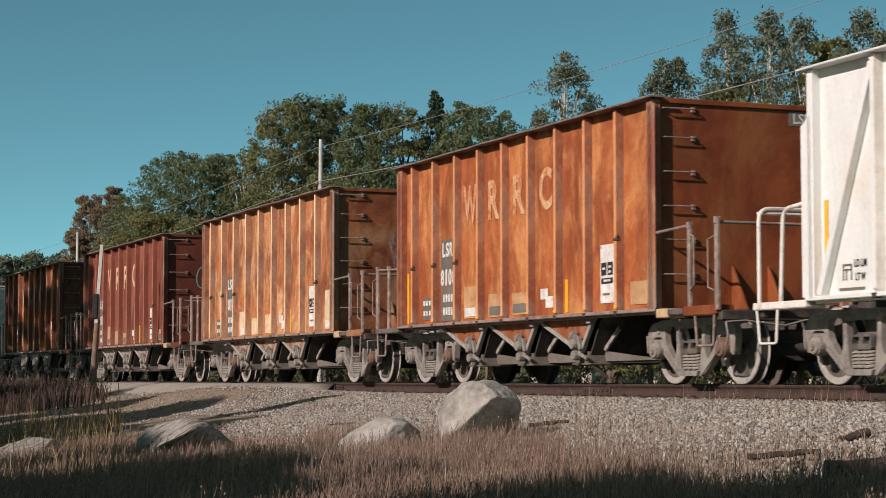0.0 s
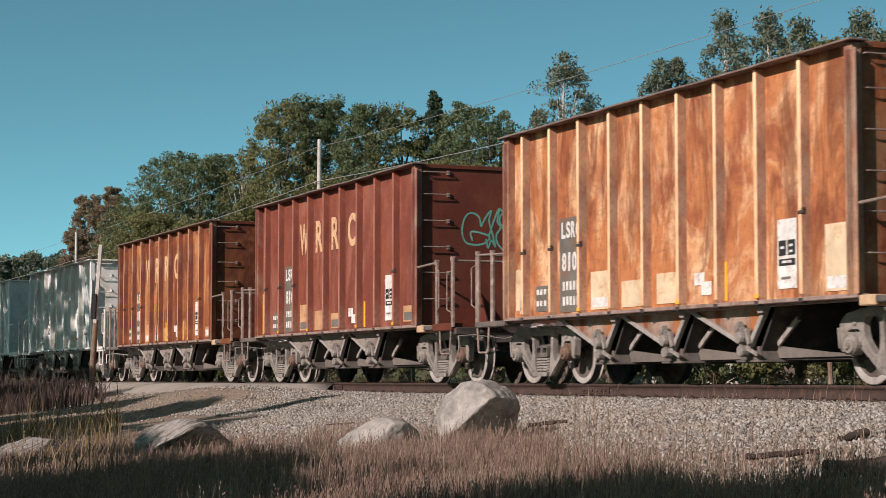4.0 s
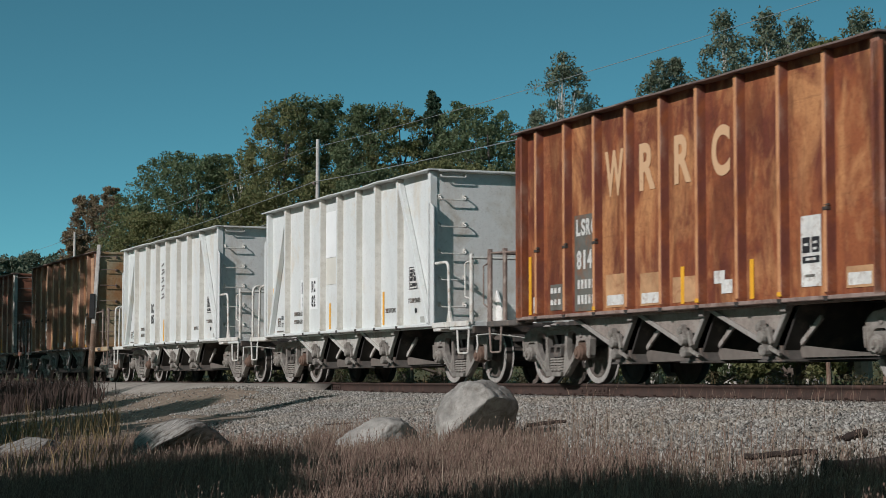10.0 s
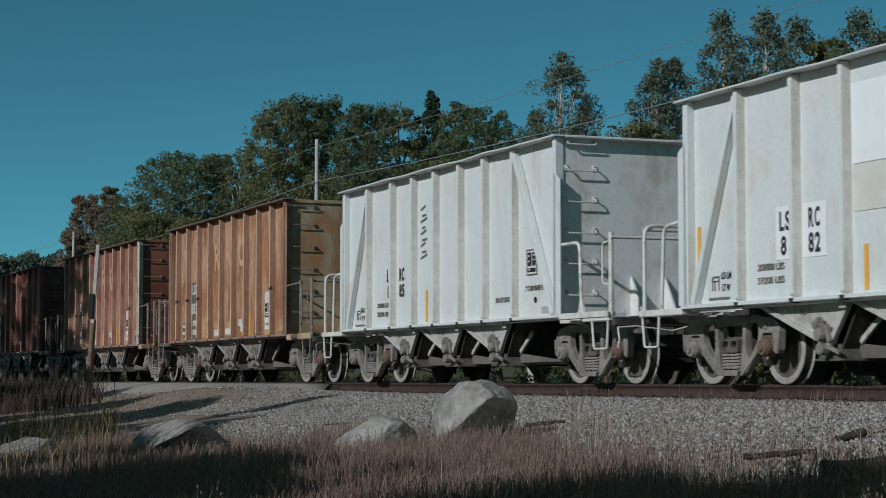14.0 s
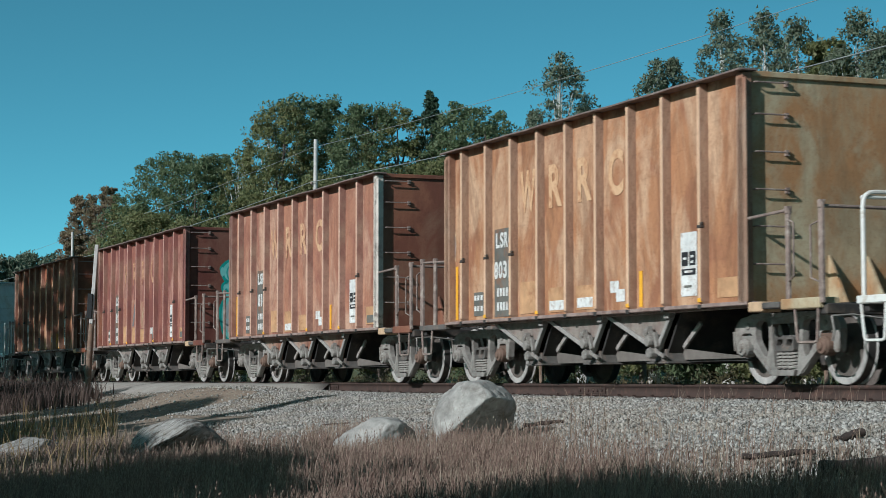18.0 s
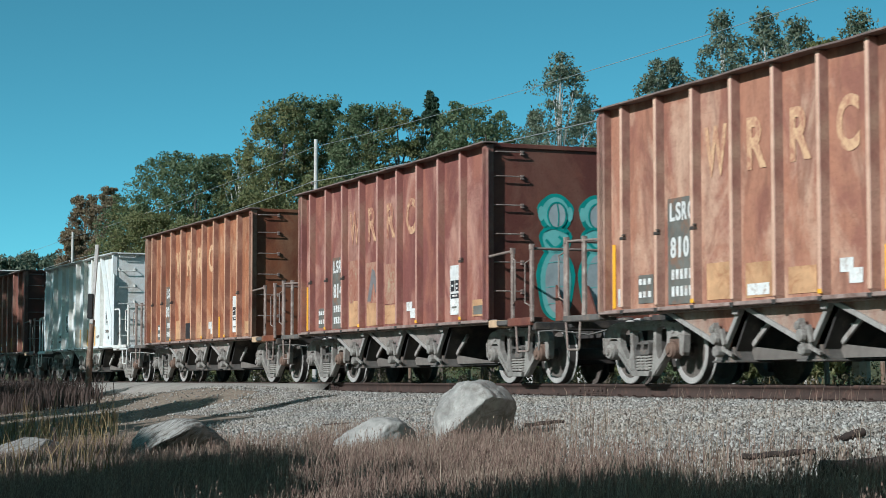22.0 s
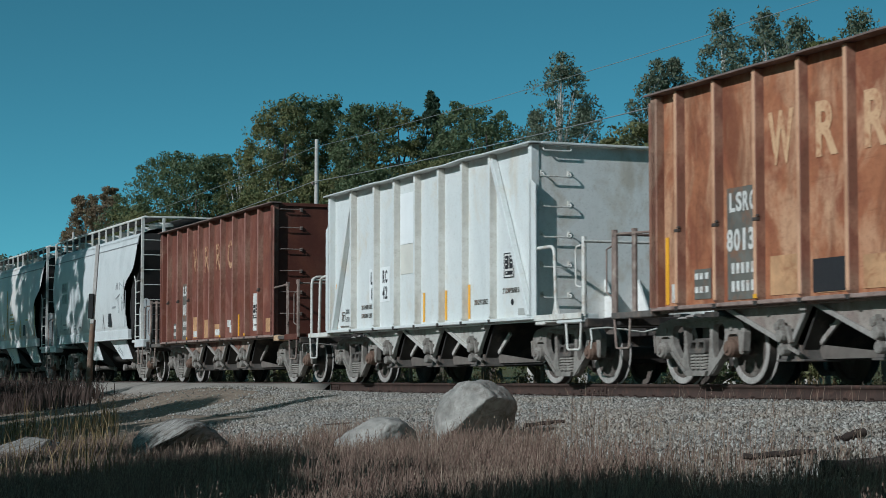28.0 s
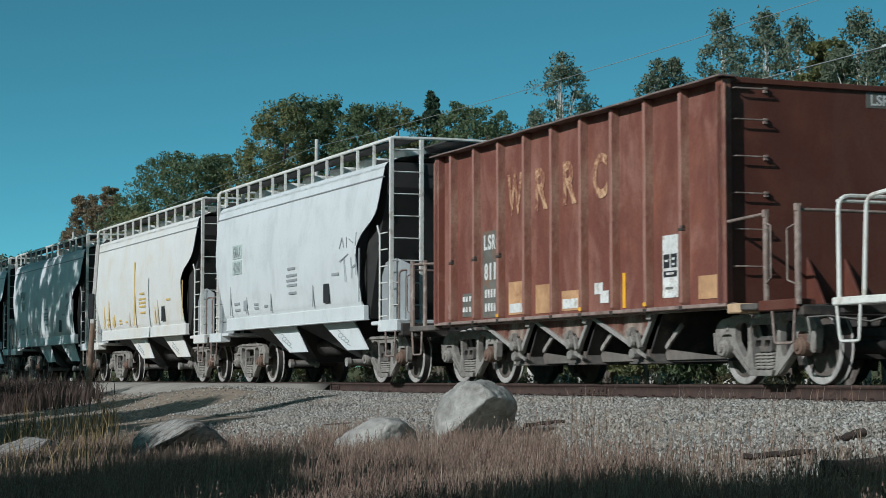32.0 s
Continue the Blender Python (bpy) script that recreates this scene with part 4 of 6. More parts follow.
            r = [("handrail", [(4.80, y * 1.50, 2.00), (5.66, y * 1.50, 2.03)], 0.020),
                 ("handrail", [(5.72, y * 1.50, 1.92), (5.86, y * 1.52, 1.88), (5.86, y * 1.52, 1.26), (5.72, y * 1.50, 1.20)], 0.013),
                 ("handrail", [(6.36, y * 1.50, 1.86), (6.22, y * 1.52, 1.82), (6.22, y * 1.52, 1.22), (6.36, y * 1.50, 1.17)], 0.013),
                 ("handrail", [(-5.98, y * 1.50, 1.90), (-6.12, y * 1.52, 1.86), (-6.12, y * 1.52, 1.26), (-5.98, y * 1.50, 1.20)], 0.013),
                 ("handrail", [(-4.82, y * 1.49, 2.02), (-5.95, y * 1.49, 2.06)], 0.018)]
            for x, w, z1 in ((5.70, 0.07, 2.06), (6.40, 0.085, 2.08), (-5.34, 0.10, 2.08), (-5.93, 0.13, 2.10)):
                part("rail_post", Shape().box(x - w / 2, x + w / 2, y * 1.49 - 0.02, y * 1.49 + 0.02, 0.93, z1).box(x - 0.03, x + 0.03, y * 1.49 - 0.035, y * 1.49 + 0.035, z1 - 0.07, z1 + 0.02)
                     .mesh("rail_post", 0.005), bar_paint, car)
        if white:
            foot = Shape().plate([(5.36, 0.97), (5.62, 0.97), (5.53, 1.10), (5.50, 1.20), (5.46, 1.20), (5.43, 1.10)], y * 1.48 - 0.03, y * 1.48 + 0.03)
            part("rail_foot", foot.mesh("rail_foot", 0.012), bar_paint, car)
            part("deck_lip", Shape().box(4.83, 6.40, y * 1.53 - 0.012, y * 1.53 + 0.012, 0.93, 1.015).mesh("deck_lip", 0.005), bar_paint, car)
        for name, pts, rad in r:
            part(name, Shape().tube(pts, rad, 8).mesh(name, 0, True), bar_paint, car)
        for x0, x1 in ((5.82, 6.30), (-5.95, -5.50)):
            part("step", Shape().tube(rounded([(x0, y * 1.49, 0.90), (x0 + 0.08, y * 1.50, 0.49), (x1, y * 1.50, 0.49), (x1 + 0.02, y * 1.49, 0.90)], 0.04, 2), 0.017, 6).mesh("step", 0, True), bar_paint, car)
    for x, z in ((6.39, 2.03), (-5.93, 2.06)):
        part("end_rail", Shape().tube([(x, -1.48, z), (x, 1.48, z)], 0.021, 8).mesh("end_rail", 0, True), bar_paint if not white else M_WHITE_BAR, car)
    part("end_sill", Shape().box(6.26, 6.44, -1.46, 1.46, 0.80, 0.93).box(6.0, 6.4, -0.5, 0.5, 0.93, 0.965).mesh("end_sill", 0.015), M_STEEL_DARK, car)
    part("end_sill", Shape().box(-6.02, -5.86, -1.46, 1.46, 0.80, 0.93).mesh("end_sill", 0.015), M_STEEL_DARK, car)
    for y in (-0.30, 0.26):
        part("end_gusset", Shape().plate([(4.70, 1.0), (5.10, 1.0), (4.70, 1.62)], y, y + 0.04).mesh("end_gusset", 0.004), end_paint, car)
    # the brake wheel, its chain box and pipes at the rear
    part("brake_wheel", Shape().turned([(0.25, -0.015), (0.275, 0.0), (0.25, 0.015), (0.235, 0.0)], (0, 0, 0), 24).bar((-0.25, 0, 0), (0.25, 0, 0), 0.03, 0.02).bar((0, 0, -0.25), (0, 0, 0.25), 0.03, 0.02, (0, 1, 0))
         .mesh("brake_wheel"), bar_paint, car).matrix_local = pose(-5.1, 0.75, 1.75, 0, 0, 90)
    part("brake_housing", Shape().box(-5.05, -4.72, 0.58, 0.92, 1.45, 1.95).mesh("brake_housing", 0.02), M_TRUCK_DARK, car)
    part("cut_lever", Shape().tube([(6.48, -1.42, 0.78), (6.50, -1.15, 0.80), (6.52, -0.6, 0.74), (6.52, -0.1, 0.86)], 0.014, 6).tube([(6.48, -1.42, 0.78), (6.56, -1.44, 0.62), (6.52, -1.44, 0.50)], 0.014, 6).mesh("cut_lever", 0, True), M_WHITE_BAR if white else M_TRUCK, car)
    coupler_at(car, 6.62, 1)
    coupler_at(car, -6.18, -1)
    running_gear(car, TRUCKS)
    return car


def repaint(car, paint, end_paint, bars=None, chute=None, rib_paint=None, rib_side=None):
    for o in car.children_recursive:
        kind = o.name.split(".")[0]
        mat = None
        if kind in ("rib", "corner_post"):
            mat = rib_side or paint
        elif kind == "side_sill" and rib_side:
            mat = M_SILL
        elif kind in ("top_chord", "rib_pocket"):
            mat = M_CHORD if kind == "top_chord" else M_STEEL_DARK
        elif kind in ("side_sheet", "side_sill", "diagonal_strut"):
            mat = paint
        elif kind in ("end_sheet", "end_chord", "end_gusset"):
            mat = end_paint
        elif kind in ("handrail", "rail_post", "ladder_rung", "step", "end_rail") and bars:
            mat = bars
        elif kind in ("chute_side",) and chute:
            mat = chute
        elif kind == "end_deck" and o.material_slots[0].material is M_STEEL_DARK:
            mat = end_paint
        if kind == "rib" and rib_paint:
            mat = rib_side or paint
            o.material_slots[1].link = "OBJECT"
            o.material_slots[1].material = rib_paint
        if mat:
            o.material_slots[0].link = "OBJECT"
            o.material_slots[0].material = mat


# panel middles, from the front
PANELS = [HALF - 0.555] + [HALF - 1.11 - 0.975 * (i + 0.5) for i in range(8)] + [HALF - 9.27]
FACE = -SHEET - 0.002


def patch(car, name, x0, x1, z0, z1, material, depth=0.004, label=""):
    return part(name, Shape().box(x0, x1, FACE - depth, FACE, z0, z1), material, car, label)


def stencils(car, mark, number, letters=None, word="WRRC", patches=((0, 0.55, 1.08, 1.36), (4, 0.6, 1.06, 1.40), (5, 0.6, 1.05, 1.46), (6, 0.6, 1.06, 1.55)), seed=0, tapes=(9.34, 2.88), primer=None):
    """The painted marks of a rust-coloured car's near side and front end."""
    rnd = random.Random(seed)
    p = patch(car, "number_panel", PANELS[7] - 0.34, PANELS[7] + 0.40, 1.04, 2.42, M_GREYPANEL)
    write_on(p, mark, 0.24, 0.64, (PANELS[7] + 0.03, FACE - 0.006, 2.12), M_LETTER)
    write_on(p, number, 0.27, 0.17 * len(number), (PANELS[7] - 0.02, FACE - 0.006, 1.64), M_LETTER)
    for z in (1.36, 1.14):
        for i in range(5):
            part("figure_bar", Shape().box(PANELS[7] - 0.24 + 0.115 * i, PANELS[7] - 0.17 + 0.115 * i, FACE - 0.008, FACE - 0.004, z, z + 0.13), M_LETTER, p)
    p = patch(car, "data_panel", PANELS[8] - 0.20, PANELS[8] + 0.22, 1.08, 1.46, M_GREYPANEL)
    for z in (1.33, 1.16):
        for x in (-0.14, -0.02, 0.12):
            part("figure_bar", Shape().box(PANELS[8] + x - 0.04, PANELS[8] + x + 0.04, FACE - 0.008, FACE - 0.004, z, z + 0.08), M_LETTER, p)
    for k, ch in enumerate(word):
        write_on(car, ch, 0.64, 0.56 if ch == "W" else 0.45, (PANELS[6 - k] - 0.05, FACE - 0.002, 2.60), letters)
    for i, w, z0, z1 in patches:
        d = rnd.uniform(-0.05, 0.05)
        patch(car, "primer_patch", PANELS[i] - w / 2 + d, PANELS[i] + w / 2 + d, z0, z1 + rnd.uniform(-0.05, 0.05), primer or M_TANPATCH)
        if rnd.random() < 0.5:
            patch(car, "paper_tag", PANELS[i] - w / 2 + d + 0.04, PANELS[i] + w / 2 + d - 0.06, z0 + 0.03, z0 + 0.17, M_LETTER if rnd.random() < 0.6 else M_GREYPANEL, 0.007)
    x = PANELS[3]
    part("white_step_mark", Shape().plate([(x - 0.24, 1.26), (x - 0.06, 1.26), (x - 0.06, 1.13), (x + 0.20, 1.13), (x + 0.20, 1.30), (x + 0.02, 1.30), (x + 0.02, 1.42), (x - 0.24, 1.42)], FACE - 0.004, FACE), M_LETTER, car)
    x = PANELS[1] + 0.03
    p = patch(car, "test_panel", x - 0.21, x + 0.21, 1.13, 1.95, M_LETTER)
    for x0, x1, z0, z1 in ((-0.18, -0.02, 1.52, 1.70), (0.02, 0.18, 1.52, 1.70), (-0.18, 0.18, 1.40, 1.48)):
        part("black_field", Shape().box(x + x0, x + x1, FACE - 0.007, FACE - 0.004, z0, z1), M_BLACK, p)
    for x0, x1, z0 in ((-0.14, -0.06, 1.60), (0.05, 0.13, 1.62), (0.05, 0.12, 1.55), (-0.1, 0.1, 1.43), (-0.12, 0.08, 1.24)):
        part("figure_bar", Shape().box(x + x0, x + x1, FACE - 0.010, FACE - 0.007, z0, z0 + 0.03), M_LETTER if z0 > 1.3 else M_GREYPANEL, p)
    for t in tapes:
        x = HALF - t
        patch(car, "yellow_tape", x - 0.045, x + 0.045, 1.04, 1.92 if t > 9 else 1.52, M_YELLOW, 0.005)
    for i in (0, 2, 5, 7) if seed % 2 else (1, 3, 6):
        part("yellow_dab", Shape().box(RIBS_RUST[i] - 0.045, RIBS_RUST[i] + 0.035, -1.543, -1.50, 1.03, 1.085).mesh("yellow_dab", 0.006), M_YELLOW, car)
    patch(car, "paper_tag", HALF - 9.22, HALF - 9.02, 1.06, 1.30, M_LETTER)
    q = part("end_number_panel", Shape().box(4.716, 4.720, 0.62, 1.34, 3.54, 3.74), M_GREYPANEL, car)
    write_on(q, mark, 0.14, 0.42, (4.724, 0.90, 3.57), M_LETTER, ON_FRONT)
    return car


def ribbon(points, w, x):
    """A sprayed line on the front end, through points of (y, z)."""
    pts = [Vector((p[0], p[1])) for p in points]
    fine = []
    for i in range(len(pts) - 1):
        a, b, c, d = pts[max(i - 1, 0)], pts[i], pts[i + 1], pts[min(i + 2, len(pts) - 1)]
        for k in range(6):
            t = k / 6
            fine.append(0.5 * (2 * b + (c - a) * t + (2 * a - 5 * b + 4 * c - d) * t * t + (3 * b - a - 3 * c + d) * t ** 3))
    fine.append(pts[-1])
    v, f = [], []
    for i, p in enumerate(fine):
        k = (fine[min(i + 1, len(fine) - 1)] - fine[max(i - 1, 0)]).normalized()
        o = Vector((-k.y, k.x)) * w / 2
        v += [(x, p.x + o.x, p.y + o.y), (x, p.x - o.x, p.y - o.y)]
        if i:
            f.append((2 * i - 2, 2 * i - 1, 2 * i + 1, 2 * i))
    return Shape().add(v, f)


def oval(cy, cz, ry, rz, x, n=28, wob=0.06):
    v = [(x, cy + ry * (1 + wob * math.sin(5 * a)) * math.cos(a), cz + rz * math.sin(a)) for a in (2 * math.pi * i / n for i in range(n))]
    return Shape().add(v, [tuple(range(n))])


# ---- the train ----
RUST = {
    1: ("bright_orange_rust", (0.29, 0.074, 0.024), (0.43, 0.125, 0.038), (0.58, 0.25, 0.085), 0.52, 0.5),
    2: ("pale_orange_rust", (0.27, 0.082, 0.036), (0.49, 0.19, 0.07), (0.78, 0.51, 0.28), 0.72, 0.72),
    3: ("maroon_paint", (0.19, 0.052, 0.033), (0.25, 0.075, 0.04), (0.30, 0.115, 0.075), 0.35, 0.35),
    4: ("mottled_brown_rust", (0.15, 0.042, 0.024), (0.29, 0.095, 0.036), (0.52, 0.25, 0.10), 0.55, 0.55),
    7: ("tan_orange_rust", (0.30, 0.135, 0.07), (0.41, 0.20, 0.095), (0.55, 0.36, 0.22), 0.7, 0.45),
    8: ("pinkish_brown_rust", (0.28, 0.12, 0.082), (0.38, 0.18, 0.11), (0.52, 0.33, 0.225), 0.6, 0.45),
    9: ("plum_maroon_paint", (0.20, 0.074, 0.060), (0.29, 0.118, 0.080), (0.42, 0.23, 0.17), 0.4, 0.35),
    10: ("orange_brown_rust", (0.25, 0.088, 0.045), (0.37, 0.15, 0.07), (0.54, 0.32, 0.185), 0.65, 0.5),
    12: ("chocolate_maroon_paint", (0.165, 0.06, 0.042), (0.21, 0.08, 0.05), (0.27, 0.13, 0.095), 0.3, 0.25),
}
LABELS = {
    1: "open hopper car in bright orange rust with ghosted letters",
    2: "open pale orange rusty hopper car, grey blot on end",
    3: "open maroon hopper car with buff letters and teal end scrawl",
    4: "open mottled brown hopper car with clear buff letters",
    7: "open tan-orange hopper car with a buff weathered end",
    8: "open pinkish-brown hopper car with faint buff letters",
    9: "open plum-maroon hopper car, teal shapes sprayed on its end",
    10: "open orange-brown hopper car with buff letters and a dark patch",
    12: "open chocolate-maroon hopper car with faint orange letters",
    0: "open chalky white hopper car with ribbed sides",
    5: "open white hopper car, split black lettering and bright repainted patch",
    6: "open white hopper car with black lettering and a grey smudge",
    11: "open white hopper car with black lettering and yellow tapes",
}
# how far behind the mark each car's body begins, at the start
FRONT = {0: -13.302, 1: -0.007, 2: 13.169, 3: 26.573, 4: 39.789, 5: 52.904, 6: 66.195, 7: 79.317, 8: 92.194, 9: 105.732,
         10: 118.678, 11: 131.996, 12: 145.137}
CARS = {}
LETTERS = {}
COVER = {1: 0.5, 3: 0.75, 4: 0.95, 7: 0.6, 8: 0.5, 9: 0.4, 10: 0.65, 12: 0.4}


def build_open_cars():
    rust_car = open_hopper(False)
    white_car = open_hopper(True)
    first = {True: white_car, False: rust_car}
    used = set()
    for c in sorted(FRONT):
        white = c not in RUST
        car = first[white] if white not in used else copy_thing(first[white], Matrix())
        used.add(white)
        tagged(car, LABELS[c], "freight car", "open hopper cars of the train")
        CARS[c] = (car, FRONT[c] + HALF, [o for o in car.children if o.name.startswith("wheelset")])
    # beige dust, also toned down from the faces for the flanks' weaker sun
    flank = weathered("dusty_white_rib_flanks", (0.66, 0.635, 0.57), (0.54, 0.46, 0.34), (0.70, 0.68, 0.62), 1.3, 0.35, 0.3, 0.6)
    for c in sorted(FRONT):
        if c not in RUST:
            for o in CARS[c][0].children:
                if o.name.split(".")[0] == "rib":
                    o.material_slots[0].link = "OBJECT"
                    o.material_slots[0].material = flank
    for c, (name, paint, rust, pale, rusty, streaky) in RUST.items():
        m = weathered(name, paint, rust, pale, c * 1.37, rusty, streaky)
        if c == 7:
            e = weathered("buff_rust_end", (0.40, 0.30, 0.175), (0.38, 0.20, 0.085), (0.47, 0.40, 0.26), 4.4, 0.5, 0.35)
        else:
            # side colours darkened and reddened, standing in for the weak sun on the ends
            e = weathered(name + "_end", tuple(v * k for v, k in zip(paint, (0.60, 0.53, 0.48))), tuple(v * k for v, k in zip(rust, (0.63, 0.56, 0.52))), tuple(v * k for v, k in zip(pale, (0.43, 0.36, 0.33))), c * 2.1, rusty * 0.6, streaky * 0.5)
        # outer rib faces paler than flanks: wear, plus the fuller sun put into colour
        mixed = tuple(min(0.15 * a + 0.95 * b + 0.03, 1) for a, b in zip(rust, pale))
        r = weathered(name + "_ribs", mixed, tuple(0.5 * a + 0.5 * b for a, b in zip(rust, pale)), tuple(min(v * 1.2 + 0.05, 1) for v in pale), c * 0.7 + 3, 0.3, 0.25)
        LETTERS[c] = worn(name + "_letters", rust, (0.60, 0.385, 0.215), COVER.get(c, 0.6))
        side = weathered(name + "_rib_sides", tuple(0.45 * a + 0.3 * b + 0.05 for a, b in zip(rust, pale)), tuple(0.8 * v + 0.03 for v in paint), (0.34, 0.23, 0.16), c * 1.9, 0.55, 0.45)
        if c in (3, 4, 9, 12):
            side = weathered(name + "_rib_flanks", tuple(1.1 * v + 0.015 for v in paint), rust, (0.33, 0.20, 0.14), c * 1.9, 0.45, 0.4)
        if c in (1, 2, 8, 12):
            chute = weathered(name + "_chutes", tuple(0.8 * v for v in paint), tuple(0.75 * v for v in rust), (0.36, 0.29, 0.23), c, 0.55, 0.5)
        else:
            chute = weathered(name + "_chutes", (0.27, 0.23, 0.195), tuple(0.4 * v + 0.1 for v in paint), (0.34, 0.30, 0.26), c, 0.45, 0.4)
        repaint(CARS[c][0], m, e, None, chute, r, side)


build_open_cars()
_post = next(o for o in CARS[8][0].children if o.name.startswith("corner_post") and o.matrix_local[0][0] > 0)
_post.material_slots[0].material = M_FLAKED
_post["label"] = "corner post with flaked white paint"

stencils(CARS[1][0], "LSRC", "8108", LETTERS[1], seed=1)
stencils(CARS[2][0], "LSRC", "810", LETTERS[2], word="", seed=2, tapes=(3.0,), primer=M_CREAM_PATCH,
         patches=((0, 0.5, 1.06, 1.78), (4, 0.62, 1.06, 1.44), (5, 0.6, 1.05, 1.40), (6, 0.6, 1.05, 1.62), (9, 0.24, 1.12, 1.70)))
stencils(CARS[3][0], "LSRC", "810", LETTERS[3], seed=3)
stencils(CARS[4][0], "LSRC", "814", LETTERS[4], seed=4, tapes=(9.34, 2.88, 4.6))
stencils(CARS[7][0], "LSRC", "8031", LETTERS[7], seed=7)
stencils(CARS[8][0], "LSRC", "810", LETTERS[8], seed=8)
stencils(CARS[9][0], "LSRC", "814", LETTERS[9], seed=9, tapes=(9.34,))
stencils(CARS[10][0], "LSRC", "8013", LETTERS[10], seed=10)
stencils(CARS[12][0], "LSRC", "811", LETTERS[12], seed=12, tapes=(2.88,))


def white_marks(c, number, tapes, smudge, weights=("208800", "59200")):
    """The black stencils of a white car, split by a rib."""
    car = CARS[c][0]
    x = RIBS_WHITE[5]
    for t, dx in (("LS", -0.30), ("RC", 0.33)):
        write_on(car, t, 0.23, 0.26, (x + dx, FACE - 0.002, 1.81), M_BLACK)
    for t, dx, w in ((number[0], -0.33, 0.12), (number[1:], 0.33, 0.27)):
        write_on(car, t, 0.23, w, (x + dx, FACE - 0.002, 1.52), M_BLACK)
    for z in (1.36, 1.20):
        write_on(car, (weights[0] if z > 1.3 else weights[1]) + " LBS", 0.085, 0.60, (x - 0.62, FACE - 0.002, z), M_GREYPANEL)
    xr = RIBS_WHITE[6]
    write_on(car, "LD LM", 0.085, 0.24, (xr - 0.42, FACE - 0.002, 1.31), M_BLACK)
    write_on(car, "LT W", 0.085, 0.19, (xr - 0.42, FACE - 0.002, 1.16), M_BLACK)
    xs = xr - 0.68
    part("stencil_frame", Shape().box(xs - 0.09, xs + 0.09, FACE - 0.004, FACE, 1.33, 1.35).box(xs - 0.09, xs - 0.07, FACE - 0.004, FACE, 1.17, 1.33)
         .box(xs + 0.07, xs + 0.09, FACE - 0.004, FACE, 1.17, 1.33).box(xs - 0.03, xs - 0.01, FACE - 0.004, FACE, 1.17, 1.30).box(xs - 0.07, xs + 0.07, FACE - 0.004, FACE, 1.28, 1.295), M_GREYPANEL, car)
    part("figure_bar", Shape().box(xr - 0.85, xr - 0.34, FACE - 0.004, FACE, 1.055, 1.085), M_GREYPANEL, car)
    xf = (RIBS_WHITE[0] + HALF) / 2 - 0.30
    p = part("test_panel", Shape().box(xf - 0.19, xf + 0.19, FACE - 0.004, FACE, 1.64, 2.03), M_LETTER, car)
    edge = Shape().box(xf - 0.19, xf + 0.19, FACE - 0.007, FACE - 0.004, 2.012, 2.03).box(xf - 0.19, xf + 0.19, FACE - 0.007, FACE - 0.004, 1.64, 1.655)
    edge.box(xf - 0.19, xf - 0.172, FACE - 0.007, FACE - 0.004, 1.655, 2.012).box(xf + 0.172, xf + 0.19, FACE - 0.007, FACE - 0.004, 1.655, 2.012)
    part("panel_border", edge, M_BLACK, p)
    for x0, x1, z0, z1 in ((-0.145, -0.012, 1.78, 1.985), (0.018, 0.145, 1.78, 1.985), (-0.145, 0.145, 1.685, 1.745)):
        part("black_field", Shape().box(xf + x0, xf + x1, FACE - 0.008, FACE - 0.004, z0, z1), M_BLACK, p)
    for x0, z0 in ((-0.12, 1.92), (-0.12, 1.84), (0.07, 1.93), (0.07, 1.86), (-0.10, 1.71)):
        part("figure_bar", Shape().box(xf + x0, xf + x0 + 0.05, FACE - 0.011, FACE - 0.008, z0, z0 + 0.022), M_LETTER, p)
    write_on(car, '2" COMP BRAKE SHOES', 0.085, 0.80, (xf + 0.16, FACE - 0.002, 1.40), M_GREYPANEL)
    part("drain_hole", Shape().turned([(0.045, -0.006), (0.05, 0.0)], (xf + 0.12, FACE, 1.26), 14), M_BLACK, car)
    part("small_plate", Shape().box(xf + 0.34, xf + 0.62, FACE - 0.006, FACE, 1.05, 1.15), M_TAPE_GREY, car)
    xm = (RIBS_WHITE[0] + RIBS_WHITE[1]) / 2
    write_on(car, "2100 CU FT CAPACITY", 0.085, 0.60, (xm + 0.03, FACE - 0.002, 1.26), M_GREYPANEL)
    for s, z1 in tapes:
        part("yellow_tape", Shape().box(HALF - s - 0.04, HALF - s + 0.04, FACE - 0.005, FACE, 1.05, z1), M_YELLOW, car)
    a, b = (RIBS_WHITE[4] + 0.07, RIBS_WHITE[3] - 0.08)
    if smudge == "patch":
        part("repainted_patch", Shape().box(a, b, FACE - 0.004, FACE, 2.45, 3.35), M_REPAINT, car, "bright repainted rectangle")
        part("beige_stain", Shape().box(a + 0.02, b - 0.02, FACE - 0.003, FACE, 1.92, 2.44), M_STAIN, car)
    if smudge == "scrawl":
        for i in range(9):
            part("grey_scrawl", Shape().bar((RIBS_WHITE[4] + 0.22 + 0.05 * (i % 2), FACE - 0.002, 2.15 + 0.105 * i), (RIBS_WHITE[4] + 0.50 - 0.04 * (i % 3), FACE - 0.002, 2.21 + 0.105 * i - 0.05 * (i % 2)), 0.035, 0.006, (0, 1, 0)), M_CHALK, car)


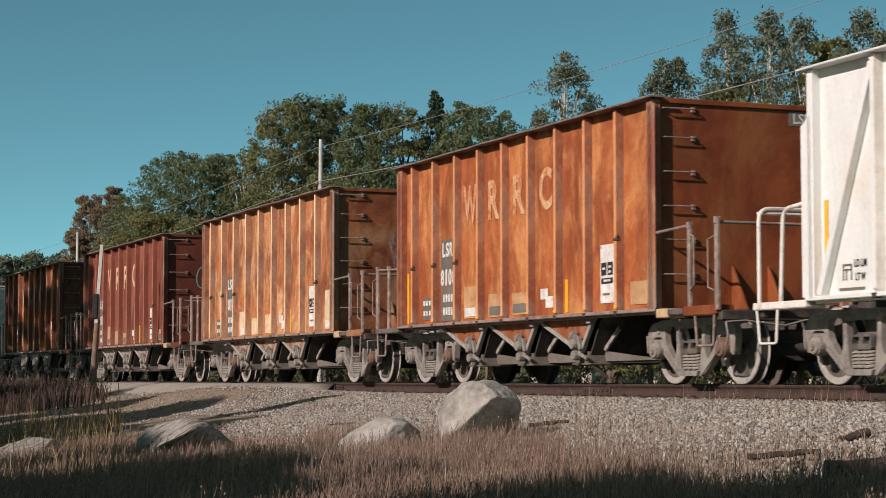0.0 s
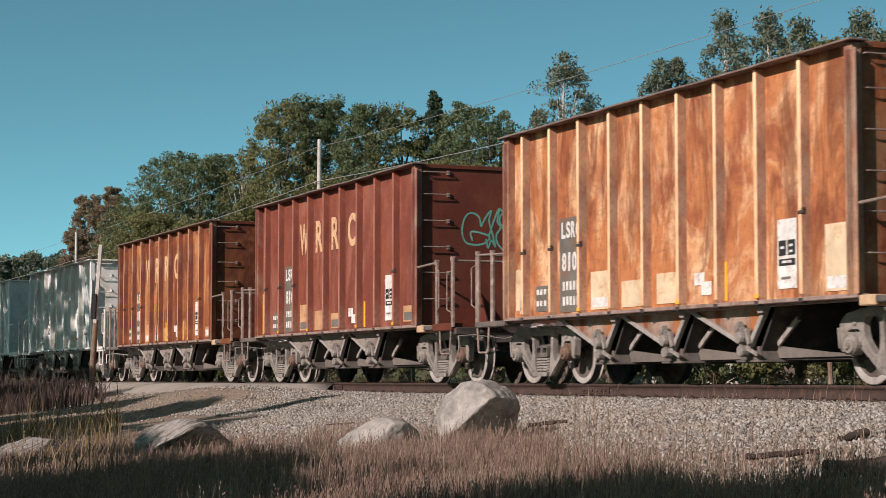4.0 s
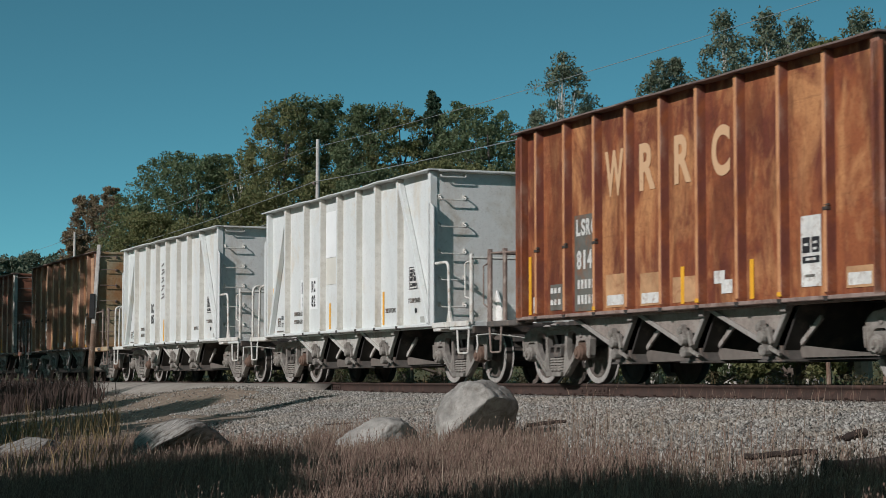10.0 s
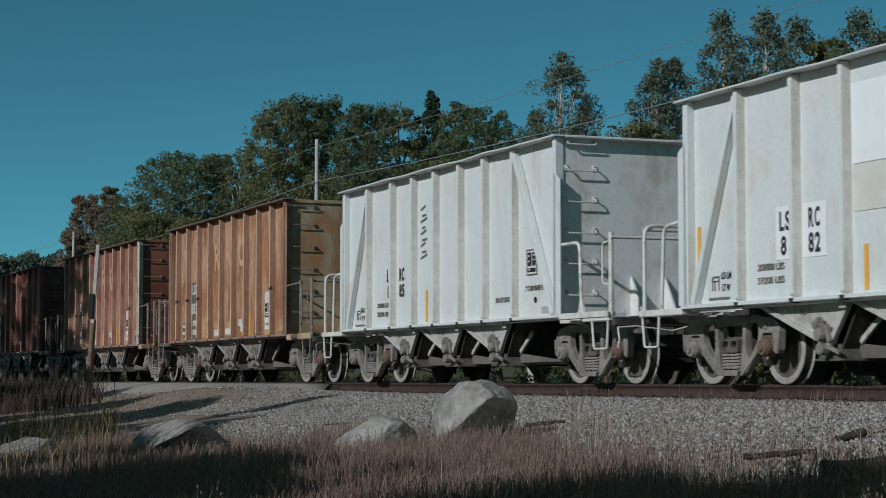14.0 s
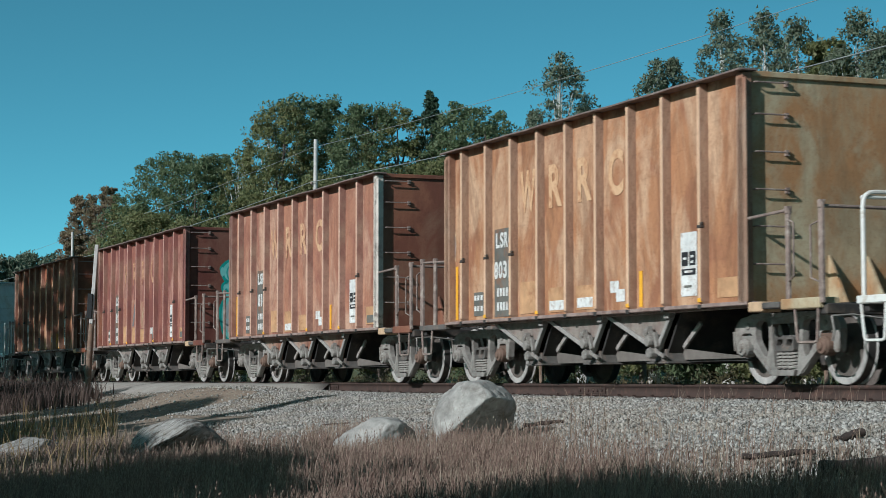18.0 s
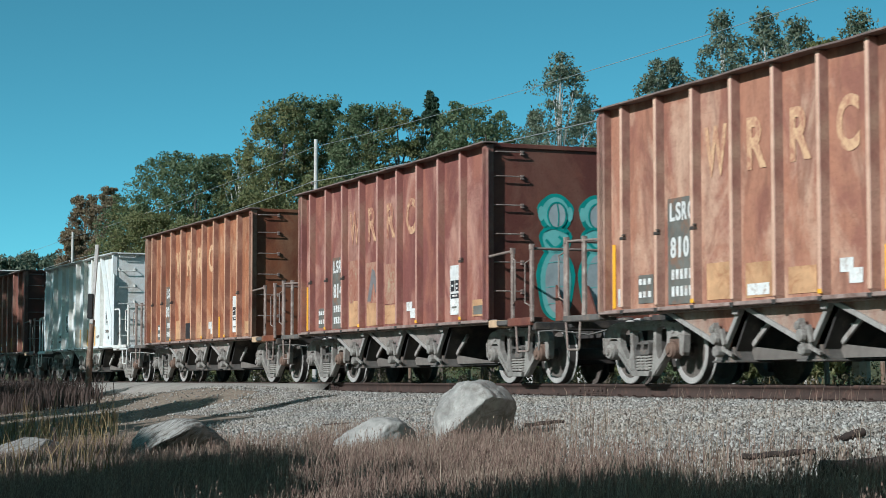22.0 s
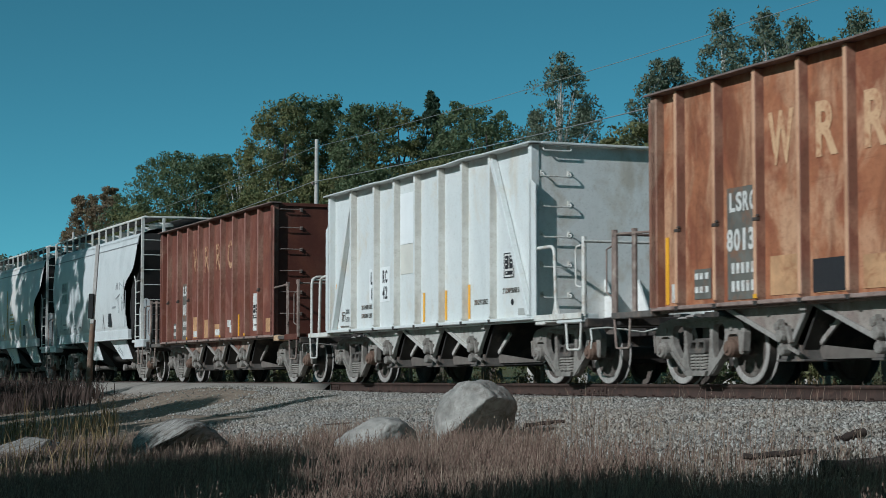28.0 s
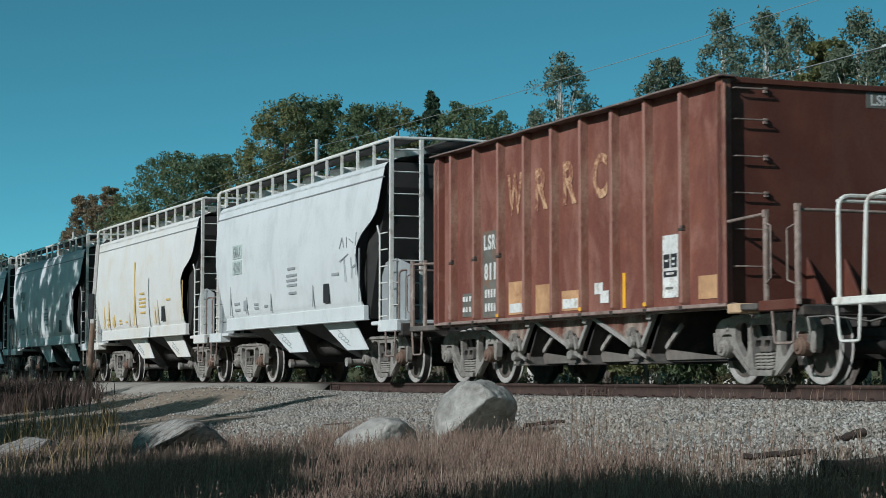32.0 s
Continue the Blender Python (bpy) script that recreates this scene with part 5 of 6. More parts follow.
white_marks(0, "810", ((9.32, 2.1),), "")
white_marks(5, "882", ((9.32, 2.0), (5.62, 1.55), (2.62, 1.65)), "patch")
white_marks(6, "885", ((9.32, 1.9), (5.45, 1.6)), "scrawl", ("209800", "58200"))
white_marks(11, "842", ((9.32, 1.9), (4.72, 1.55), (3.72, 1.55), (2.72, 1.6)), "patch", ("211400", "59600"))
for c in (5, 11):
    part("bright_field", Shape().box(RIBS_WHITE[5] - 0.50, RIBS_WHITE[5] - 0.08, FACE - 0.0005, FACE + 0.002, 1.47, 2.10).box(RIBS_WHITE[5] + 0.08, RIBS_WHITE[5] + 0.58, FACE - 0.0005, FACE + 0.002, 1.47, 2.10), M_REPAINT, CARS[c][0], "bright repainted field behind the lettering")

# paint on the front ends
M_BLOT = worn("scrubbed_grey_paint", (0.16, 0.06, 0.035), (0.25, 0.24, 0.235), 0.55)
END_X = 4.72
part("grey_blot", oval(0.0, 2.62, 0.30, 0.50, END_X, 28, 0.10), M_BLOT, CARS[2][0], "rough grey sprayed blot")


def ring(cy, cz, ry, rz, a0=0.0, a1=6.5):
    return [(cy + ry * math.cos(a0 + (a1 - a0) * i / 12), cz + rz * math.sin(a0 + (a1 - a0) * i / 12)) for i in range(13)]


SCRAWL_1 = ([(-0.26, 2.77), (-0.30, 2.93), (-0.44, 2.99), (-0.56, 2.91), (-0.62, 2.68), (-0.56, 2.48), (-0.40, 2.43), (-0.22, 2.45), (-0.10, 2.54), (-0.14, 2.61), (-0.44, 2.66), (-0.42, 2.50)],
            [(-0.26, 2.75), (-0.16, 2.93), (-0.06, 3.04), (-0.10, 2.86), (-0.04, 2.64), (0.02, 2.40), (-0.06, 2.52), (-0.12, 2.38), (-0.16, 2.54)],
            [(-0.10, 2.61), (0.00, 2.89), (0.10, 3.09), (0.06, 2.86), (0.12, 2.75), (0.04, 2.61), (0.06, 2.47), (0.18, 2.33), (0.20, 2.25)])
SCRAWL_2 = ([(0.10, 3.09), (0.20, 3.02), (0.34, 3.10), (0.48, 2.98), (0.68, 2.94), (0.95, 3.02)],
            [(0.12, 2.75), (0.28, 2.73), (0.46, 2.74), (0.51, 2.77), (0.39, 2.93)],
            [(0.51, 2.75), (0.38, 2.66), (0.33, 2.52), (0.40, 2.40), (0.48, 2.29), (0.38, 2.24)],
            [(0.95, 2.94), (0.88, 2.82), (0.93, 2.66)],
            [(0.60, 2.56), (0.72, 2.65), (0.95, 2.64)],
            [(0.60, 2.56), (0.70, 2.46), (0.95, 2.43)],
            [(0.74, 2.57), (0.79, 2.59), (0.82, 2.56), (0.75, 2.48), (0.82, 2.47)],
            [(0.87, 2.57), (0.92, 2.58), (0.89, 2.48), (0.94, 2.47)],
            [(0.64, 2.68), (0.54, 2.61), (0.36, 2.48)])
for pts in (*SCRAWL_1, *SCRAWL_2, ring(0.25, 2.885, 0.15, 0.135)):
    part("teal_scrawl", ribbon(pts, 0.032, END_X), M_LINE_TEAL, CARS[3][0])
# two tall rounded shapes in teal and pale aqua
for y in (-0.29, 0.45):
    for cz, ry, rz in ((2.74, 0.32, 0.31), (2.30, 0.29, 0.28), (1.62, 0.34, 0.62)):
        part("teal_outline", oval(y, cz, ry, rz, END_X), M_TEAL, CARS[9][0])
    for k in (-1, 1):
        part("aqua_lobe", oval(y + k * 0.255, 2.72, 0.055, 0.12, END_X + 0.003, 18, 0.0), M_AQUA, CARS[9][0])
    for cz, ry, rz in ((2.74, 0.235, 0.25), (2.30, 0.23, 0.22), (1.60, 0.27, 0.56)):
        part("aqua_fill", oval(y, cz, ry, rz, END_X + 0.004, 28, 0.03), M_AQUA, CARS[9][0])
    for cz, ry, rz in ((2.70, 0.16, 0.20), (1.60, 0.21, 0.48)):
        part("pale_fill", oval(y + 0.02, cz, ry, rz, END_X + 0.008, 28, 0.02), M_PALE_TEAL, CARS[9][0])
    part("teal_stroke", ribbon(ring(y + 0.02, 2.70, 0.165, 0.205), 0.028, END_X + 0.012), M_TEAL, CARS[9][0])
    part("teal_stroke", ribbon([(y - 0.22, 2.44), (y - 0.05, 2.50), (y + 0.2, 2.42)], 0.045, END_X + 0.012), M_TEAL, CARS[9][0])
    part("teal_stroke", ribbon([(y - 0.18, 2.30), (y - 0.02, 2.17), (y + 0.12, 2.28), (y + 0.05, 2.36)], 0.05, END_X + 0.012), M_TEAL, CARS[9][0])
    part("teal_stroke", ribbon([(y + 0.02, 2.90), (y + 0.05, 2.72), (y + 0.04, 2.52)], 0.02, END_X + 0.012), M_TEAL, CARS[9][0])
    for z in (1.94, 1.55, 1.28):
        part("teal_stroke", ribbon([(y - 0.18, z - 0.02), (y + 0.02, z + 0.01), (y + 0.21, z)], 0.012, END_X + 0.012), M_AQUA, CARS[9][0])
# a dark painted disc with a pale rim on the last panel
for r0, m, d in ((0.31, M_FADED, 0.003), (0.26, M_SILL, 0.006)):
    disc = Shape().turned([(r0, -d), (r0, 0.0)], (HALF - 9.49, FACE, 2.25), 26)
    disc.v = [(HALF - 9.49 + (x - HALF + 9.49) * 0.42, y, z) for x, y, z in disc.v]
    part("painted_disc", disc, m, CARS[7][0])
M_DULL = worn("dull_old_paint", (0.30, 0.13, 0.085), (0.38, 0.30, 0.19), 0.35)
M_OVER = worn("thin_overpaint", (0.27, 0.10, 0.065), (0.37, 0.215, 0.145), 0.5)
# overpainted pale letters low on one car's side
for i, (k, m) in enumerate(((6, M_DULL), (5, M_DULL), (4, M_DULL))):
    part("overpainted_field", Shape().box(PANELS[k] - 0.36, PANELS[k] + 0.38, FACE - 0.003, FACE, 1.42, 2.30 - 0.08 * i), M_OVER, CARS[9][0])
    part("overpainted_shape", Shape().plate([(PANELS[k] - 0.30, 1.5), (PANELS[k] - 0.12, 1.5), (PANELS[k] + 0.02, 1.85), (PANELS[k] + 0.22, 1.5), (PANELS[k] + 0.32, 1.5), (PANELS[k] + 0.1, 2.05), (PANELS[k] - 0.05, 2.1)], FACE - 0.006, FACE - 0.003),
         m if i != 1 else M_CHALK, CARS[9][0])
hump = Shape()
hump.turned([(1.15, 0.0), (0.95, 0.12), (0.6, 0.22), (0.2, 0.27), (0.02, 0.28)], (3.3, 0.1, 3.66), 14, "z")
part("load_heap", hump.mesh("load_heap", 0, True), M_LOAD, CARS[4][0], "pale stone heaped above the rim")
patch(CARS[10][0], "dark_patch", PANELS[5] - 0.36, PANELS[5] + 0.36, 1.06, 1.44, M_BLACK, 0.010)


# ---- covered hopper cars ----
COVERED = {13: (162.68, "pale"), 14: (175.45, "cream"), 15: (188.25, "pale"), 16: (201.05, "pale")}
SIDE_SECTION = [(1.50, 1.42), (1.535, 1.52), (1.585, 1.95), (1.61, 2.45), (1.61, 2.95), (1.575, 3.45), (1.535, 3.74), (1.50, 3.92), (1.44, 4.0), (1.20, 4.09), (0.7, 4.18), (0.0, 4.22)]


def side_half(z, front=True):
    """How far the side reaches from the middle: a curved cut at the front, a plain slant at the rear."""
    a, b = ((1.1, 1.5, 2.0, 2.4, 2.57, 2.75, 2.95, 3.1, 3.4, 3.8), (4.45, 4.36, 4.24, 4.20, 4.24, 4.50, 5.02, 5.26, 5.38, 5.45)) if front else ((1.1, 2.0, 2.6, 3.8), (4.66, 5.05, 5.36, 5.45))
    return float(np.interp(z, a, b))


def ribbon_side(points, w, y):
    """A sprayed line on a side that faces -y, through points of (x, z)."""
    sh = ribbon(points, w, 0.0)
    sh.v = [(b, y, c) for a, b, c in sh.v]
    return sh


def covered_hopper():
    car = thing("covered_hopper_car", Matrix(), "covered hopper car", "freight car")
    sec = []
    for (y0, z0), (y1, z1) in zip(SIDE_SECTION, SIDE_SECTION[1:]):
        sec += [(y0 + (y1 - y0) * i / 5, z0 + (z1 - z0) * i / 5) for i in range(5)]
    sec.append(SIDE_SECTION[-1])
    nx = 48
    body, roof = Shape(), Shape()
    for sh, part_sec in ((body, [p for p in sec if p[1] <= 3.94]), (roof, [p for p in sec if p[1] >= 3.88])):
        for k in (-1, 1):
            v = []
            for y, z in part_sec:
                for i in range(nx + 1):
                    u = i / nx * 2 - 1
                    h = side_half(z, u > 0)
                    d = 0.006 * noise.noise(Vector((u * 6, z * 1.3, 4)))
                    v.append((u * h, k * (y + d), z))
            w = nx + 1
            sh.add(v, [(j * w + i, j * w + i + 1, (j + 1) * w + i + 1, (j + 1) * w + i) for j in range(len(part_sec) - 1) for i in range(nx)])
    part("body", body.mesh("body", 0, True), M_PALE_CAR, car)
    part("roof", roof.mesh("roof", 0, True), M_PALE_CAR, car)
    for y in (-1, 1):
        y0, y1 = sorted((y * 1.545, y * 1.44))
        part("side_sill", Shape().box(-4.68, 4.46, y0, y1, 1.17, 1.43).box(-4.70, 4.48, y0 - 0.012, y1 + 0.012, 1.155, 1.18).mesh("side_sill", 0.01), M_PALE_CAR, car)
        e0, e1 = sorted((y * 1.555, y * 1.50))
        part("eave_strip", Shape().box(-5.45, 5.45, e0, e1, 3.715, 3.74).mesh("eave_strip", 0.004), M_SLATE, car)
    for k in (-1, 1):
        sl = Shape().plate([(k * x, z) for x, z in ((3.9, 1.2), (4.45, 1.2), (5.15, 3.0), (5.40, 3.55), (5.42, 4.0), (4.8, 4.1))][::k], -1.42, 1.42)
        part("slope_sheet", sl.mesh("slope_sheet"), M_SHEET_SHADE, car)
        web = [(k * x, z) for x, z in ((4.85, 1.1), (6.25, 1.1), (6.25, 2.1), (5.6, 2.25), (5.05, 2.2), (4.85, 1.95))][::k]
        for y in (-1.33, 1.31):
            part("end_plate", Shape().plate(web, y, y + 0.02).mesh("end_plate", 0.004), M_SLATE, car)
        part("end_deck", Shape().box(min(k * 4.74, k * 6.15), max(k * 4.74, k * 6.15), -1.50, 1.50, 1.05, 1.12).box(min(k * 5.2, k * 6.15), max(k * 5.2, k * 6.15), -1.54, -1.30, 0.92, 1.13)
             .mesh("end_deck", 0.012), M_PALE_CAR, car)
        for y in (-1.46, -0.88, 1.46, 0.88):
            part("ladder_rail", Shape().bar((k * 5.68, y, 1.10), (k * 5.68, y, 4.40), 0.075, 0.05, (1, 0, 0)).mesh("ladder_rail", 0.005), M_WHITE_BAR, car)
        for i in range(8):
            z = 1.4 + 0.40 * i
            for y in (-1, 1):
                part("ladder_rung", Shape().tube([(k * 5.70, y * 1.46, z), (k * 5.70, y * 0.88, z)], 0.013, 6).mesh("ladder_rung", 0, True), M_WHITE_BAR, car)
        for i in range(6):
            z = 1.2 + 0.30 * i
            part("ladder_rung", Shape().tube([(k * 5.30, -1.53, z), (k * 5.66, -1.53, z)], 0.012, 6).mesh("ladder_rung", 0, True), M_WHITE_BAR, car)
        part("ladder_rail", Shape().tube([(k * 5.30, -1.54, 1.0), (k * 5.30, -1.54, 2.66), (k * 5.22, -1.56, 2.85)], 0.017, 7).mesh("ladder_rail", 0, True), M_WHITE_BAR, car)
        part("roof_bracket", Shape().tube(rounded([(k * 5.68, -1.46, 4.2), (k * 5.60, -1.46, 4.42), (k * 5.60, -0.3, 4.44), (k * 5.60, 1.46, 4.42), (k * 5.68, 1.46, 4.2)], 0.06, 3), 0.03, 7).mesh("roof_bracket", 0, True), M_WHITE_BAR, car)
        part("end_sill", Shape().box(min(k * 6.02, k * 6.2), max(k * 6.02, k * 6.2), -1.46, 1.46, 0.84, 1.06).mesh("end_sill", 0.015), M_STEEL_DARK, car)
        part("step", Shape().tube(rounded([(k * 5.55, -1.52, 0.95), (k * 5.6, -1.53, 0.48), (k * 6.0, -1.53, 0.48), (k * 6.05, -1.52, 0.95)], 0.04, 2), 0.018, 6).mesh("step", 0, True), M_GALV, car)
        part("handrail", Shape().tube(rounded([(k * 6.12, -1.48, 1.1), (k * 6.12, -1.48, 2.0), (k * 6.12, -0.7, 2.0)], 0.1), 0.02, 7).mesh("handrail", 0, True), M_GALV, car)
    part("running_board", Shape().box(-5.6, 5.6, -0.34, 0.34, 4.40, 4.43).box(-5.6, 5.6, -1.28, -0.90, 4.40, 4.425).box(-5.6, 5.6, 0.90, 1.28, 4.40, 4.425).mesh("running_board"), M_STEEL_DARK, car)
    for y in (-1.36, 1.36):
        part("roof_rail", Shape().bar((-5.6, y, 4.44), (5.6, y, 4.44), 0.05, 0.05).mesh("roof_rail", 0.005), M_WHITE_BAR, car)
        for i in range(13):
            x = -5.4 + 0.9 * i
            part("rail_post", Shape().bar((x, y, 4.02), (x, y, 4.43), 0.05, 0.03, (1, 0, 0)), M_WHITE_BAR, car)
    for i in range(6):
        part("roof_hatch", Shape().turned([(0.02, 0.20), (0.30, 0.19), (0.34, 0.15), (0.35, 0.02), (0.37, 0.0)], (-4.4 + 1.76 * i, -0.62, 4.17), 20, "z").mesh("roof_hatch", 0, True), M_WHITE_BAR, car)
    for x in (-2.1, 1.5):
        h = Shape()
        t, b = [(x - 1.9, -1.30), (x + 1.7, -1.30), (x + 1.7, 1.30), (x - 1.9, 1.30)], [(x + 0.4, -0.55), (x + 1.1, -0.55), (x + 1.1, 0.55), (x + 0.4, 0.55)]
        h.add([(a, c, 1.20) for a, c in t] + [(a, c, 0.42) for a, c in b], [(0, 1, 5, 4), (1, 2, 6, 5), (2, 3, 7, 6), (3, 0, 4, 7), (4, 5, 6, 7), (3, 2, 1, 0)])
        part("discharge_hopper", h.mesh("discharge_hopper", 0.01), M_SHEET_SHADE, car)
        # pale plate standing for the sunlit part of the hopper's slope
        g = Shape().plate([(x - 0.02, 1.16), (x + 1.45, 0.62), (x + 2.62, 0.62), (x + 1.85, 1.16)], -1.33, -1.30).mesh("hopper_gusset", 0.005)
        part("hopper_gusset", g, M_PALE_CAR, car)
        for i in range(4):
            a = 0.9 + 0.17 * i
            part("scrawl_stroke", ribbon_side([(x + a, 1.02 - 0.06 * i), (x + a + 0.16, 0.98 - 0.06 * i), (x + a + 0.05, 0.90 - 0.05 * i), (x + a + 0.24, 0.86 - 0.05 * i)], 0.02, -1.335), M_SLATE, car)
        part("outlet_pipe", Shape().turned([(0.05, -0.30), (0.09, -0.30), (0.09, -0.22), (0.065, -0.20), (0.065, 0.25), (0.09, 0.27), (0.09, 0.34)], (x + 0.9, -0.85, 0.40), 14).mesh("outlet_pipe", 0, True), M_CHUTE, car)
    part("centre_sill", Shape().box(-6.1, 6.1, -0.2, 0.2, 0.72, 1.02).mesh("centre_sill", 0.01), M_STEEL_DARK, car)
    part("air_reservoir", Shape().tube([(-0.55, -0.6, 0.75), (-0.5, -0.6, 0.75), (0.45, -0.6, 0.75), (0.5, -0.6, 0.75)], [0.12, 0.19, 0.19, 0.12], 14).mesh("air_reservoir", 0, True), M_STEEL_DARK, car)
    coupler_at(car, 6.25, 1)
    coupler_at(car, -6.25, -1)
    running_gear(car, (4.36, -4.36))
    return car


def covered_marks(car, cream):
    """Stencils on the curved near side."""
    def bar(x0, x1, z0, z1, m):
        y = -np.interp((z0 + z1) / 2, [p[1] for p in SIDE_SECTION[:8]], [p[0] for p in SIDE_SECTION[:8]]) - 0.012
        return part("stencil_bar", Shape().box(x0, x1, y - 0.003, y + 0.004, z0, z1), m, car)
    faint = M_TAPE_FADED if cream else M_SLATE
    for x, z0, z1 in ((-4.2, 1.5, 2.3), (-3.0, 1.5, 1.95), (-1.2, 1.5, 2.0), (1.6, 1.5, 2.1), (4.35, 1.5, 2.5)):
        bar(x - 0.03, x + 0.03, z0, z1, faint)
    for x, z, w in ((-3.75, 1.72, 0.4), (-3.75, 1.58, 0.4), (-2.3, 1.66, 0.3), (-2.3, 1.58, 0.3), (-1.6, 1.60, 0.25), (0.3, 2.30, 0.5), (0.3, 2.16, 0.7), (0.3, 2.06, 0.7), (0.3, 1.96, 0.65), (0.3, 1.80, 0.5), (3.0, 2.05, 0.4)):
        bar(x - w / 2, x + w / 2, z, z + 0.05, faint)
    bar(2.25, 2.60, 1.55, 2.05, M_BLACK)
    bar(-3.25, -3.05, 1.58, 1.80, faint)
    if not cream:
        for t, z in (("GNAX", 2.75), ("4240", 2.40)):
            y = -1.625
            p = part("number_panel", Shape().box(-3.95, -3.25, y, y + 0.02, z, z + 0.30), M_NUMBER, car)
            write_on(p, t, 0.24, 0.58, (-3.6, y - 0.004, z + 0.03), M_SLATE)
        for i, (a, b) in enumerate((((3.3, 2.55), (3.45, 2.75)), ((3.45, 2.75), (3.55, 2.55)), ((3.7, 2.55), (3.7, 2.75)), ((3.85, 2.7), (4.05, 2.62)), ((4.2, 2.55), (4.25, 2.8)), ((3.3, 2.3), (3.8, 2.42)), ((3.55, 2.35), (3.65, 1.9)), ((3.95, 2.35), (4.0, 1.95)), ((3.98, 2.15), (4.2, 2.2)), ((4.2, 2.4), (4.25, 2.0)))):
            part("scrawl_stroke", Shape().bar((a[0], -1.622, a[1]), (b[0], -1.62, b[1]), 0.018, 0.008, (0, 1, 0)), M_SLATE, car)
    else:
        for x, z1 in ((-0.5, 3.2), (-3.6, 2.4), (1.9, 2.3)):
            bar(x - 0.05, x + 0.05, 1.5, z1, M_TAPE_FADED)


def build_covered_cars():
    base = covered_hopper()
    words = {13: "pale grey covered hopper car with curved sides and grey stencils", 14: "cream covered hopper car streaked with yellow stains",
             15: "pale grey covered hopper car with curved sides", 16: "pale grey covered hopper car with roof walkways"}
    for c, (s, kind) in COVERED.items():
        car = base if c == 13 else copy_thing(base, Matrix())
        tagged(car, words[c], "freight car", "covered hopper cars of the train")
        CARS[c] = (car, s, [o for o in car.children if o.name.startswith("wheelset")])
    for c, (s, kind) in COVERED.items():
        if kind == "cream":
            for o in CARS[c][0].children:
                if o.name.split(".")[0] in ("body", "roof", "side_sill", "hopper_gusset", "end_deck"):
                    o.material_slots[0].link = "OBJECT"
                    o.material_slots[0].material = M_CREAM_CAR
        covered_marks(CARS[c][0], kind == "cream")


build_covered_cars()


# ---- boulders, wood and posts beside the track ----
M_GRANITE = plain("pale_granite", (0.34, 0.318, 0.285), 0.9, 0.0, 0.40, 9, 0.035, spots=(0.17, 0.15, 0.128))


def streaked_rock():
    """Grey rock with slanting fissures and dark lichen."""
    n = Nodes("grey_streaked_rock")
    turned = n.t.nodes.new("ShaderNodeMapping")
    turned.inputs["Rotation"].default_value = (0.5, 0.7, 0.3)
    n.link(n.coord, turned.inputs["Vector"])
    f = n.noise(2.6, 7, 0.7, stretch=(1.4, 1.4, 8.0), warp=0.7, coord=turned.outputs[0])
    g = n.noise(14.0, 5, 0.7)
    c = n.mix(n.ramp(f, (0.40, 0.0), (0.50, 0.7), (0.62, 1.0)), (0.10, 0.085, 0.07), (0.37, 0.352, 0.32))
    c = n.mix(n.ramp(g, (0.48, 0.0), (0.68, 0.7)), c, (0.20, 0.17, 0.14))
    return n.done(c, 0.92, 0, n.mix(0.4, f, g), 0.05, 0.9)


M_GNEISS = streaked_rock()


def boulder(px, d, z, size, material, seed, cuts, label, facets=(), square=0.8):
    """A rounded block with a few worn flat faces. px: metres to the side, d: metres ahead."""
    bm = bmesh.new()
    bmesh.ops.create_icosphere(bm, subdivisions=5, radius=1.0)
    rnd = random.Random(seed)
    planes = [(Vector(v).normalized(), h) for v, h in facets]
    for _ in range(cuts):
        v = Vector((rnd.gauss(0, 1), rnd.gauss(0, 1), rnd.gauss(0.2, 0.8))).normalized()
        planes.append((v, rnd.uniform(0.78, 0.95)))
    at = Vector((seed * 3.7, 0, 0))
    for p in bm.verts:
        p.co = Vector([math.copysign(abs(c) ** square, c) for c in p.co])
        p.co *= 1 + 0.07 * noise.noise(p.co * 1.3 + at)
        for v, h in planes:
            o = p.co.dot(v) - h
            if o > 0:
                p.co -= v * (o - 0.06 * o / (o + 0.08))
        k = 0.05 * noise.noise(p.co * 3.1 + at) + 0.035 * noise.noise(p.co * 6.5 + at) + 0.022 * noise.noise(p.co * 14 + at) - 0.05 * max(0.0, 0.16 - abs(noise.noise(p.co * 2.2 + at * 2)))
        p.co *= 1 + k
        p.co.x, p.co.y, p.co.z = p.co.x * size[0], p.co.y * size[1], p.co.z * size[2]
    for f in bm.faces:
        f.smooth = True
    me = bpy.data.meshes.new("boulder")
    bm.to_mesh(me)
    bm.free()
    return solid("boulder", me, material, pose(px, d, z), label, "boulder", "boulders along the verge")


boulder(0.385, 21.0, -0.375, (0.45, 0.42, 0.43), M_GRANITE, 4, 3, "large pale rounded granite boulder in the grass",
        facets=(((0.52, -0.64, -0.56), 0.24), ((0.90, -0.42, -0.10), 0.70), ((-0.35, -0.85, 0.38), 0.72), ((-0.75, -0.2, 0.75), 0.88), ((0.55, -0.3, 0.8), 0.86)))
boulder(-0.70, 21.2, -0.66, (0.45, 0.36, 0.31), M_GRANITE, 9, 3, "low pale granite boulder half hidden by dry grass",
        facets=(((0.74, -0.46, -0.48), 0.62), ((0.90, -0.43, 0.0), 0.74), ((-0.45, -0.6, 0.65), 0.78)))
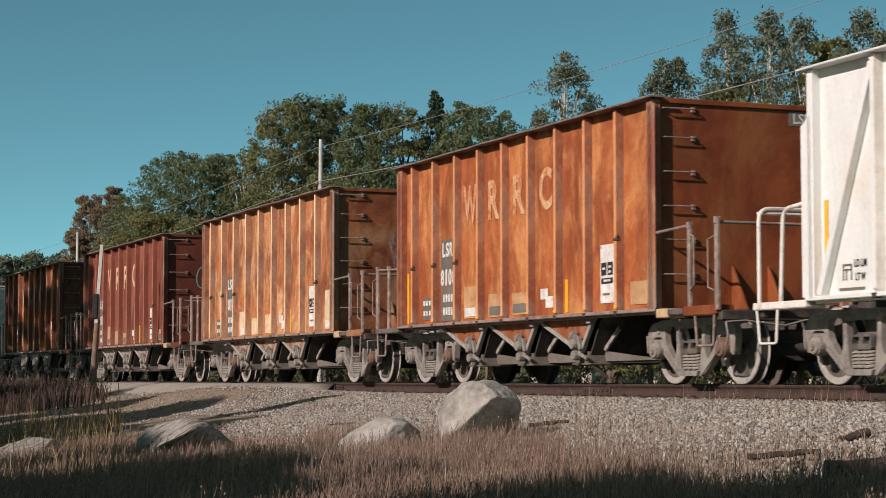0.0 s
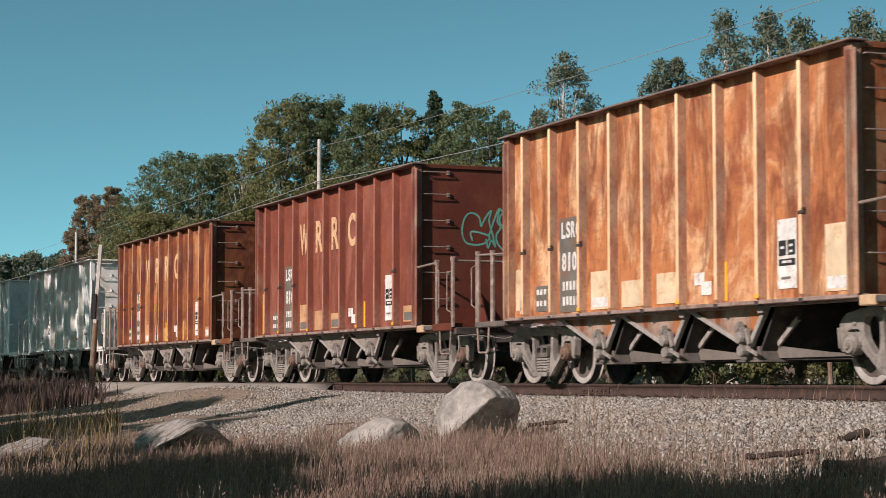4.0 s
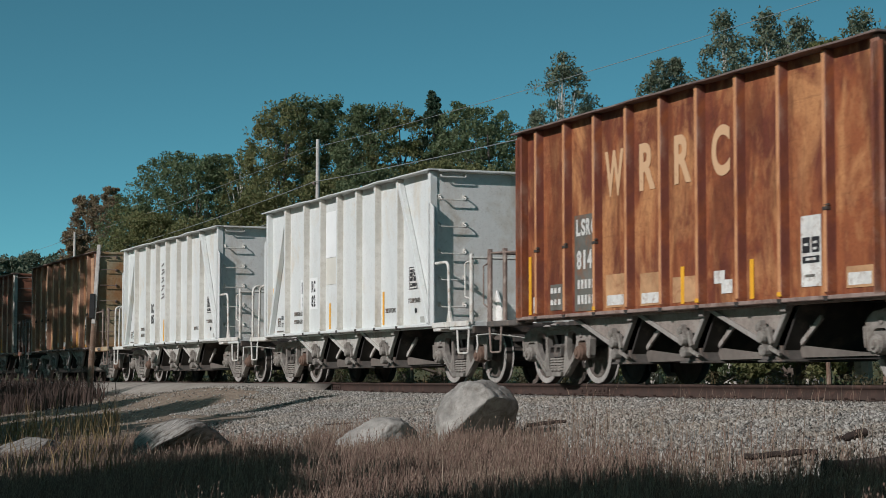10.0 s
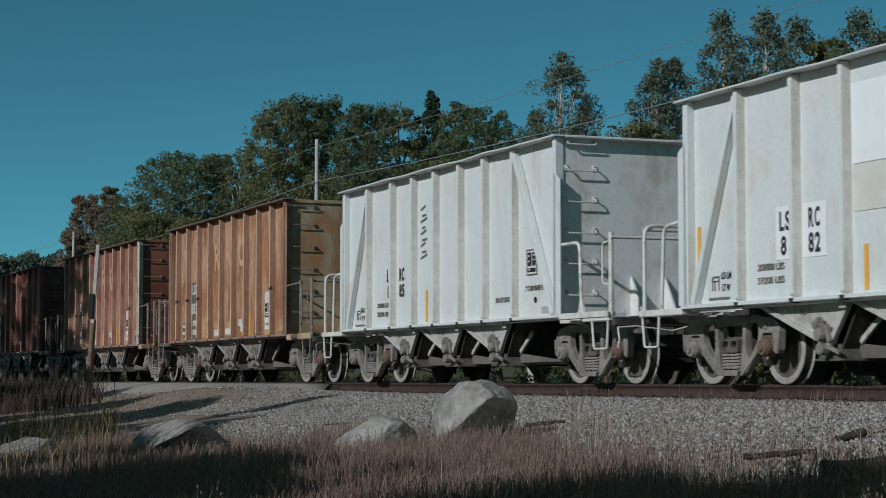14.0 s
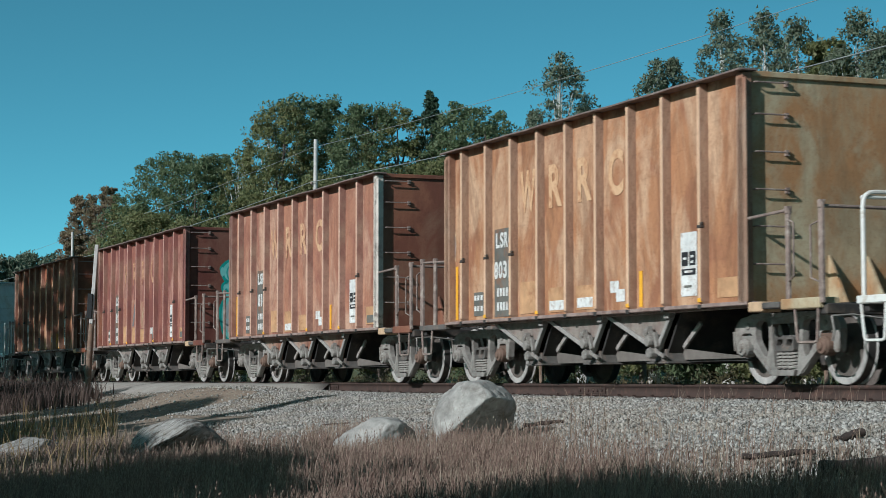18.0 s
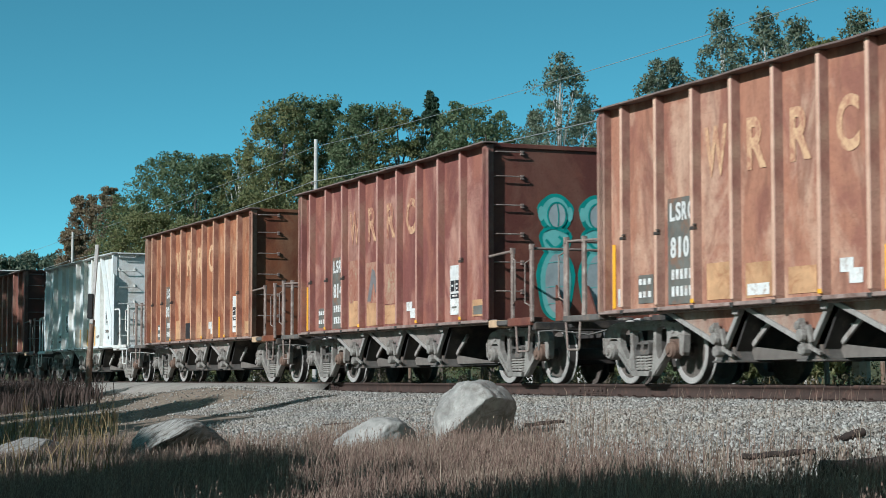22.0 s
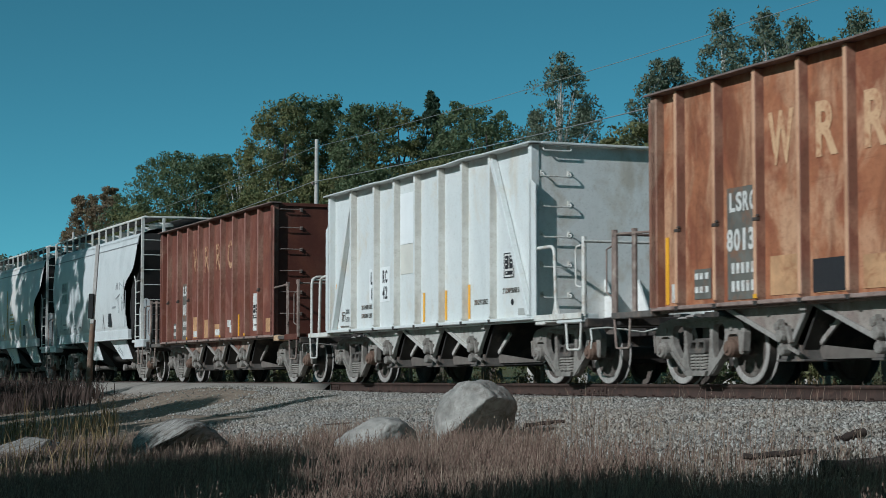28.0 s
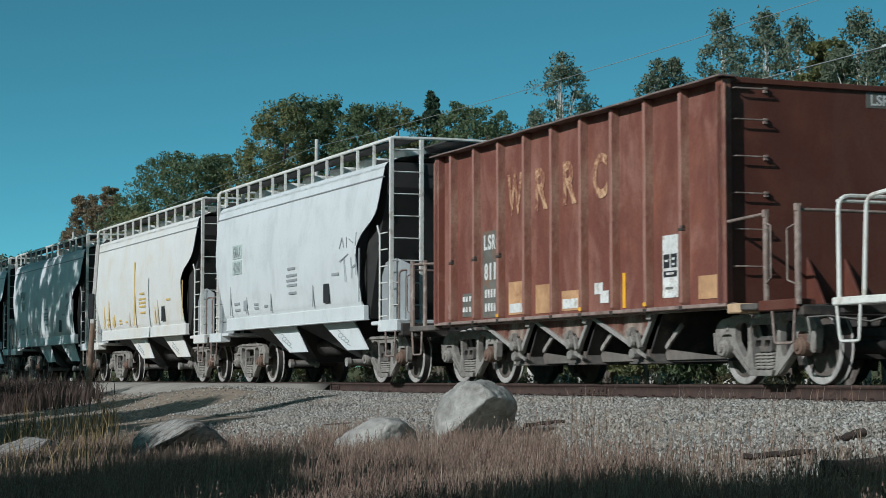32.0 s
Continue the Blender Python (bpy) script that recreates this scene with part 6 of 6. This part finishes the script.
boulder(-3.02, 22.8, -0.76, (0.60, 0.46, 0.36), M_GNEISS, 15, 3, "grey streaked boulder with a dark fissured side",
        facets=(((0.52, -0.62, -0.56), 0.20), ((0.88, -0.47, 0.0), 0.55), ((-0.55, -0.5, 0.66), 0.78), ((0.75, 0.1, 0.65), 0.84)))
boulder(-5.18, 24.6, -0.94, (0.50, 0.45, 0.28), M_GNEISS, 21, 4, "low grey boulder beside a thin stake", facets=(((-0.2, -0.5, 0.85), 0.76), ((0.85, -0.4, 0.3), 0.78)))


def log(x, y, length, r, rz, lift, label, tilt=4):
    sh = Shape()
    n = 7
    sh.tube([(length * (i / n - 0.5), 0.010 * math.sin(i * 1.7), 0.007 * math.cos(i * 2.3)) for i in range(n + 1)],
            [r * (0.75 + 0.35 * noise.noise(Vector((i * 0.9, x, 0)))) for i in range(n + 1)], 9)
    return solid("log", sh.mesh("log", 0, True), M_DEADWOOD, pose(x, y, ground_z(x, y) + lift, 0, -tilt, rz), label, "log")


log(3.45, 16.6, 0.34, 0.05, 30, 0.05, "short dark rotten log on the ballast", 14)
log(1.16, 22.0, 0.48, 0.03, 20, 0.06, "dark stick on the gravel", 6)
log(-0.95, 24.0, 0.5, 0.018, 8, 0.03, "weathered branch on the sandy gravel")
log(-1.4, 26.5, 0.4, 0.02, -12, 0.03, "weathered branch on the sandy gravel")
log(2.62, 15.2, 0.6, 0.03, 12, 0.10, "dark fallen branch in the grass")
log(3.0, 13.9, 0.62, 0.085, -6, 0.10, "dark rotten stump lying in the grass", 3)


def stake(x, y, h):
    sh = Shape().bar((0, 0, -0.2), (0.01, 0, h), 0.03, 0.012, (0, 1, 0))
    solid("stake", sh.mesh("stake", 0.003), M_DEADWOOD, pose(x, y, ground_z(x, y)), "thin dark metal stake beside a boulder", "stake")


stake(-4.72, 23.9, 0.46)


def old_post():
    x, y = -9.02, 50.0
    z = ground_z(x, y)
    ob = thing("post", pose(x, y, z, 0, 1.9, 0), "leaning weathered wooden post with a grey upper board and dark band", "post")
    part("lower_post", Shape().tube([(0, 0, -0.4), (0, 0, 0.9), (0.03, 0, 1.95)], [0.085, 0.078, 0.07], 12).mesh("lower_post", 0, True), M_POST, ob)
    part("upper_board", Shape().bar((0.02, -0.06, 1.85), (0.08, -0.06, 3.88), 0.095, 0.06, (0, 1, 0)).mesh("upper_board", 0.012), M_POLE, ob, "grey upper board")
    part("dark_band", Shape().box(-0.09, 0.05, -0.13, -0.04, 1.98, 2.62).mesh("dark_band", 0.02), M_HOSE, ob)


old_post()


# ---- the pole line behind the track ----
LINE = -8.0


def utility_pole(s, h, arm):
    x, y, a = along(s, LINE)
    ob = thing("utility_pole", pose(x, y, ground_z(x, y), 0, 0, math.degrees(a) - 90), "bleached wooden utility pole behind the track", "utility pole", "poles of the wire line")
    part("pole_shaft", Shape().tube([(0, 0, -0.5), (0, 0, h * 0.5), (0.02, 0, h)], [0.095, 0.085, 0.07], 14).mesh("pole_shaft", 0, True), M_POLE, ob)
    for z in arm:
        part("insulator", Shape().turned([(0.02, 0.0), (0.05, 0.02), (0.05, 0.06), (0.03, 0.10)], (0, -0.14, z), 12, "z").bar((0, 0, z), (0, -0.15, z), 0.03, 0.03).mesh("insulator", 0, True), M_GALV, ob)
    return ob


POLE_S = ((-24.0, 9.1), (41.8, 9.1), (80.0, 8.6), (118.0, 8.4), (156.0, 8.4))
for s, h in POLE_S:
    utility_pole(s, h, (h - 1.6, h - 2.5))


def wire(kz, sag, label, r=0.014):
    sh = Shape()
    pts = []
    for (s0, h0), (s1, h1) in zip(POLE_S, POLE_S[1:]):
        for i in range(14):
            t = i / 14
            x, y, _ = along(s0 + (s1 - s0) * t, LINE + 0.14)
            xa, ya, _ = along(s0, LINE)
            xb, yb, _ = along(s1, LINE)
            za, zb = ground_z(xa, ya) + h0 - kz, ground_z(xb, yb) + h1 - kz
            pts.append((x, y, za + (zb - za) * t - sag * ((s1 - s0) / 66) ** 2 * 4 * t * (1 - t)))
    sh.tube(pts, r, 5)
    solid("wire", sh.mesh("wire", 0, True), M_WIRE, None, label, "wire", "wires of the pole line")


wire(1.5, 0.55, "slack aluminium wire strung between utility poles")
wire(0.3, 0.45, "upper aluminium wire strung between utility poles", 0.008)
wire(2.4, 0.70, "lower slack aluminium wire strung between utility poles")


# ---- trees ----
L_OAK = leaves("dark_oak_leaves", (0.085, 0.116, 0.054), (0.125, 0.159, 0.074), (0.185, 0.210, 0.106))
L_OLIVE = leaves("olive_leaves", (0.125, 0.139, 0.054), (0.182, 0.187, 0.074), (0.263, 0.241, 0.106))
L_ASPEN = leaves("pale_aspen_leaves", (0.105, 0.125, 0.080), (0.155, 0.180, 0.115), (0.235, 0.250, 0.165))
L_MAPLE = leaves("reddish_maple_leaves", (0.177, 0.177, 0.092), (0.227, 0.177, 0.106), (0.284, 0.192, 0.121), (0.284, 0.248, 0.128))
L_PINE = leaves("dark_pine_needles", (0.040, 0.071, 0.043), (0.064, 0.097, 0.057), (0.092, 0.121, 0.064))
L_FAR = leaves("distant_leaves", (0.106, 0.142, 0.099), (0.149, 0.177, 0.116), (0.199, 0.213, 0.131))
L_SCRUB = leaves("brownish_scrub_leaves", (0.060, 0.055, 0.028), (0.10, 0.085, 0.042), (0.15, 0.125, 0.060))


def leaf_cloud(rng, centres, radii, per, size, flat=0.75):
    """Small three-cornered leaves scattered in clumps."""
    n = len(centres) * per
    c = np.repeat(centres, per, 0)
    r = np.repeat(radii, per)
    d = rng.normal(0, 1, (n, 3))
    d /= np.linalg.norm(d, axis=1)[:, None]
    p = c + d * (r * rng.uniform(0.25, 1.0, n) ** 0.6)[:, None] * np.array([1, 1, flat])
    a = rng.normal(0, 1, (n, 3))
    a /= np.linalg.norm(a, axis=1)[:, None]
    b = np.cross(a, rng.normal(0, 1, (n, 3)))
    b /= np.linalg.norm(b, axis=1)[:, None]
    s = (size * rng.uniform(0.6, 1.4, n))[:, None]
    v = np.stack([p - a * s, p + b * s * 0.7 + a * s * 0.2, p + a * s * 0.9 - b * s * 0.35], 1).reshape(-1, 3)
    return v, np.arange(3 * n).reshape(-1, 3)


def tree(x, y, h, w, kind, seed, label, bare=0.25, clumps=90, per=60, leaf=0.13, name="tree"):
    """A tree w metres wide: trunk, limbs, and a crown of clumps with gaps."""
    rng = np.random.default_rng(seed)
    slim = kind == "aspen"
    z = ground_z(x, y) - 0.05
    ob = thing(name, pose(x, y, z), label, "tree", "trees behind the track")
    mat, bark = {"oak": (L_OAK, M_BARK), "olive": (L_OLIVE, M_BARK), "aspen": (L_ASPEN, M_BIRCH), "maple": (L_MAPLE, M_BARK), "pine": (L_PINE, M_BARK), "far": (L_FAR, M_BARK), "birch": (L_OLIVE, M_BIRCH)}[kind]
    sh = Shape()
    r0 = 0.018 * h + 0.03
    lean = rng.normal(0, 0.02 * h, 2)
    spine = [(lean[0] * t * t, lean[1] * t * t, h * 0.93 * t) for t in (0, 0.2, 0.4, 0.6, 0.8, 1.0)]
    sh.tube(spine, [r0 * 1.25, r0, r0 * 0.8, r0 * 0.55, r0 * 0.3, r0 * 0.1], 8)
    centres, radii = [], []
    for _ in range(clumps):
        t = rng.uniform(bare, 1.0)
        if kind == "pine":
            prof = 1.02 - t
        elif kind == "aspen":
            prof = 0.55 * math.sin(math.pi * min((t - bare) / (1 - bare) * 0.9 + 0.12, 1)) ** 0.7
        elif kind == "maple":
            prof = 0.5 * (1.1 - t) ** 0.55
        else:
            prof = 0.52 * math.sin(math.pi * min((t - bare) / (1 - bare) * 0.80 + 0.17, 1)) ** 0.55
        ang = rng.uniform(0, 2 * math.pi)
        rad = w * prof * (0.35 + 0.65 * math.sqrt(rng.uniform(0, 1))) * (0.8 + 0.35 * noise.noise(Vector((math.cos(ang) * 1.3, math.sin(ang) * 1.3, t * 4 + seed))))
        centres.append((lean[0] * t * t + rad * math.cos(ang), lean[1] * t * t + rad * math.sin(ang), h * t))
        radii.append(w * rng.uniform(0.028, 0.085) * (0.8 if kind in ("pine", "maple") else 1.0) * (1.5 if slim else 1.0))
    centres, radii = np.array(centres), np.array(radii)
    for c in centres[: 34 if h > 4 else 12]:
        t = max(c[2] / h - rng.uniform(0.10, 0.25), 0.12)
        a = Vector((lean[0] * t * t, lean[1] * t * t, h * 0.93 * t))
        b = Vector(c)
        mid = a.lerp(b, 0.5) + Vector((0, 0, 0.06 * (b - a).length))
        rr = r0 * (1.1 - t) * 0.45
        sh.tube([a, mid, b], [rr, rr * 0.6, rr * 0.15], 5)
    part("trunk", sh.mesh("trunk", 0, True), bark, ob)
    v, f = leaf_cloud(rng, centres, radii, per, leaf)
    cr = bulk("crown", v, f, mat, "", "", "")
    cr.parent = ob
    return ob


# metres to the side for each metre ahead, distance, height over the rails, width, kind
TREES = [
    (-0.226, 150, 9.5, 8, "far"), (-0.205, 155, 9.8, 8, "far"), (-0.248, 150, 10, 9, "far"), (-0.27, 140, 10, 9, "far"),
    (-0.184, 112, 10.8, 4.4, "maple"), (-0.173, 108, 10.9, 3.8, "maple"), (-0.190, 110, 8.6, 4.0, "maple"), (-0.160, 104, 9.6, 4.5, "olive"),
    (-0.145, 98, 11.6, 6.0, "oak"), (-0.128, 95, 11.1, 6.0, "oak"), (-0.113, 96, 11.3, 5.0, "oak"), (-0.150, 90, 8.0, 5.0, "olive"), (-0.125, 86, 7.4, 5.0, "olive"),
    (-0.093, 92, 12.4, 4.4, "birch"), (-0.102, 94, 11.2, 3.2, "birch"), (-0.083, 88, 12.6, 5.0, "olive"), (-0.070, 88, 12.9, 5.5, "oak"), (-0.052, 88, 12.8, 5.0, "oak"),
    (-0.036, 86, 12.2, 4.5, "oak"), (-0.020, 86, 12.1, 4.5, "olive"), (-0.003, 86, 12.9, 3.4, "pine"), (0.012, 84, 12.0, 4.5, "oak"), (0.028, 82, 11.4, 4.8, "oak"),
    (-0.090, 80, 8.0, 5.0, "olive"), (-0.060, 78, 8.4, 5.0, "olive"), (-0.030, 76, 8.4, 5.0, "oak"), (0.0, 74, 8.6, 5.0, "olive"), (0.025, 72, 8.2, 4.6, "olive"),
    (0.047, 66, 9.4, 2.0, "aspen"), (0.061, 60, 10.3, 3.0, "aspen"), (0.073, 62, 9.0, 2.2, "aspen"), (0.050, 58, 7.2, 3.4, "olive"), (0.085, 56, 6.9, 3.6, "oak"), (0.105, 54, 7.4, 3.6, "olive"),
    (0.108, 54, 9.2, 2.2, "aspen"), (0.119, 54, 9.3, 2.2, "aspen"), (0.138, 52, 8.2, 2.6, "aspen"), (0.148, 50, 9.7, 2.4, "aspen"), (0.158, 50, 8.0, 3.0, "olive"), (0.170, 48, 9.4, 2.4, "aspen"), (0.190, 47, 9.1, 2.8, "aspen"),
    (0.205, 46, 8.4, 2.4, "olive"), (0.215, 45, 8.8, 2.4, "aspen"), (0.235, 44, 8.2, 3.0, "aspen"), (0.26, 44, 8.0, 3.0, "olive"), (0.180, 44, 6.4, 3.0, "olive"), (0.14, 47, 6.0, 3.0, "oak"),
]
TREE_WORDS = {"oak": "dark green broad oak with an uneven crown", "olive": "olive-green leafy tree turning yellow", "aspen": "slender pale-leaved aspen with a light trunk", "maple": "reddish-brown autumn maple with a pointed crown",
              "pine": "dark green pine standing above the other trees", "far": "distant green tree at the edge of the woods", "birch": "thin-leaved birch with white limbs"}
for i, (k, d, h, w, kind) in enumerate(TREES):
    slim = kind == "aspen"
    tree(k * d, d, h * 1.02 + 0.25, w * 1.25, kind, 100 + i, TREE_WORDS[kind], 0.24 if slim else 0.14, 200 if slim else (130 if kind == "birch" else 340), 62 if slim else (50 if kind == "birch" else 84), 0.052 if slim else (0.074 if kind != "far" else 0.15))

# trees beyond the left edge and behind the camera, whose shade falls on the train and the grass
SHADERS = [(-20.7, 53.6, 12.0, 5.5, 0.25, 185), (-22.6, 58.2, 12.2, 6.0, 0.25, 185), (-24.5, 62.9, 11.8, 6.0, 0.25, 185), (-26.3, 67.5, 11.2, 5.0, 0.25, 170),
           (-23.6, 48.0, 14.8, 5.5, 0.30, 130), (-24.8, 52.0, 14.8, 6.0, 0.30, 130), (-26.4, 56.0, 14.8, 6.0, 0.30, 130), (-28.2, 60.5, 14.8, 6.0, 0.30, 130), (-19.5, 15.5, 12.0, 6.0, 0.45, 150), (-24.0, 20.5, 12.0, 6.0, 0.45, 150),
           (-17.0, 7.7, 10.2, 3.2, 0.48, 300), (-13.7, 8.1, 9.4, 2.4, 0.38, 420), (-13.8, 10.3, 9.4, 2.6, 0.38, 420), (-15.8, 11.3, 9.4, 2.8, 0.38, 420), (-17.9, 12.0, 9.4, 3.0, 0.38, 420),
           (-19.0, 25.0, 11.0, 6.0, 0.30, 320), (-24.3, 33.8, 12.0, 6.0, 0.2, 300), (-17.2, 21.8, 9.5, 4.0, 0.35, 240), (-21.0, 30.0, 11.0, 6.0, 0.30, 260),
           (-7.7, 6.4, 7.2, 2.4, 0.60, 220), (-12.7, 5.3, 9.4, 2.0, 0.40, 380), (-13.0, 7.1, 9.4, 2.0, 0.40, 380), (-6.3, 4.1, 7.8, 2.6, 0.58, 300), (-9.1, 2.6, 9.2, 2.6, 0.60, 280), (-10.9, 0.1, 8.8, 3.2, 0.55, 260), (-15.8, 18.2, 9.4, 3.4, 0.55, 220), (-11.2, 10.2, 7.4, 3.0, 0.45, 420), (-11.2, 8.3, 7.4, 3.0, 0.45, 420), (-17.3, 43.2, 7.0, 6.0, 0.12, 300)]
for i, (x, y, h, w, bare, clumps) in enumerate(SHADERS):
    tree(x, y, h, w, "oak", 300 + i, "dark green oak out of view, added for its shade", bare, clumps, 50, 0.17)
# unseen oaks added behind the camera, to hold back sky light from the verge
for i, (x, y, h, w) in enumerate(((9.5, -1.0, 13, 8), (3.0, -8.0, 13, 8), (-4.0, -9.5, 12, 7), (18.0, 2.0, 14, 8))):
    tree(x, y, h, w, "oak", 340 + i, "dark green oak out of view, added for its shade", 0.2, 220, 50, 0.24)
tree(-13.9, 22.9, 9.7, 3.2, "pine", 320, "slim dark pine beside the crossing", 0.10, 160, 40, 0.12)


def brush(count, s0, s1, q0, q1, h, mat, name, label, seed):
    """Low leafy scrub along the far side."""
    rng = np.random.default_rng(seed)
    cs, rs = [], []
    for _ in range(count):
        x, y, _a = along(rng.uniform(s0, s1), -rng.uniform(q0, q1))
        cs.append((x, y, ground_z(x, y) + rng.uniform(0.1, h)))
        rs.append(rng.uniform(0.18, 0.42))
    v, f = leaf_cloud(rng, np.array(cs), np.array(rs), 60, 0.04)
    bulk(name, v, f, mat, label, "shrubs")


brush(620, -14, 70, 5.5, 9.5, 0.9, L_SCRUB, "scrub", "low olive scrub behind the rails", 41)
brush(420, 0, 110, 9.0, 16.0, 2.2, L_OAK, "undergrowth", "dark green undergrowth below the trees", 42)
for i in range(9):
    x, y, _ = along(-6 + 5.2 * i + 1.3 * (i % 3), -7.0 - 0.5 * (i % 2))
    sh = Shape().tube([(0, 0, -0.2), (0.02, 0, 0.5), (0.0, 0.03, 1.2)], [0.06, 0.055, 0.05], 8)
    solid("fence_post", sh.mesh("fence_post", 0, True), M_POST, pose(x, y, ground_z(x, y)), "short grey wooden fence post in the scrub", "fence post", "fence posts behind the track")


# ---- dry grass ----
def grass_material(name, *cols):
    n = Nodes(name)
    r = n.random_island()
    c = n.ramp(r, *[(i / (len(cols) - 1), c) for i, c in enumerate(cols)])
    return n.done(c, 0.8)


G_DRY = grass_material("dry_tawny_grass", (0.115, 0.078, 0.055), (0.205, 0.15, 0.108), (0.33, 0.26, 0.19))
G_RED = grass_material("reddish_bluestem", (0.098, 0.060, 0.046), (0.175, 0.113, 0.085), (0.285, 0.205, 0.155))
# brown darkened in place of the shade that lies on the brush
G_BRUSH_SHADED = grass_material("shade_darkened_brown_brush", (0.030, 0.020, 0.016), (0.056, 0.037, 0.029), (0.095, 0.062, 0.047))
G_GREEN = grass_material("yellowing_green_grass", (0.10, 0.068, 0.03), (0.18, 0.125, 0.055), (0.28, 0.20, 0.09))


def grass(name, count, box, height, width, mat, seed, label, heads=0.15, mask=None):
    rng = np.random.default_rng(seed)
    x0, x1, y0, y1 = box
    V, F = [], []
    made = 0
    while made < count:
        y = math.sqrt(rng.uniform(y0 * y0, y1 * y1))
        x = rng.uniform(x0, x1) * y
        if mask and not mask(x, y, rng):
            continue
        made += 1
        h = height * rng.uniform(0.35, 1.15) * (1.5 if rng.uniform() < 0.06 else 1.0) * (0.75 + 0.5 * noise.noise(Vector((x * 0.9, y * 0.9, seed))))
        z = ground_z(x, y)
        a = rng.uniform(0, 6.283)
        lean = rng.uniform(0.05, 0.42) * h
        dx, dy = math.cos(a) * lean + 0.06 * h, math.sin(a) * lean
        w = width * rng.uniform(0.6, 1.4)
        b = rng.uniform(-0.6, 0.6)
        ux, uy = math.cos(b) * w, math.sin(b) * w
        n = len(V)
        V += [(x - ux, y - uy, z - 0.02), (x + ux, y + uy, z - 0.02), (x + dx * 0.3 - ux * 0.8, y + dy * 0.3 - uy * 0.8, z + h * 0.55), (x + dx * 0.3 + ux * 0.8, y + dy * 0.3 + uy * 0.8, z + h * 0.55),
              (x + dx - ux * 0.15, y + dy - uy * 0.15, z + h), (x + dx + ux * 0.15, y + dy + uy * 0.15, z + h)]
        F += [(n, n + 1, n + 3, n + 2), (n + 2, n + 3, n + 5, n + 4)]
        if rng.uniform() < heads:
            for k in range(4):
                t = 0.72 + 0.08 * k
                px, py, pz = x + dx * t + rng.normal(0, 0.012), y + dy * t + rng.normal(0, 0.012), z + h * t
                n = len(V)
                e = 0.008
                V += [(px - e * 0.6, py, pz), (px, py - e * 0.3, pz - e * 1.4), (px + e * 0.6, py, pz + e * 0.3), (px + e * 0.1, py, pz + e * 1.8)]
                F.append((n, n + 1, n + 2, n + 3))
    bulk(name, V, F, mat, label, "grass")


def grassy(x, y, rng):
    q, s = beside(x, y)
    edge = 5.8 + 0.9 * noise.noise(Vector((x * 0.5, y * 0.5, 9.0)))
    if x / y < -0.16:
        edge += 1.2 if rng.uniform() < 0.7 else -0.9
    elif x / y < -0.07:
        edge += 1.7
    elif x / y < 0.0:
        edge += 0.8
    if x / y > 0.06:
        edge += 0.65
    return rng.uniform() < (0.006 if q < edge - 1.0 else (0.14 if q < edge else 1.0))


grass("bluestem_grass", 46000, (-0.245, 0.245, 9.0, 25.0), 0.31, 0.0030, G_RED, 61, "dense dry reddish-brown bluestem grass", 0.2, grassy)
grass("tawny_grass", 36000, (-0.245, 0.245, 9.0, 26.0), 0.27, 0.0028, G_DRY, 62, "dry tawny grass growing out of the gravel", 0.1, grassy)
grass("yellow_grass", 900, (-0.245, -0.165, 19.0, 36.0), 0.55, 0.006, G_GREEN, 63, "tall yellowing grass by the crossing", 0.1)
grass("verge_weeds", 520, (-0.05, 0.245, 14.0, 22.0), 0.36, 0.0026, G_DRY, 64, "thin dry weeds scattered over the ballast", 0.2, lambda x, y, rng: 4.2 < beside(x, y)[0] < 6.5)
grass("tall_brush", 4200, (-0.238, -0.160, 43.0, 56.0), 0.66, 0.009, G_BRUSH_SHADED, 66, "tall dry brown brush beside the crossing road, coloured as shaded", 0.3,
      lambda x, y, rng: beside(x, y)[0] > 2.6 and rng.uniform() < min(max((-0.165 - x / y) / 0.05, 0.0), 1.0) ** 1.5)
grass("far_grass", 14000, (-0.03, 0.25, 31.0, 58.0), 0.45, 0.010, G_GREEN, 65, "yellow-green grass behind the rails", 0.0, lambda x, y, rng: -9 < beside(x, y)[0] < -3)


# ---- what moves ----
def run(t):
    """How far the train has gone after t seconds."""
    return 4.45476 * t + 0.005645 * t * t - 0.00003783 * t ** 3


def motions():
    for car, s, wheelsets in CARS.values():
        walk(car, [(t, track_pose(s - run(t))) for t in (0, 4, 8, 12, 16, 20, 24, 28, 32)])
        for w in wheelsets:
            at = w.matrix_basis.translation.copy()
            walk(w, [(k * 4 / 30, pose(at.x, 0, WHEEL_R, 0, math.degrees(run(k * 4 / 30) / WHEEL_R) + at.x * 40, 0)) for k in range(241)])


motions()
